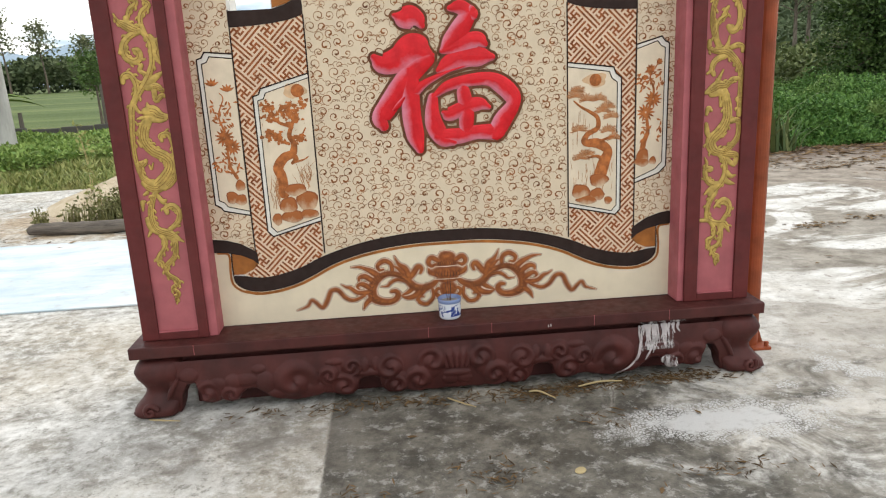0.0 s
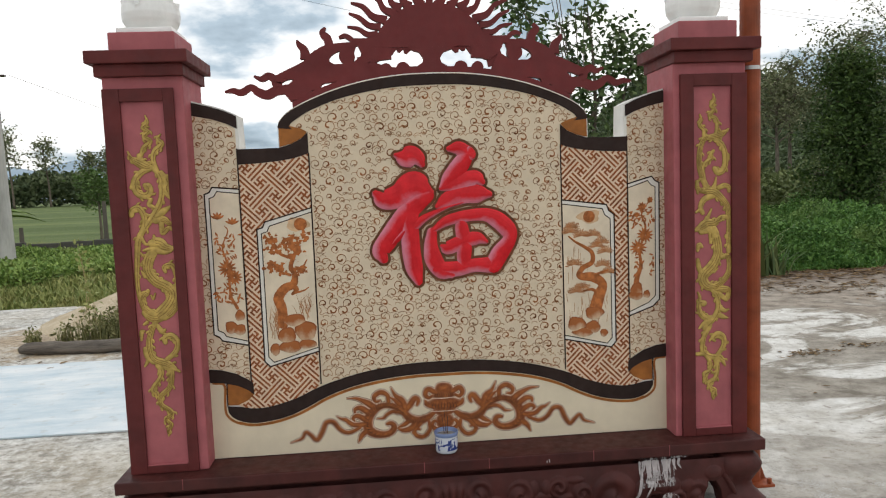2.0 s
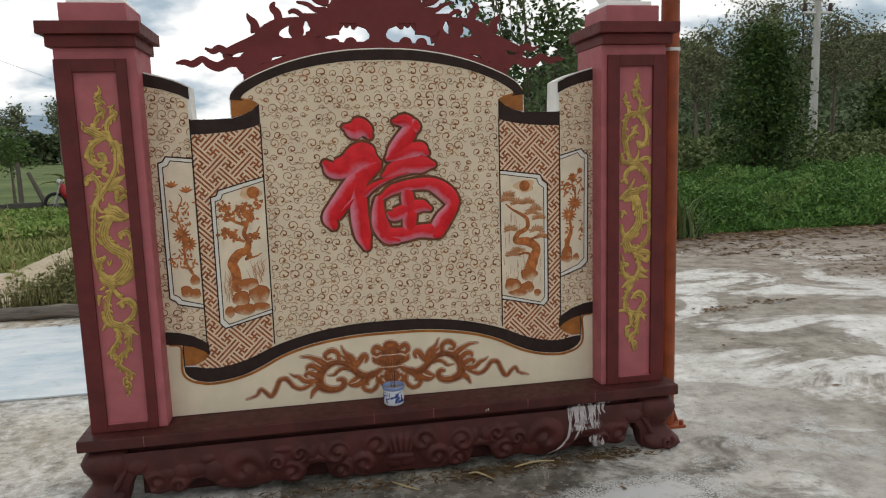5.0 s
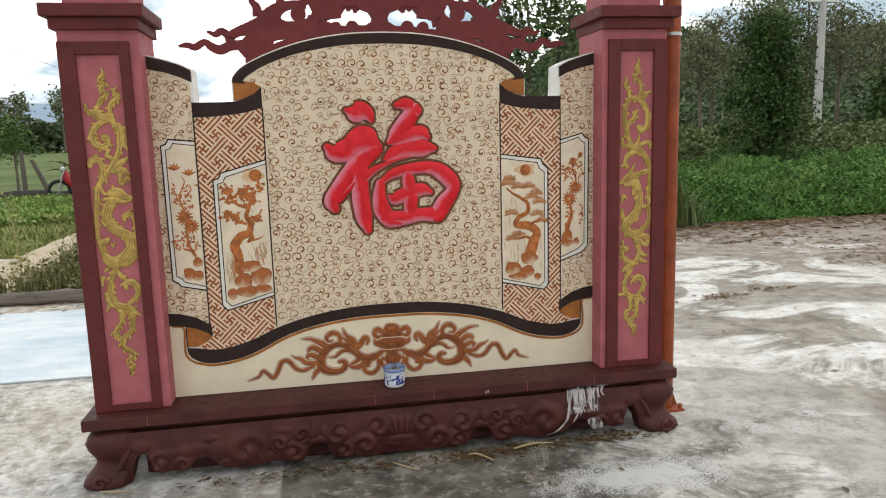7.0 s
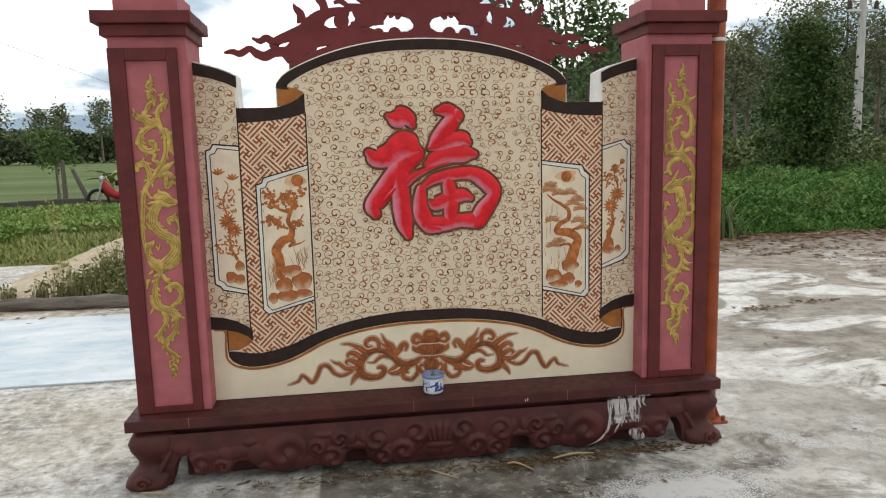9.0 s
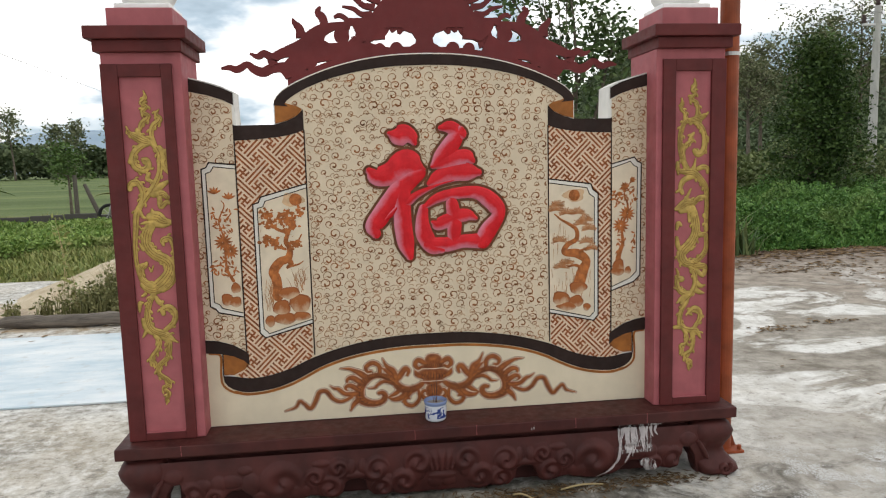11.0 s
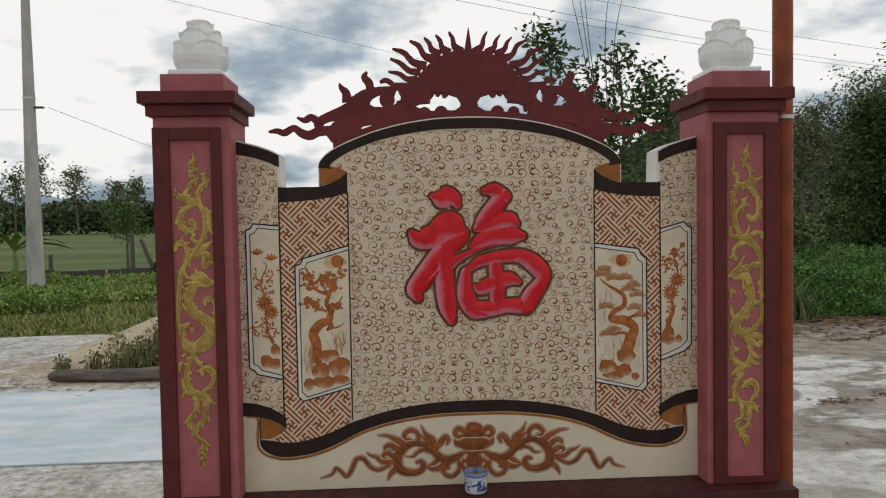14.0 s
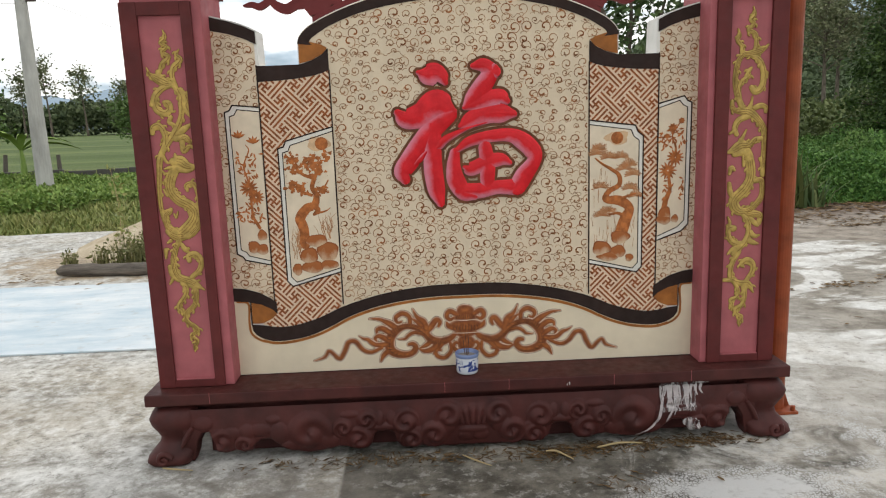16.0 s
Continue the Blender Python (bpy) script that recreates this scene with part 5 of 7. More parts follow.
flames = [
    ((900, 400, 60), (800, 400, 60), (740, 370, 22), (712, 352, 3)),
    ((780, 480, 50), (700, 515, 40), (600, 525, 45), (520, 545, 40), (430, 590, 50), (360, 640, 30)),
    ((1130, 520, 20), (1000, 520, 20), (900, 520, 20), (780, 500, 40), (760, 440, 40)),
    ((715, 392, 14), (705, 365, 13), (685, 345, 12), (660, 336, 11), (634, 346, 6)),
    ((700, 385, 16), (620, 395, 22), (560, 420, 36), (520, 470, 60), (470, 500, 45), (360, 530, 24), (310, 560, 24), (320, 590, 22)),
    ((585, 395, 22), (575, 350, 22), (550, 320, 16), (565, 292, 5)),
    ((460, 450, 26), (455, 405, 22), (430, 375, 14), (420, 352, 4)),
    ((690, 385, 30), (675, 430, 30)),
    ((520, 430, 18), (500, 415, 12)),
    ((310, 555, 22), (270, 530, 18), (235, 545, 14), (197, 530, 6)),
    ((380, 600, 26), (310, 605, 24), (260, 625, 24), (215, 610, 22), (180, 585, 16), (130, 610, 17), (90, 600, 14), (48, 605, 5)),
    ((400, 590, 10), (430, 600, 14), (450, 605, 10)),
    ((905, 400, 26), (900, 438, 6)), ((985, 400, 26), (975, 432, 8)), ((945, 400, 24), (938, 424, 7)),
    ((790, 420, 40), (770, 500, 44)),
    ((620, 520, 30), (560, 500, 40), (520, 500, 30)),
]
for i, q in enumerate(flames):
    slab_stroke(q, 0.0005 + 0.00031 * i)
bmesh.ops.triangulate(crest, faces=[f for f in crest.faces if len(f.verts) > 4])
part("crest", crest, CRESTRED, screen, "dark red cut-out crest of a rising sun and flames")

# ---- base: slab, carved apron, feet ----
boxes("base_slab", BASEMAROON, screen, [(-1.357, 1.357, -0.20, 0.30, 0.268, 0.318)], "maroon painted concrete base slab", 0.006)
for x in (-1.09, -0.115, 0.155, 0.60, 0.93):
    boxes("mortar_joint", PINK, screen, [(x - 0.0008, x + 0.0008, -0.2004, -0.199, 0.273, 0.3185)], "", 0.0)
boxes("slab_neck", BASEMAROON, screen, [(-1.27, 1.27, -0.125, 0.26, 0.215, 0.2685)], "", 0.003)
ZB = [(0.0, 0.012), (0.05, 0.016), (0.09, 0.011), (0.13, 0.015), (0.166, 0.009), (0.22, 0.020), (0.25, 0.014), (0.30, 0.017), (0.325, 0.045), (0.335, 0.095), (0.36, 0.106), (0.40, 0.104), (0.42, 0.09), (0.432, 0.045),
      (0.455, 0.020), (0.50, 0.022), (0.54, 0.035), (0.575, 0.038), (0.61, 0.026), (0.70, 0.016), (0.76, 0.025), (0.80, 0.045), (0.835, 0.075), (0.86, 0.092), (0.90, 0.090), (0.925, 0.070), (0.94, 0.040), (0.97, 0.035),
      (1.0, 0.050), (1.02, 0.040), (1.056, 0.033), (1.078, 0.050), (1.092, 0.11), (1.11, 0.138), (1.14, 0.134), (1.165, 0.09), (1.175, 0.04), (1.19, 0.0)]
ZX, ZZ = np.array([p[0] for p in ZB]), np.array([p[1] for p in ZB])
# carved volutes: middle, radius, hand, first angle
VOLUTES = [(1.062, 0.092, 0.060, 1, 1.2), (0.962, 0.076, 0.046, -1, 0.6), (0.690, 0.112, 0.100, 1, 2.0), (0.548, 0.130, 0.046, -1, 1.0), (0.485, 0.076, 0.058, -1, 2.4), (0.285, 0.148, 0.058, 1, 0.2),
           (0.262, 0.062, 0.052, -1, 1.9), (0.165, 0.080, 0.066, -1, 0.8), (0.105, 0.165, 0.064, -1, 1.6), (0.450, 0.165, 0.046, 1, 2.6)]
# plump lobes: middle, half width, half height, lift
LOBES = [(0.950, 0.135, 0.034, 0.034, 0.013), (0.900, 0.140, 0.050, 0.028, 0.010), (0.815, 0.120, 0.040, 0.050, 0.012), (0.610, 0.072, 0.045, 0.036, 0.012), (0.770, 0.060, 0.055, 0.028, 0.012), (0.110, 0.118, 0.034, 0.036, 0.012),
         (0.345, 0.165, 0.020, 0.034, 0.012), (0.395, 0.165, 0.020, 0.034, 0.012), (0.370, 0.130, 0.060, 0.018, 0.010), (0.240, 0.100, 0.026, 0.024, 0.010), (0.030, 0.070, 0.034, 0.026, 0.010), (1.015, 0.130, 0.040, 0.026, 0.010),
         (1.130, 0.180, 0.040, 0.030, 0.010), (0.520, 0.190, 0.040, 0.014, 0.008), (0.840, 0.185, 0.030, 0.018, 0.008), (0.0, 0.098, 0.060, 0.018, 0.012)]


def relief(x, z):
    """Depth of the carving at places of the apron, the same on both sides of the middle."""
    x = np.abs(np.asarray(x, float)); z = np.asarray(z, float)
    h = np.zeros(np.broadcast(x, z).shape)
    for cx_, cz_, a, b, lift in LOBES:
        d = ((x - cx_) / a) ** 2 + ((z - cz_) / b) ** 2
        h = np.maximum(h, lift * np.sqrt(np.clip(1 - d, 0, 1)))
    for cx_, cz_, rad, hand, a0 in VOLUTES:
        dx, dz = x - cx_, z - cz_
        d = np.hypot(dx, dz) / rad
        coil = 0.5 + 0.5 * np.cos(2 * math.pi * (1.12 * d ** 0.8) - hand * (np.arctan2(dz, dx) - a0))
        h = np.maximum(h, (0.004 + 0.019 * coil ** 0.8) * np.clip(1 - d ** 3, 0, 1) ** 0.5)
    fan = (z > 0.125) & (z < 0.215) & (x < 0.052)
    h = np.where(fan, np.maximum(h, 0.013 * np.abs(np.cos(x / (0.35 + 3.2 * np.clip(z - 0.1, 0, 1)) * 62)) ** 0.7 * np.clip((0.215 - z) / 0.03, 0, 1)), h)
    return h


def apron_y(x, z):
    """Front of the bulging apron at a place."""
    t = max(0.0, min(1.0, (z - 0.02) / 0.225))
    return -0.165 - 0.030 * math.sin(math.pi * (0.15 + 0.72 * t)) + 0.012 * (1 - t) - float(relief(x, z))


NX, NZ = 900, 44
gx_ = np.linspace(-1.215, 1.215, NX + 1)[:, None]
zb_ = np.interp(np.minimum(np.abs(gx_), 1.19), ZX, ZZ)
t_ = np.linspace(0, 1, NZ + 1)[None, :]
gz_ = zb_ + (0.240 - zb_) * t_
tt = np.clip((gz_ - 0.02) / 0.225, 0, 1)
lip = np.clip(1 - (gz_ - zb_) / 0.014, 0, 1) ** 2 * 0.016
gy_ = -0.165 - 0.030 * np.sin(math.pi * (0.15 + 0.72 * tt)) + 0.012 * (1 - tt) - relief(np.broadcast_to(gx_, gz_.shape), gz_) + lip
V = np.stack([np.broadcast_to(gx_, gz_.shape), gy_, gz_], 2).reshape(-1, 3).tolist()
back0 = len(V)
V += [(float(x), -0.10, float(z)) for x, z in zip(gx_[:, 0], zb_[:, 0])]
R_, F = NZ + 1, []
for i in range(NX):
    F += [(i * R_ + j, (i + 1) * R_ + j, (i + 1) * R_ + j + 1, i * R_ + j + 1) for j in range(NZ)]
    F.append((i * R_, back0 + i, back0 + i + 1, (i + 1) * R_))
mesh_ob("apron", V, F, BASEMAROON, screen, "maroon apron carved with volutes and leaves", smooth=True)
def spiral(cx, cz, r0, turns, a0, hand, w):
    return [(cx + r0 * (1 - 0.8 * t) * math.cos(a0 + hand * turns * 6.283 * t), cz + r0 * (1 - 0.8 * t) * math.sin(a0 + hand * turns * 6.283 * t), w * (1 - 0.25 * t)) for t in [i / 9 for i in range(10)]]


# plain ends and back of the base
# last box: core added so that the apron's openings look dark
boxes("base_side_and_core", BASEMAROON, screen, [(-1.245, -1.16, -0.12, 0.25, 0.10, 0.25), (1.16, 1.245, -0.12, 0.25, 0.10, 0.25), (-1.2, 1.2, 0.19, 0.26, 0.06, 0.25), (-1.14, 1.14, -0.07, 0.18, 0.0, 0.24)], "", 0.01)


def foot(s, f):
    """A bulging cabriole foot with a rolled toe; s: side, f: -1 front, 1 back."""
    bm = bmesh.new()
    cx, cy = s * 1.252, -0.105 if f < 0 else 0.195
    rings = []
    # height, shift outwards, half width, half depth
    for z, o, hx, hy in ((0.252, 0.0, 0.080, 0.075), (0.235, 0.004, 0.092, 0.088), (0.205, 0.010, 0.100, 0.096), (0.175, 0.006, 0.098, 0.092), (0.145, -0.004, 0.094, 0.084), (0.115, -0.010, 0.088, 0.074),
                         (0.09, -0.004, 0.088, 0.070), (0.066, 0.012, 0.092, 0.074), (0.045, 0.028, 0.096, 0.078), (0.022, 0.036, 0.094, 0.078), (0.006, 0.032, 0.086, 0.07), (0.0, 0.028, 0.074, 0.06)):
        ring = []
        for i in range(20):
            a = 2 * math.pi * i / 20
            c_, s_ = math.cos(a), math.sin(a)
            px = math.copysign(abs(c_) ** 0.6, c_) * hx
            py = math.copysign(abs(s_) ** 0.6, s_) * hy
            ring.append(bm.verts.new((cx + s * o + px, cy + f * o + py, z)))
        rings.append(ring)
    for a, b in zip(rings, rings[1:]):
        for i in range(20):
            bm.faces.new((a[i], a[(i + 1) % 20], b[(i + 1) % 20], b[i]))
    bm.faces.new(rings[0]); bm.faces.new(rings[-1])
    ft = part("foot", bm, BASEMAROON, screen, "bulging carved foot with rolled toe", smooth=True)
    if f < 0:
        t = Brush()
        t.stroke(spiral(s * 1.298, 0.038, 0.030, 1.2, 0.4, -s, 0.013), cy - 0.104, lift=0.016)
        t.stroke([(s * 1.18, 0.16, 0.012), (s * 1.205, 0.12, 0.014), (s * 1.22, 0.09, 0.012)], cy - 0.078, lift=0.02)
        t.done("toe_scroll", BASEMAROON, ft, smooth=True)


for s in (-1, 1):
    foot(s, -1); foot(s, 1)

# lime that ran down over the apron
drip = Brush()
rd = random.Random(17)
for i in range(26):
    x0 = rd.gauss(0.885, 0.045)
    z1 = rd.uniform(0.12, 0.21) if abs(x0 - 0.88) < 0.06 else rd.uniform(0.19, 0.235)
    w = rd.uniform(0.0015, 0.005)
    drip.stroke([(x0, 0.247, w * 1.3), (x0 + rd.uniform(-0.006, 0.006), (0.247 + z1) / 2, w), (x0 + rd.uniform(-0.01, 0.01), z1, w * 0.4)], -0.0045, flat=True, per=5, yfun=apron_y)
for q in ([(0.81, 0.20, 0.004), (0.80, 0.15, 0.006), (0.785, 0.10, 0.005), (0.745, 0.06, 0.004), (0.70, 0.035, 0.002)], [(0.855, 0.15, 0.004), (0.835, 0.12, 0.005), (0.825, 0.10, 0.002)]):
    drip.stroke(q, -0.012, flat=True, per=5, yfun=apron_y)
drip.pieces("lime_drip", DRIP, screen, "white lime run down the apron")
film = Brush()
for x0, w in ((0.835, 0.035), (0.89, 0.04), (0.93, 0.025)):
    film.stroke([(x0, 0.248, w), (x0, 0.20, w), (x0 + 0.005, 0.14, w * 0.8)], -0.0040, flat=True, per=6, yfun=apron_y, ends=False)
film.stroke(spiral(0.935, 0.075, 0.026, 0.9, 2.5, -1, 0.018), -0.018, lift=0.006, yfun=apron_y)
film.stroke([(0.80, 0.2585, 0.010), (0.9, 0.2585, 0.011), (1.02, 0.2585, 0.008)], -0.1695, flat=True, per=6, ends=False)
film.done("lime_film", FILM, screen, "thin chalky lime film")

# ---- things on and beside the screen ----
bowl = thing("incense_bowl", "small blue and white porcelain incense bowl on the base slab", "bowl", (-0.012, -0.095, 0.3205))
bm = bmesh.new()
lathe(bm, [(0.040, 0.0), (0.045, 0.004), (0.0475, 0.012), (0.049, 0.05), (0.049, 0.072), (0.051, 0.078), (0.0515, 0.088), (0.049, 0.091), (0.046, 0.088), (0.045, 0.070), (0.02, 0.069)], 36)
part("body", bm, PORCELAIN, bowl, smooth=True)
bm = bmesh.new(); lathe(bm, [(0.044, 0.066), (0.0445, 0.073), (0.03, 0.077), (0.01, 0.078)], 24)
part("ash", bm, ASH, bowl, "grey incense ash", smooth=True)
for dx, dy, lx, h in ((0.0, 0.0, -0.004, 0.105), (0.006, 0.004, 0.002, 0.12), (-0.007, 0.002, -0.008, 0.09), (0.003, -0.006, 0.006, 0.085)):
    bm = bmesh.new(); cyl(bm, (dx, dy, 0.07), (dx + lx, dy, 0.07 + h), 0.0016, 0.0012, 6)
    part("incense_stick", bm, STICK, bowl)

flag = thing("flag_pole", "orange red painted steel flag pole beside the screen", "pole", (1.44, 0.09, 0))
bm = bmesh.new(); cyl(bm, (0, 0, 0.012), (0, 0, 6.2), 0.046, 0.040, 24)
part("pole", bm, POLEPAINT, flag, smooth=False)
bm = bmesh.new(); box(bm, -0.08, 0.08, -0.08, 0.08, 0.0, 0.013, 0.002)
part("base_plate", bm, POLEPAINT, flag, "rusty square base plate")
for sx_ in (-1, 1):
    for sy in (-1, 1):
        bm = bmesh.new(); cyl(bm, (sx_ * 0.062, sy * 0.062, 0.012), (sx_ * 0.062, sy * 0.062, 0.036), 0.010, 0.010, 6)
        part("bolt", bm, POLEPAINT, flag)
    bm = bmesh.new()
    vs = [bm.verts.new(p) for p in ((sx_ * 0.044, -0.004, 0.012), (sx_ * 0.075, -0.004, 0.012), (sx_ * 0.044, -0.004, 0.10), (sx_ * 0.044, 0.004, 0.012), (sx_ * 0.075, 0.004, 0.012), (sx_ * 0.044, 0.004, 0.10))]
    for q in ((0, 1, 2), (3, 5, 4), (0, 3, 4, 1), (1, 4, 5, 2), (2, 5, 3, 0)):
        bm.faces.new([vs[i] for i in q])
    part("gusset", bm, POLEPAINT, flag)
bm = bmesh.new(); box(bm, -0.125, -0.03, -0.02, -0.014, 1.918, 1.934, 0.001); cyl(bm, (0, 0, 1.918), (0, 0, 1.934), 0.049, 0.049, 24)
part("bracket", bm, STEEL, flag, "bright steel strap tying the pole to the pillar")


def tube(bm, pts_, n=8):
    """A tapered tube through (x, y, z, r)."""
    c = curve(pts_, 5)
    rings = []
    for i, q in enumerate(c):
        d = Vector(c[min(i + 1, len(c) - 1)][:3]) - Vector(c[max(i - 1, 0)][:3])
        if d.length < 1e-6:
            continue
        m = d.to_track_quat("Z", "Y").to_matrix()
        rings.append([bm.verts.new(Vector(q[:3]) + m @ Vector((q[3] * math.cos(6.2832 * j / n), q[3] * math.sin(6.2832 * j / n), 0))) for j in range(n)])
    for a, b in zip(rings, rings[1:]):
        for j in range(n):
            bm.faces.new((a[j], a[(j + 1) % n], b[(j + 1) % n], b[j]))
    bm.faces.new(rings[0]); bm.faces.new(rings[-1])
    return c


# ---- yard clutter ----
lg = bmesh.new()
tube(lg, [(-3.72, 3.93, 0.035, 0.035), (-3.6, 3.92, 0.06, 0.056), (-3.2, 3.88, 0.062, 0.066), (-2.7, 3.84, 0.07, 0.062), (-2.2, 3.80, 0.06, 0.066), (-1.8, 3.78, 0.055, 0.05)], 14)
for v in lg.verts:
    v.co += Vector((0, 0.02 * noise.noise(v.co * 6), 0.022 * noise.noise(v.co * 5 + Vector((3, 1, 2))) + 0.010 * noise.noise(v.co * 17)))
tagged(part("log", lg, LOGWOOD, smooth=True), "grey weathered log lying on the yard", "log")

bm = bmesh.new()
bmesh.ops.create_grid(bm, x_segments=50, y_segments=50, size=1.9, matrix=Matrix.Translation((-2.55, 5.75, 0)))
for v in bm.verts:
    d = math.hypot((v.co.x + 2.55) / 1.75, (v.co.y - 5.75) / 1.45)
    v.co.z = max(-0.03, 0.60 * max(0, 1 - d) ** 0.9 + 0.06 * noise.noise(v.co * 1.7) * max(0, 1.1 - d) + 0.012 * noise.noise(v.co * 9) - (0.03 if d > 0.97 else 0))
tagged(part("sand_pile", bm, SAND, smooth=True), "low heap of pale river sand on the yard", "sand pile", kind="stuff")


def blades(name, places, heights, mat, seed, width=0.012, label="", category="", kind="stuff", lean=0.5):
    """Bent grass blades, two segments each."""
    r_ = np.random.RandomState(seed)
    p = np.asarray(places, float); n = len(p)
    h = np.asarray(heights) * (0.6 + 0.7 * r_.rand(n))
    a = r_.rand(n) * 6.283
    ln = lean * r_.rand(n) * h
    dx, dy = np.cos(a) * ln, np.sin(a) * ln
    w = width * (0.6 + 0.8 * r_.rand(n))
    wx, wy = -np.sin(a) * w, np.cos(a) * w
    v = np.zeros((n, 5, 3))
    v[:, 0] = p + np.stack([wx, wy, 0 * w], 1); v[:, 1] = p - np.stack([wx, wy, 0 * w], 1)
    mid_ = p + np.stack([dx * 0.35, dy * 0.35, h * 0.6], 1)
    v[:, 2] = mid_ - np.stack([wx, wy, 0 * w], 1) * 0.8; v[:, 3] = mid_ + np.stack([wx, wy, 0 * w], 1) * 0.8
    v[:, 4] = p + np.stack([dx, dy, h], 1)
    me = bpy.data.meshes.new(name)
    me.vertices.add(n * 5); me.vertices.foreach_set("co", v.ravel())
    i = np.arange(n)[:, None] * 5
    tri = np.concatenate([i + np.array(q) for q in ((0, 1, 2), (0, 2, 3), (3, 2, 4))], 1).ravel()
    me.loops.add(n * 9); me.loops.foreach_set("vertex_index", tri.astype(np.int32))
    me.polygons.add(n * 3); me.polygons.foreach_set("loop_start", np.arange(0, n * 9, 3, dtype=np.int32))
    me.update(calc_edges=True); me.materials.append(mat)
    ob = new(name, me)
    return tagged(ob, label, category, kind=kind) if label else ob


R = np.random.RandomState(21)
n = 4200
wx = -3.75 + 2.2 * R.rand(n); wy = 4.1 + 0.75 * R.rand(n) ** 1.3
dens = np.array([noise.noise((x * 2.3, y * 2.3, 5)) for x, y in zip(wx, wy)])
keep = dens > -0.12 - 0.25 * np.clip((wx + 3.2) / 0.8, -0.6, 1)
wx, wy, dens = wx[keep], wy[keep], dens[keep]
hh = 0.13 + 0.52 * np.clip(dens + 0.30, 0, 1) * np.clip((wx + 3.9) / 1.1, 0.15, 1)
blades("yard_weeds", np.stack([wx, wy, 0 * wx], 1), hh, DRYGRASS, 4, 0.006, "tuft of dry green weeds behind the log", "weeds")
lp = np.stack([wx, wy, hh * R.rand(len(wx)) * 1.1], 1)
tagged(leaves_mesh("weed_foliage", np.repeat(lp, 2, 0) + R.normal(scale=0.03, size=(len(lp) * 2, 3)), np.full(len(lp) * 2, 0.040), DRYGRASS, seed=8), "small leaves of the yard weeds", "weeds", kind="stuff")


def flat_litter(name, xs, ys, size, mat, seed, label, z=0.006, long=2.6):
    r_ = np.random.RandomState(seed)
    n_ = len(xs)
    a = r_.rand(n_) * 6.283
    L = size * (0.5 + r_.rand(n_)); w = L / long
    c_, s_ = np.cos(a), np.sin(a)
    v = np.zeros((n_, 6, 3))
    base = np.stack([xs, ys, np.full(n_, z)], 1)
    tilt = 0.35 * r_.rand(n_)
    for i, (u, q, hz) in enumerate(((-0.5, 0, 0.1), (-0.1, 0.5, 0.3), (0.5, 0, 0.25), (-0.1, -0.5, 0.3), (0.0, 0.0, 0.0), (0.25, 0.3, 0.35))):
        v[:, i] = base + np.stack([c_ * u * L - s_ * q * w, s_ * u * L + c_ * q * w, L * hz * tilt], 1)
    me = bpy.data.meshes.new(name)
    me.vertices.add(n_ * 6); me.vertices.foreach_set("co", v.ravel())
    i = np.arange(n_)[:, None] * 6
    tri = np.concatenate([i + np.array(q) for q in ((0, 4, 1), (1, 4, 5), (5, 4, 2), (2, 4, 3), (3, 4, 0))], 1).ravel()
    me.loops.add(n_ * 15); me.loops.foreach_set("vertex_index", tri.astype(np.int32))
    me.polygons.add(n_ * 5); me.polygons.foreach_set("loop_start", np.arange(0, n_ * 15, 3, dtype=np.int32))
    me.update(calc_edges=True); me.materials.append(mat)
    return tagged(new(name, me), label, "leaf litter", kind="stuff")


# brown leaves and twigs caught along the foot of the screen, in heaps
hx, hy = [], []
for cx, cy, sx_, sy, n_ in ((0.35, -0.24, 0.14, 0.03, 190), (0.60, -0.22, 0.12, 0.02, 110), (0.95, -0.20, 0.10, 0.02, 110), (-0.18, -0.24, 0.10, 0.02, 60), (-0.75, -0.24, 0.13, 0.02, 36), (-0.42, -0.22, 0.08, 0.02, 40),
                            (0.05, -0.86, 0.09, 0.06, 40), (0.55, -0.52, 0.10, 0.04, 18), (0.92, -0.93, 0.10, 0.03, 34), (-0.5, -0.95, 0.12, 0.03, 26), (1.12, -0.2, 0.07, 0.02, 40)):
    hx += list(R.normal(cx, sx_, n_)); hy += list(R.normal(cy, sy, n_))
hx, hy = np.repeat(hx, 2) + R.normal(0, 0.025, 2 * len(hx)), np.repeat(hy, 2) + R.normal(0, 0.022, 2 * len(hy))
flat_litter("leaf_litter", hx, hy, 0.034, HUSK, 31, "brown dry leaves and husks along the base", 0.004, 6.5)
n = 2600
flat_litter("yard_leaf_litter", 3.0 + 8.5 * R.rand(n), 7.05 - np.abs(R.normal(0, 0.75, n)), 0.10, DRYLEAF, 33, "reddish dead leaves along the yard's edge", 0.006)
# small drifts of dead leaves on the open concrete
dx_, dy_ = [], []
for cx, cy, sx_, sy, n_ in ((3.9, 5.4, 0.32, 0.10, 150), (4.4, 5.8, 0.22, 0.08, 90), (5.6, 5.3, 0.5, 0.14, 170), (6.3, 4.6, 0.6, 0.2, 150), (3.1, 2.3, 0.16, 0.05, 40), (3.7, 2.5, 0.12, 0.05, 26), (5.9, 3.4, 0.4, 0.25, 110), (6.4, 3.9, 0.5, 0.3, 140), (4.9, 5.0, 0.15, 0.06, 50)):
    dx_ += list(R.normal(cx, sx_, n_)); dy_ += list(R.normal(cy, sy, n_))
flat_litter("leaf_drifts", np.repeat(dx_, 2) + R.normal(0, 0.03, 2 * len(dx_)), np.repeat(dy_, 2) + R.normal(0, 0.02, 2 * len(dx_)), 0.05, DRYLEAF, 38, "drifts of dead brown leaves on the concrete", 0.006)
n = 130
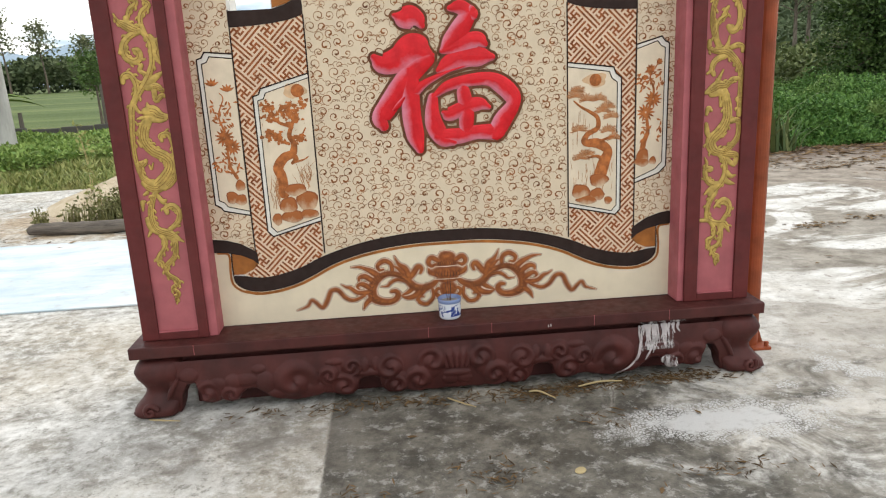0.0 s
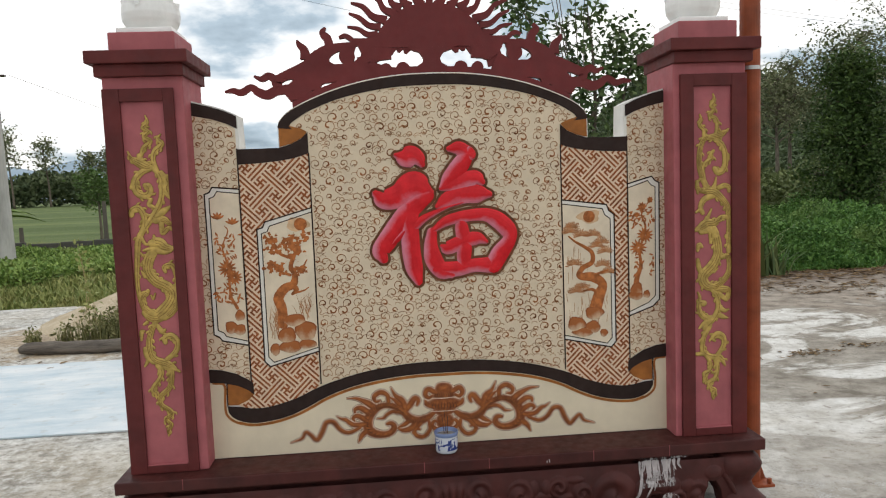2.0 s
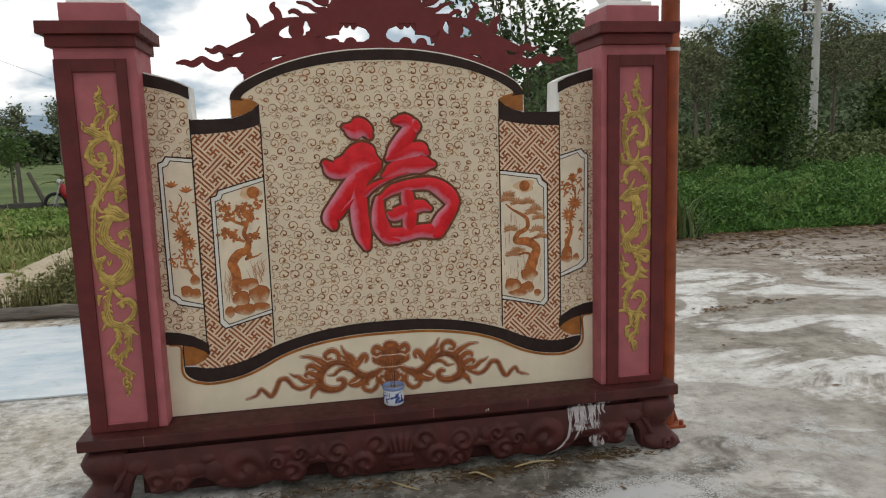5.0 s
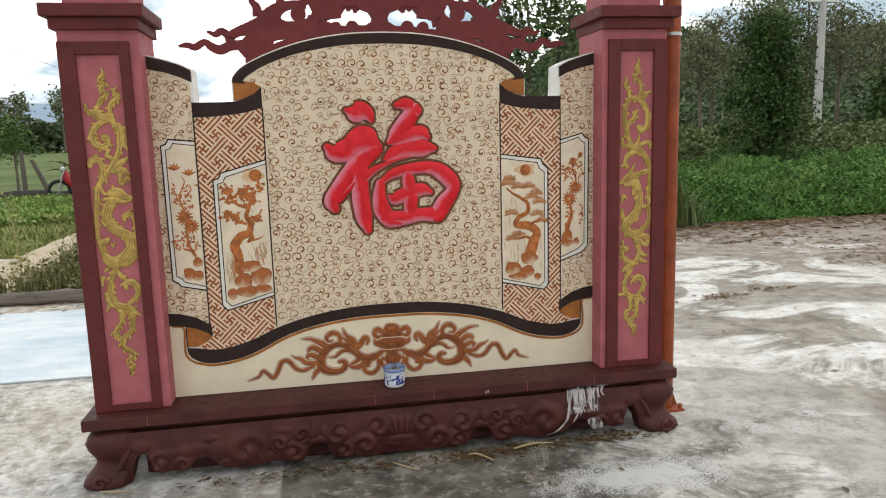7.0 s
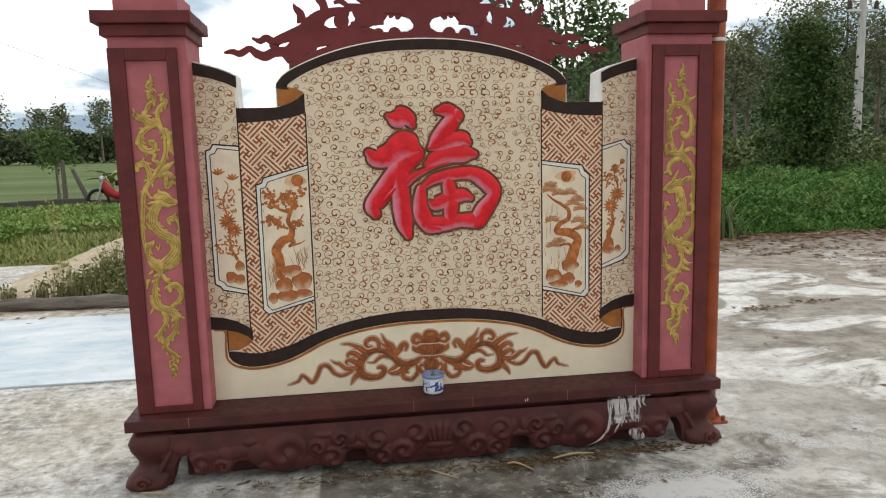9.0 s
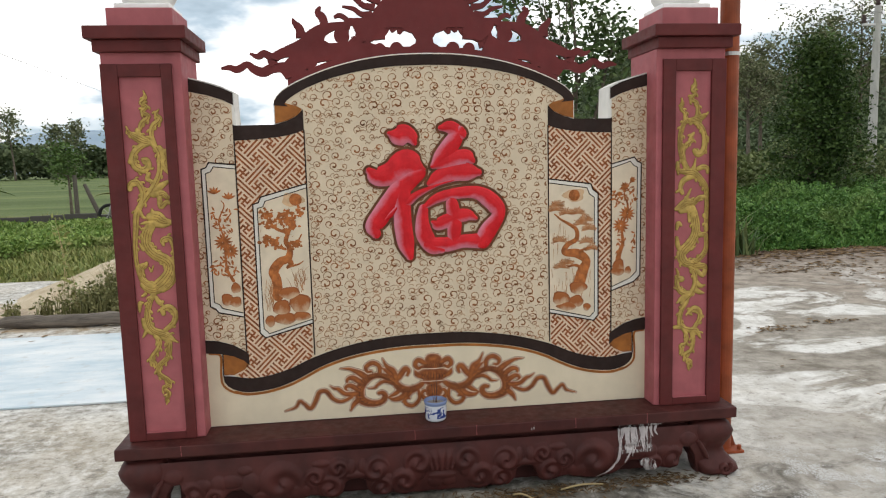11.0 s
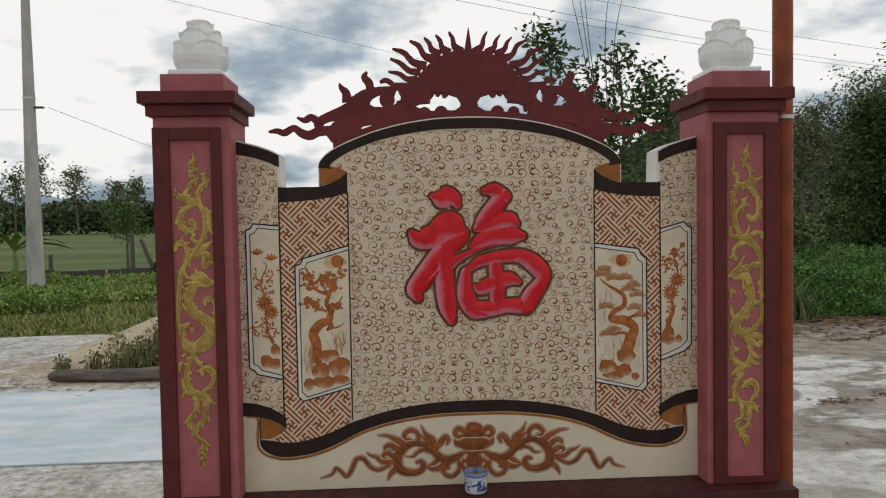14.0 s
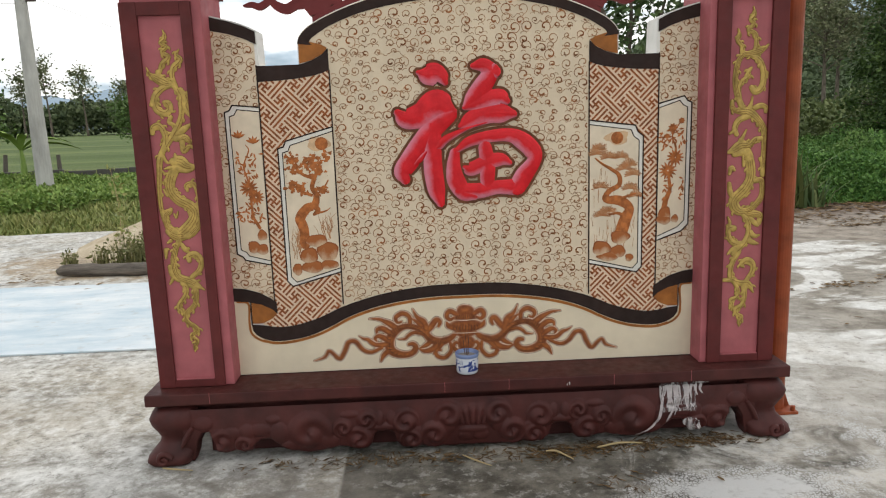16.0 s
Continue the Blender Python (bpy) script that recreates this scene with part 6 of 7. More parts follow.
flat_litter("scattered_leaves", R.uniform(-6, 8, n), R.uniform(-1.5, 6.5, n), 0.05, DRYLEAF, 35, "few dead leaves scattered on the concrete", 0.006)
n = 70
lx = R.uniform(-4.6, -2.0, n)
flat_litter("litter_by_log", lx, 3.72 + 0.18 * R.normal(size=n), 0.07, DRYLEAF, 36, "dead leaves beside the log", 0.016)
bm = bmesh.new()
lathe(bm, [(0.004, 0.002), (0.018, 0.0), (0.021, 0.003), (0.016, 0.008), (0.004, 0.010)], 10, (0.358, -0.871, 0.001))
for v in bm.verts:
    v.co.x += 0.25 * (v.co.y + 0.871)
tagged(part("fallen_leaf", bm, PALELEAF), "pale yellow round leaf on the concrete", "leaf")
for i, q in enumerate((((0.30, -0.25, 0.012, 0.004), (0.34, -0.27, 0.02, 0.005), (0.40, -0.33, 0.010, 0.002)), ((0.52, -0.235, 0.01, 0.004), (0.62, -0.22, 0.018, 0.005), (0.72, -0.215, 0.01, 0.003)), ((-0.05, -0.24, 0.008, 0.003), (0.0, -0.30, 0.012, 0.004), (0.06, -0.34, 0.006, 0.002)), ((-1.30, -0.23, 0.012, 0.003), (-1.24, -0.26, 0.02, 0.004), (-1.17, -0.25, 0.006, 0.002)))):
    bm = bmesh.new(); tube(bm, q, 6)
    tagged(part("twig", bm, PALELEAF, smooth=True), "pale dry husk lying by the base", "twig", group="twigs by the base")
# flecks of lime on the slab's front
for x, z, w_ in ((0.41, 0.287, 0.005), (0.40, 0.284, 0.004)):
    bm = bmesh.new(); lathe(bm, [(w_, 0), (w_ * 0.6, 0.002), (0.0008, 0.0026)], 7)
    bmesh.ops.transform(bm, matrix=Matrix.Translation((x, -0.2002, z)) @ Matrix.Rotation(radians(90), 4, "X") @ Matrix.Diagonal((0.6, 1.6, 1, 1)), verts=bm.verts)
    part("lime_fleck", bm, DRIP, screen)

# ---- grass and weeds ----
def hills(x, y, f, s):
    return np.array([noise.noise((a * f, b * f, s)) for a, b in zip(x, y)])


n = 42000
u = R.uniform(0.26, 0.80, n); gy = 6.95 + 15 * R.rand(n) ** 1.5
gx = -0.3 - (gy + 3.2) * u
hn = hills(gx, gy, 0.8, 2)
gh = (0.07 + 0.10 * np.clip(hn + 0.3, 0, 1)) * np.clip((gy - 6.7) / 1.2, 0.35, 1)
blades("grass", np.stack([gx, gy, np.full(n, -0.05)], 1), gh + 0.02, GRASS, 2, 0.014, "low green and straw coloured meadow grass", "grass", lean=0.9)
n = 12000
gx, gy = R.uniform(-16, 18, n), 7.0 + 14 * R.rand(n)
blades("meadow_grass", np.stack([gx, gy, np.full(n, -0.05)], 1), np.full(n, 0.12), GRASS, 3, 0.02, "sparse meadow grass round the yard", "grass", lean=0.9)
# leafy weeds, in drifts
n = 80000
u = R.uniform(0.24, 0.80, n); gy = 8.6 + 8.0 * R.rand(n)
gx = -0.3 - (gy + 3.2) * u
hn = hills(gx, gy, 0.55, 9)
k1 = (hn + np.clip((gy - 11.0) * 0.16, -0.55, 0.5)) > -0.05
gx, gy, hn = gx[k1], gy[k1], hn[k1]
gz = -0.05 + (0.10 + 0.30 * np.clip(hn + 0.45, 0, 1)) * R.rand(len(gx)) ** 0.6
tagged(leaves_mesh("leafy_weeds", np.stack([gx, gy, gz], 1), np.full(len(gx), 0.072) * (0.6 + 0.8 * R.rand(len(gx))), WEED, up=0.55, seed=5), "bright green leafy weeds in the meadow", "weeds", kind="stuff")
# tall single seed stalks by the sand
for x, y, h in ((-3.62, 5.2, 0.95), (-3.72, 5.5, 0.8), (-3.3, 4.6, 0.55)):
    bm = bmesh.new(); c_ = tube(bm, [(x, y, 0.0, 0.005), (x + 0.03, y, h * 0.5, 0.004), (x - 0.02, y, h, 0.002)], 5)
    st = tagged(part("tall_weed", bm, PALELEAF), "tall thin dry weed stalk", "weed", group="tall weeds by the sand")
    P = [(q[0] + R.normal(0, 0.03), q[1] + R.normal(0, 0.03), q[2]) for q in c_ for _ in range(5)]
    leaves_mesh("leaf_tuft", P, np.full(len(P), 0.06), GRASS, st, seed=int(h * 100))["kind"] = "stuff"

# shrubs along the right of the yard
n = 230000
gy = 6.85 + 9.0 * R.rand(n) ** 1.3
gx = -0.3 + (gy + 3.2) * R.uniform(0.36, 1.02, n)
hn = hills(gx, gy, 0.75, 4) + 0.5 * hills(gx, gy, 2.1, 6)
start = 6.85 + 0.5 * np.clip(hills(gx, 0 * gy, 1.3, 8) + 0.35, 0, 1)
top_ = (0.20 + 0.62 * np.clip(hn + 0.5, 0, 1.25) + 0.10 * hills(gx, gy, 6.0, 21)) * np.clip((gy - start + 0.25) / 0.8, 0.0, 1) + 0.015 * (gy - 7)
gz = -0.05 + top_ * R.rand(n) ** 0.45
tagged(leaves_mesh("green_shrubs", np.stack([gx, gy, gz], 1), np.full(n, 0.058) * (0.6 + 0.8 * R.rand(n)), SHRUB, up=0.6, long=2.1, seed=6), "dense bright green low shrubs at the yard's edge", "shrubs", kind="stuff")
n = 30000
gy = 15 + 9 * R.rand(n); gx = -0.3 + (gy + 3.2) * R.uniform(0.32, 1.05, n)
hn = hills(gx, gy, 0.35, 14)
gz = (0.8 + 1.1 * np.clip(hn + 0.45, 0, 1)) * R.rand(n) ** 0.5
tagged(leaves_mesh("tall_scrub", np.stack([gx, gy, gz], 1), np.full(n, 0.16), leafy("scrub_leaves", (0.075, 0.105, 0.034), (0.175, 0.205, 0.078)), up=0.5, seed=16), "olive green tall scrub behind the shrubs", "scrub", kind="stuff")
# strappy yellowing plants by the corner of the yard
n = 170
px_ = 4.85 + 0.55 * R.rand(n); py_ = 6.5 + 0.6 * R.rand(n)
blades("strap_leaf_plants", np.stack([px_, py_, np.full(n, -0.03)], 1), 0.25 + 0.6 * R.rand(n) * np.clip((5.6 - px_) / 0.6, 0.3, 1), leafy("strap_leaves", (0.04, 0.075, 0.022), (0.13, 0.15, 0.05)), 12, 0.022, "tangle of strap-leaved plants with yellow leaves", "plants", lean=1.0)


# ---- trees ----
def tree(name, label, x, y, h, r0, limbs, crown, leaf, mat, seed, spread=0.5, first=0.3, squash=1.0, droop=0.0, scatter=0.3, twigs=3, group=""):
    """A tree: trunk with forked limbs in one mesh, and a crown of many leaves round the twigs."""
    q = random.Random(seed)
    t_ = thing(name, label, "tree", (x, y, -0.05), group)
    bm = bmesh.new()
    tips = []
    lean = (q.uniform(-0.06, 0.06) * h, q.uniform(-0.06, 0.06) * h)
    trunk = [(lean[0] * s * s, lean[1] * s * s, h * 0.86 * s, r0 * (1 - 0.82 * s)) for s in (0, 0.25, 0.5, 0.75, 1)]
    tube(bm, trunk, 9)
    tips.append(trunk[-1][:3])
    for i in range(limbs):
        s = first + (0.97 - first) * (i + q.random() * 0.6) / limbs
        a = 2.4 * i + q.uniform(-0.4, 0.4)
        b = (lean[0] * s * s, lean[1] * s * s, h * 0.86 * s)
        L = h * spread * (1.05 - 0.6 * s) * q.uniform(0.7, 1.15)
        end = (b[0] + L * math.cos(a), b[1] + L * math.sin(a) , b[2] + L * q.uniform(0.25, 0.75) * squash)
        mid_ = ((b[0] + end[0]) / 2, (b[1] + end[1]) / 2, (b[2] + end[2]) / 2 + 0.06 * L)
        tube(bm, [(*b, r0 * 0.42 * (1 - 0.6 * s)), (*mid_, r0 * 0.25 * (1 - 0.5 * s)), (*end, r0 * 0.07)], 6)
        tips += [end, mid_]
        for j in range(twigs):
            c_ = q.uniform(0, 6.28); l2 = L * q.uniform(0.25, 0.5)
            e2 = (mid_[0] + l2 * math.cos(c_), mid_[1] + l2 * math.sin(c_), mid_[2] + l2 * q.uniform(0, 0.9))
            tube(bm, [(*mid_, r0 * 0.12), (*e2, r0 * 0.04)], 5)
            tips.append(e2)
    part("trunk", bm, BARK, t_, smooth=True)
    g = np.random.RandomState(seed)
    tips = np.array(tips)
    idx = g.randint(0, len(tips), crown)
    w = g.rand(len(tips)) * 0.9 + 0.4
    P = tips[idx] + g.normal(size=(crown, 3)) * (scatter * h * 0.22 * w[idx])[:, None]
    P[:, 2] = np.maximum(P[:, 2], 0.12)
    leaves_mesh("crown", P, np.full(crown, leaf), mat, t_, seed=seed, droop=droop)
    return t_


tree("broadleaf_tree", "dense dark green tree behind the shrubs", 10.35, 12.4, 4.5, 0.12, 34, 22000, 0.085, DARKLEAF, 41, 0.24, 0.08, 0.75, scatter=0.20)
tree("broadleaf_tree", "dark green tree at the scrub's edge", 20.5, 19.5, 3.6, 0.10, 18, 6000, 0.16, DARKLEAF, 42, 0.36, 0.12, 0.7, scatter=0.4)
tree("broadleaf_tree", "round dark green tree in the scrub", 10.0, 19.5, 3.0, 0.08, 14, 2600, 0.15, WEED, 43, 0.3, 0.35, 0.6, scatter=0.4)
for i, (x, y, h) in enumerate(((13.9, 21.5, 5.6), (15.0, 22.6, 6.3), (16.3, 22.0, 6.6), (17.6, 23.2, 7.6), (19.0, 22.5, 8.2), (20.8, 23.0, 7.0), (23.8, 24, 6.6))):
    tree("feathery_tree", "tall thin tree with sparse feathery grey-green leaves", x, y, h, 0.10, 18, 2600, 0.12, FEATHER, 60 + i, 0.30, 0.52, 1.2, droop=0.5, scatter=0.15, twigs=5, group="feathery trees behind the scrub")
tree("small_tree", "small field tree with a round leafy crown", -10.5, 24, 2.75, 0.06, 13, 1300, 0.13, FIELDLEAF, 71, 0.36, 0.48, 0.4, scatter=0.32)
tree("small_tree", "leafy young tree behind the meadow", -11.7, 16.2, 3.2, 0.07, 12, 1700, 0.15, FIELDLEAF, 72, 0.36, 0.4, 0.6, scatter=0.4)
tree("small_tree", "low bush in the field", -8.6, 27, 1.5, 0.06, 10, 1000, 0.13, FARLEAF, 73, 0.5, 0.2, 0.4, scatter=0.4)

# slender tree close behind the screen
young = thing("young_tree", "slender young tree with glossy broad leaves behind the screen", "tree", (1.35, 2.5, 0))
bm = bmesh.new()
tips = []
for q in ([(0, 0, 0, 0.03), (0.02, 0.02, 1.0, 0.026), (0.0, 0, 1.8, 0.02), (-0.2, 0.05, 2.4, 0.013), (-0.42, 0.1, 2.78, 0.008), (-0.52, 0.1, 2.95, 0.004)],
          [(0, 0, 1.3, 0.02), (0.12, 0.05, 1.9, 0.016), (0.10, 0, 2.4, 0.011), (0.06, 0, 2.80, 0.005)],
          [(0, 0, 1.2, 0.02), (0.25, 0, 1.75, 0.016), (0.38, 0, 2.25, 0.010), (0.50, 0, 2.50, 0.004)],
          [(0.02, 0.02, 1.0, 0.02), (0.3, -0.1, 1.45, 0.014), (0.5, -0.15, 1.95, 0.009), (0.52, -0.15, 2.35, 0.004)],
          [(0, 0, 1.6, 0.014), (-0.25, 0.1, 2.0, 0.010), (-0.42, 0.1, 2.25, 0.006)],
          [(0.0, 0.1, 1.5, 0.014), (0.05, 0.2, 2.2, 0.010), (-0.1, 0.2, 2.7, 0.005)],
          [(0.06, 0, 1.9, 0.014), (0.28, 0.1, 2.35, 0.008), (0.36, 0.1, 2.65, 0.004)]):
    c_ = tube(bm, q, 6)
    tips += [tuple(p[:3]) for p in c_ if p[2] > 1.45 for _ in range(3)] + [tuple(p[:3]) for p in c_[-8:] for _ in range(3)]
for x, dz in ((-0.17, 0.0), (-0.12, 0.1), (-0.14, 0.05), (-0.02, 0.02), (0.04, 0.05)):
    tube(bm, [(x * 0.6, 0, 2.2, 0.005), (x * 1.3, 0.02, 2.9, 0.0035), (x * 2.4 + 0.08, 0.03, 3.4 + dz, 0.0015)], 5)
part("trunk", bm, BARK, young, smooth=True)
g = np.random.RandomState(9)
T = np.array(tips)
T = T[(T[:, 2] > 1.7) | (g.rand(len(T)) < 0.35)]
idx = g.randint(0, len(T), 2900)
leaves_mesh("crown", T[idx] + g.normal(size=(2900, 3)) * 0.075, np.full(2900, 0.062), BROADLEAF, young, seed=9, droop=0.35, long=2.0)


def palm(x, y, h, seed, mat, name="banana_plant", label="young banana plant with drooping leaves", n_=9):
    t_ = thing(name, label, "plant", (x, y, -0.05))
    bm = bmesh.new(); tube(bm, [(0, 0, 0, 0.09), (0.02, 0, h * 0.3, 0.07), (0, 0, h * 0.5, 0.03)], 8)
    part("stem", bm, mat, t_, smooth=True)
    q = random.Random(seed)
    for i in range(n_):
        a = 6.283 * i / n_ + q.uniform(-0.3, 0.3); L = h * q.uniform(0.5, 0.75); el = q.uniform(0.5, 1.3)
        V_, F_ = [], []
        for j in range(9):
            s = j / 8
            rx = L * s * math.cos(el) + 0.25 * L * s * s; rz = h * 0.45 + L * s * math.sin(el) - 0.55 * L * s * s
            w = 0.10 * h * math.sin(math.pi * min(1, 0.08 + s * 0.92)) * 0.5
            for e_ in (-1, 0, 1):
                V_.append((rx * math.cos(a) - e_ * w * math.sin(a), rx * math.sin(a) + e_ * w * math.cos(a), rz + abs(e_) * w * 0.5))
        for j in range(8):
            for e_ in (0, 1):
                b_ = j * 3 + e_
                F_.append((b_, b_ + 1, b_ + 4, b_ + 3))
        mesh_ob("leaf", V_, F_, mat, t_, smooth=True)


palm(-10.15, 15.6, 2.1, 3, WEED)
palm(-7.1, 18.8, 1.5, 4, GRASS, "palm_sapling", "young palm sapling with yellowing fronds", 11)

# ---- poles, wires, fence, motorbike ----
def utility_pole(x, y, h, r0, r1, label, arm=False):
    t_ = thing("utility_pole", label, "utility pole", (x, y, -0.05))
    bm = bmesh.new(); cyl(bm, (0, 0, 0), (0, 0, h), r0, r1, 20)
    part("shaft", bm, POLECON, t_)
    if arm:
        bm = bmesh.new(); box(bm, -0.5, 0.5, -0.05, 0.05, h - 0.62, h - 0.54, 0.01)
        part("crossarm", bm, STEEL, t_)
        for dx in (-0.46, 0.46):
            bm = bmesh.new(); lathe(bm, [(0.04, 0), (0.09, 0.05), (0.05, 0.10), (0.09, 0.15), (0.05, 0.2), (0.07, 0.24), (0.03, 0.28)], 10, (dx, 0, h - 0.55))
            part("insulator", bm, INSUL, t_, smooth=True)
            bm = bmesh.new(); cyl(bm, (dx * 0.8, 0, h - 0.55), (0, 0, h + 0.02), 0.02, 0.02, 6)
            part("brace", bm, STEEL, t_)
        bm = bmesh.new(); lathe(bm, [(0.04, 0), (0.09, 0.05), (0.05, 0.10), (0.09, 0.15), (0.05, 0.2), (0.03, 0.3)], 10, (0, 0, h))
        part("insulator", bm, INSUL, t_, smooth=True)
    else:
        for z in (4.5, 7.5):
            bm = bmesh.new(); cyl(bm, (0, 0, z), (0, 0, z + 0.06), r0 - (r0 - r1) * z / h + 0.012, None, 20)
            part("band", bm, STEEL, t_)
        bm = bmesh.new(); box(bm, 0.10, 0.32, -0.05, 0.05, 4.30, 4.34, 0.004)
        part("bracket", bm, INSUL, t_)
    return t_


utility_pole(-8.84, 14.0, 8.6, 0.192, 0.065, "grey concrete utility pole in the meadow")
utility_pole(16.05, 18.0, 6.0, 0.15, 0.10, "pale concrete utility pole with crossarm and insulators", True)


def wire(p, q, sag, label="thin black overhead wire"):
    cu = bpy.data.curves.new("overhead_wire", "CURVE")
    cu.dimensions, cu.bevel_depth, cu.bevel_resolution = "3D", 0.0045, 1
    sp_ = cu.splines.new("POLY"); sp_.points.add(24)
    for i in range(25):
        t = i / 24
        v = Vector(p).lerp(Vector(q), t)
        sp_.points[i].co = (v.x, v.y, v.z - sag * 4 * t * (1 - t), 1)
    cu.materials.append(WIREBLK)
    tagged(new("overhead_wire", cu), label, "cable", group="overhead wires")


wire((-8.68, 14.1, 7.5), (26, 43, 6.9), 0.35)
wire((-8.45, 14.05, 4.28), (-6.8, 60, 2.6), 0.1)
wire((-8.73, 14.0, 7.45), (-40, 6, 7.6), 0.4)
wire((-8.75, 13.9, 4.2), (-40, 9, 5.0), 0.3)
for dx, dz in ((-0.46, -0.3), (0.46, -0.3), (0.0, 0.25)):
    wire((16.05 + dx, 18, 6.0 + dz), (-7 + dx, 10.0, 7.6 + dz), 0.35)

fence = thing("field_fence", "low dark block kerb with grey wooden posts by the field", "fence", (0, 18.3, -0.05))
for i in range(14):
    bm = bmesh.new(); box(bm, -15.0 + i * 0.92, -15.0 + i * 0.92 + 0.86, -0.06, 0.06, 0, 0.30 + 0.03 * math.sin(i * 2.1), 0.02)
    part("block", bm, BLOCKWALL, fence)
for x, h, l in ((-13.6, 0.7, 0), (-12.2, 0.8, 0.1), (-10.6, 0.75, 0), (-8.25, 1.42, 0.0), (-7.55, 1.15, -0.45), (-6.6, 0.9, 0.1), (-5.4, 1.0, 0.0)):
    bm = bmesh.new(); tube(bm, [(x, 0.1, 0, 0.07), (x + l * 0.5, 0.1, h * 0.5, 0.065), (x + l, 0.1, h, 0.055)], 8)
    part("post", bm, FENCEWOOD, fence)

bike = thing("motorbike", "red parked motorbike beside the field", "motorbike", (-6.45, 17.4, -0.03))
for x in (-0.6, 0.6):
    bm = bmesh.new()
    rings = []
    for i in range(24):
        a = 6.2832 * i / 24
        rings.append([bm.verts.new((x + (0.26 + 0.045 * math.cos(b)) * math.cos(a), 0.04 * math.sin(b), 0.305 + (0.26 + 0.045 * math.cos(b)) * math.sin(a))) for b in [6.2832 * j / 8 for j in range(8)]])
    for i in range(24):
        for j in range(8):
            bm.faces.new((rings[i][j], rings[(i + 1) % 24][j], rings[(i + 1) % 24][(j + 1) % 8], rings[i][(j + 1) % 8]))
    wh = part("wheel", bm, RUBBER, bike, "black tyre", smooth=True)
    bm = bmesh.new()
    for i in range(8):
        a = 6.2832 * i / 8
        cyl(bm, (x, 0, 0.305), (x + 0.25 * math.cos(a), 0, 0.305 + 0.25 * math.sin(a)), 0.008, None, 5)
    part("spokes", bm, STEEL, wh)["kind"] = "stuff"
bm = bmesh.new(); tube(bm, [(-0.42, 0, 0.82, 0.06), (-0.36, 0, 0.62, 0.12), (-0.15, 0, 0.42, 0.12), (0.15, 0, 0.45, 0.13), (0.45, 0, 0.66, 0.12), (0.72, 0, 0.78, 0.05)], 12)
part("body", bm, REDPLASTIC, bike, "red fairing", smooth=True)
bm = bmesh.new(); tube(bm, [(-0.12, 0, 0.74, 0.07), (0.2, 0, 0.78, 0.10), (0.55, 0, 0.82, 0.08), (0.7, 0, 0.84, 0.04)], 12)
part("seat", bm, RUBBER, bike, "black seat", smooth=True)
bm = bmesh.new(); cyl(bm, (-0.6, 0.07, 0.305), (-0.40, 0.07, 0.90), 0.022); cyl(bm, (-0.6, -0.07, 0.305), (-0.40, -0.07, 0.90), 0.022)
part("fork", bm, STEEL, bike)
bm = bmesh.new(); tube(bm, [(-0.30, -0.33, 1.0, 0.015), (-0.38, -0.15, 0.98, 0.015), (-0.40, 0, 0.95, 0.015), (-0.38, 0.15, 0.98, 0.015), (-0.30, 0.33, 1.0, 0.015)], 8)
part("handlebar", bm, RUBBER, bike, smooth=True)
bm = bmesh.new(); lathe(bm, [(0.02, -0.06), (0.08, -0.03), (0.09, 0.03), (0.06, 0.06)], 14)
bmesh.ops.transform(bm, matrix=Matrix.Translation((-0.47, 0, 0.86)) @ Matrix.Rotation(radians(90), 4, "Y"), verts=bm.verts)
part("headlight", bm, STEEL, bike, smooth=True)

# ---- distance ----
def wood(name, label, x0, x1, y0, y1, h, n_, leaf, mat, seed, low=0.0):
    g_ = np.random.RandomState(seed)
    x, y = g_.uniform(x0, x1, n_), g_.uniform(y0, y1, n_)
    hn_ = hills(x, y, 0.5 / h, seed) + 0.6 * hills(x, y, 1.4 / h, seed + 3)
    t_ = h * (0.62 + 0.5 * np.clip(hn_ + 0.2, -0.5, 1))
    z = low + (t_ - low) * g_.rand(n_) ** 0.55
    tagged(leaves_mesh(name, np.stack([x, y, z], 1), np.full(n_, leaf), mat, up=0.2, long=1.4, seed=seed), label, "wood", kind="stuff")


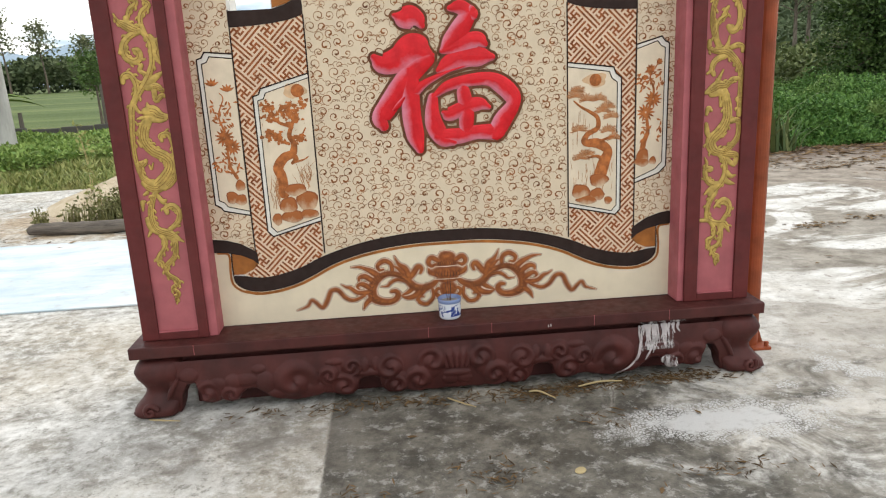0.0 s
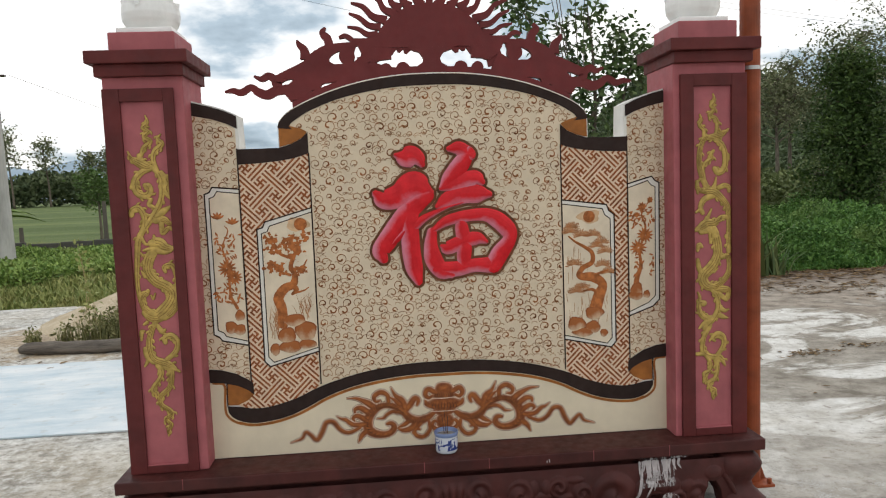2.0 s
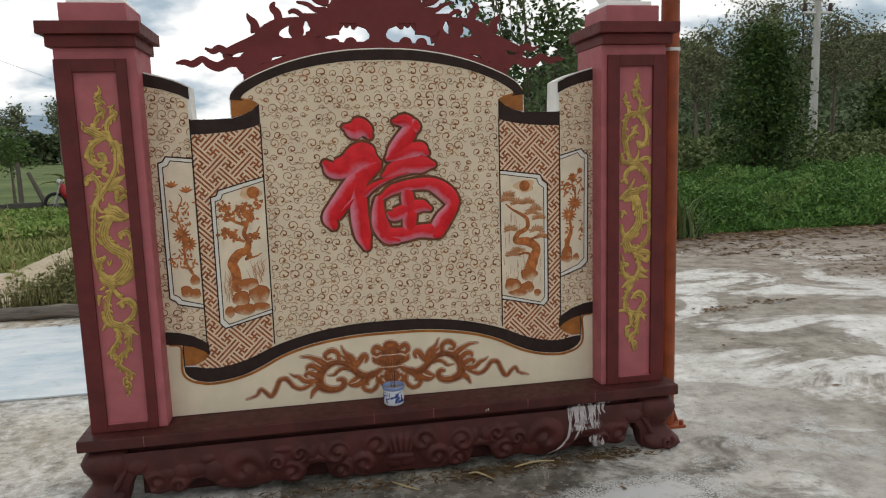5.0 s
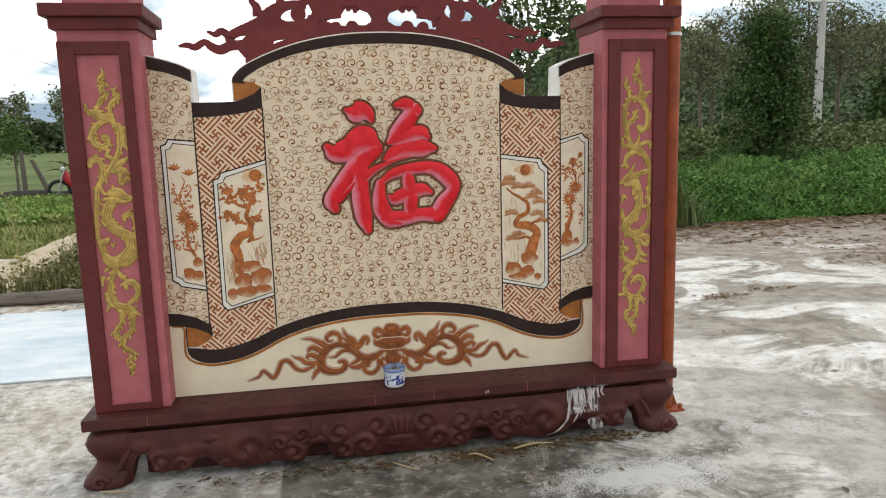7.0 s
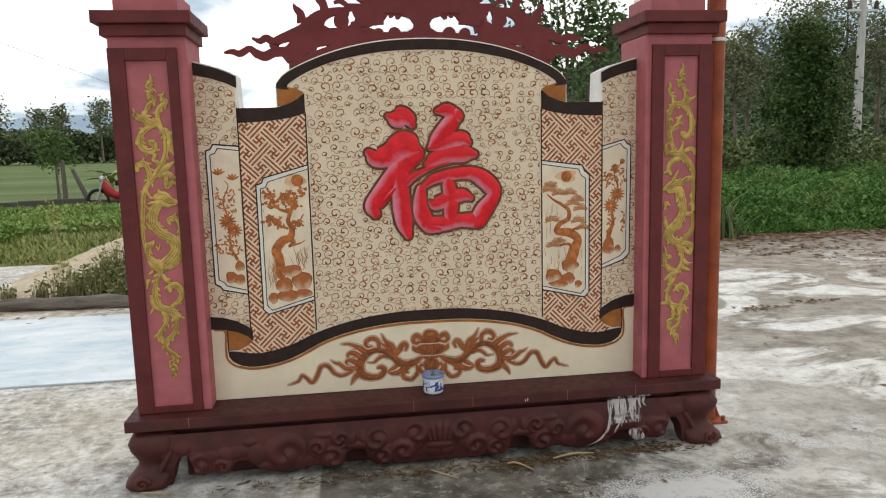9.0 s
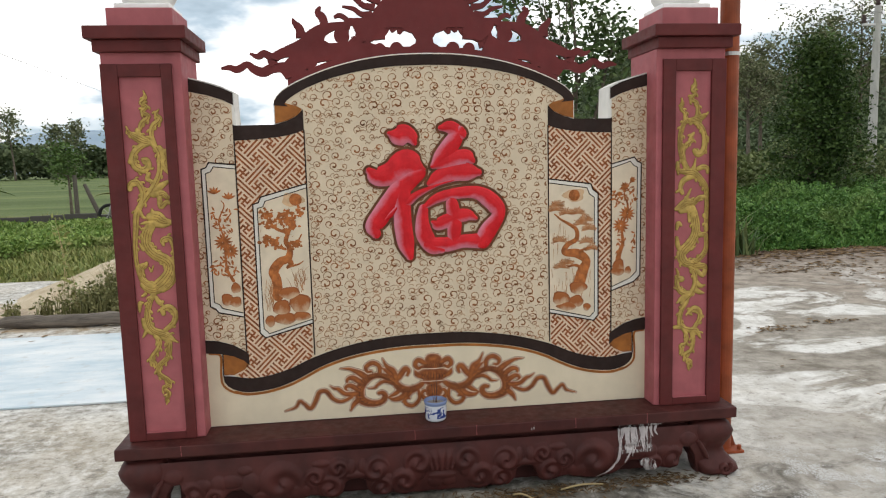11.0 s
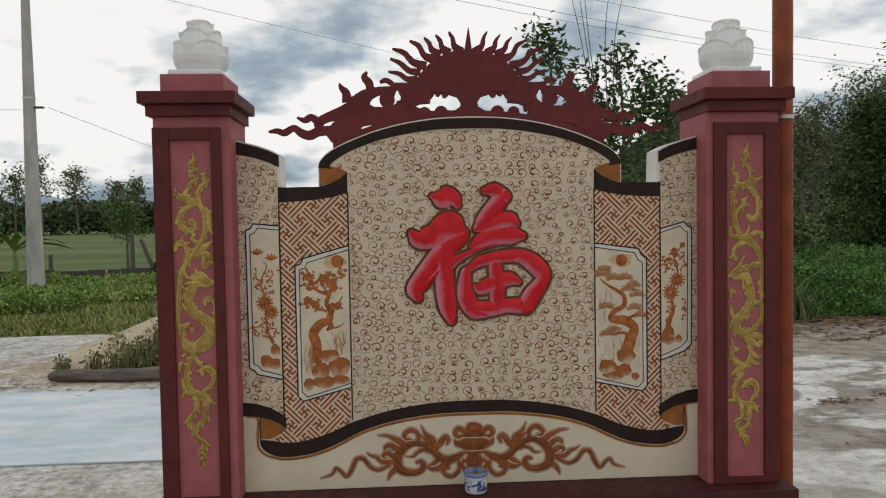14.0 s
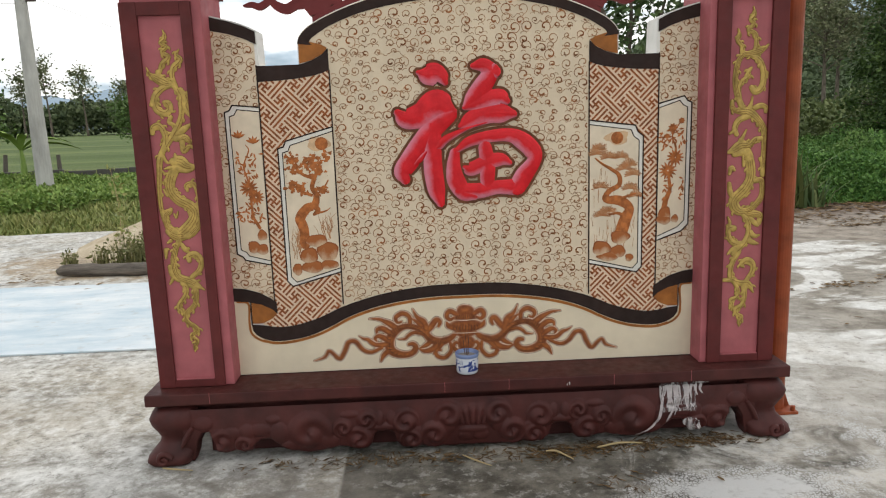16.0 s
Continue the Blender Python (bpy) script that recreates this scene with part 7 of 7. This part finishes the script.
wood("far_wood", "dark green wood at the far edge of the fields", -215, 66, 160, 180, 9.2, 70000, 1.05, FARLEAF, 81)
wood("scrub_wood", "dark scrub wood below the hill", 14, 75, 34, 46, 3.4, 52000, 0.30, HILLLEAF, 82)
for i, (x, y, h) in enumerate(((-76, 152, 18.0), (-70, 155, 15.8), (-62, 156, 12.6), (-58.5, 156, 13.4), (-50, 156, 14.4), (-82.5, 154, 15.4))):
    tree("distant_tree", "thin distant tree standing over the wood", x, y, h, 0.26, 9, 800, 0.62, FEATHER, 90 + i, 0.22, 0.5, 1.0, scatter=0.25, group="distant thin trees")

bm = bmesh.new()
NXm = 160
prev = None
for i in range(NXm + 1):
    x = -900 + 1500 * i / NXm
    h = 30 + 16 * noise.noise((x * 0.008, 1, 2)) + 5 * noise.noise((x * 0.03, 4, 2)) + (10 if -330 < x < -180 else 0) * math.sin(math.pi * (x + 330) / 150 if -330 < x < -180 else 0)
    row_ = [bm.verts.new((x, 600 + d, max(-1, h * f_))) for d, f_ in ((0, -0.03), (40, 0.55), (80, 0.9), (110, 1.0))]
    if prev:
        for j in range(3):
            bm.faces.new((prev[j], row_[j], row_[j + 1], prev[j + 1]))
    prev = row_
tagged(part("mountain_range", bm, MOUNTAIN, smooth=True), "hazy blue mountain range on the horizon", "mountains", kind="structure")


def hill_h(x, y):
    d = (y - 90) / 75
    prof = 26 * math.exp(-((x - 74) / 26) ** 2) + 25 * math.exp(-((x - 150) / 46) ** 2) + 3 * noise.noise((x * 0.05, y * 0.05, 3))
    prof *= 1.0 if x > 20 else max(0, (x + 10) / 30)
    return max(-0.3, prof * max(0, min(1, d)) ** 0.8 - 0.2)


bm = bmesh.new()
bmesh.ops.create_grid(bm, x_segments=80, y_segments=40, size=1, matrix=Matrix.Translation((120, 140, 0)) @ Matrix.Diagonal((140, 52, 1, 1)))
for v in bm.verts:
    v.co.z = hill_h(v.co.x, v.co.y)
tagged(part("wooded_hill", bm, HILLSOIL, smooth=True), "green wooded hill behind the scrub", "hill", kind="structure")
n = 70000
hx_, hy_ = R.uniform(25, 220, n), R.uniform(92, 172, n)
hz_ = np.array([hill_h(a, b) for a, b in zip(hx_, hy_)])
tagged(leaves_mesh("hill_wood", np.stack([hx_, hy_, hz_ + 1.2 * R.rand(n)], 1), np.full(n, 0.95), HILLLEAF, up=0.5, long=1.2, seed=51), "tree crowns covering the hill", "wood", kind="stuff")
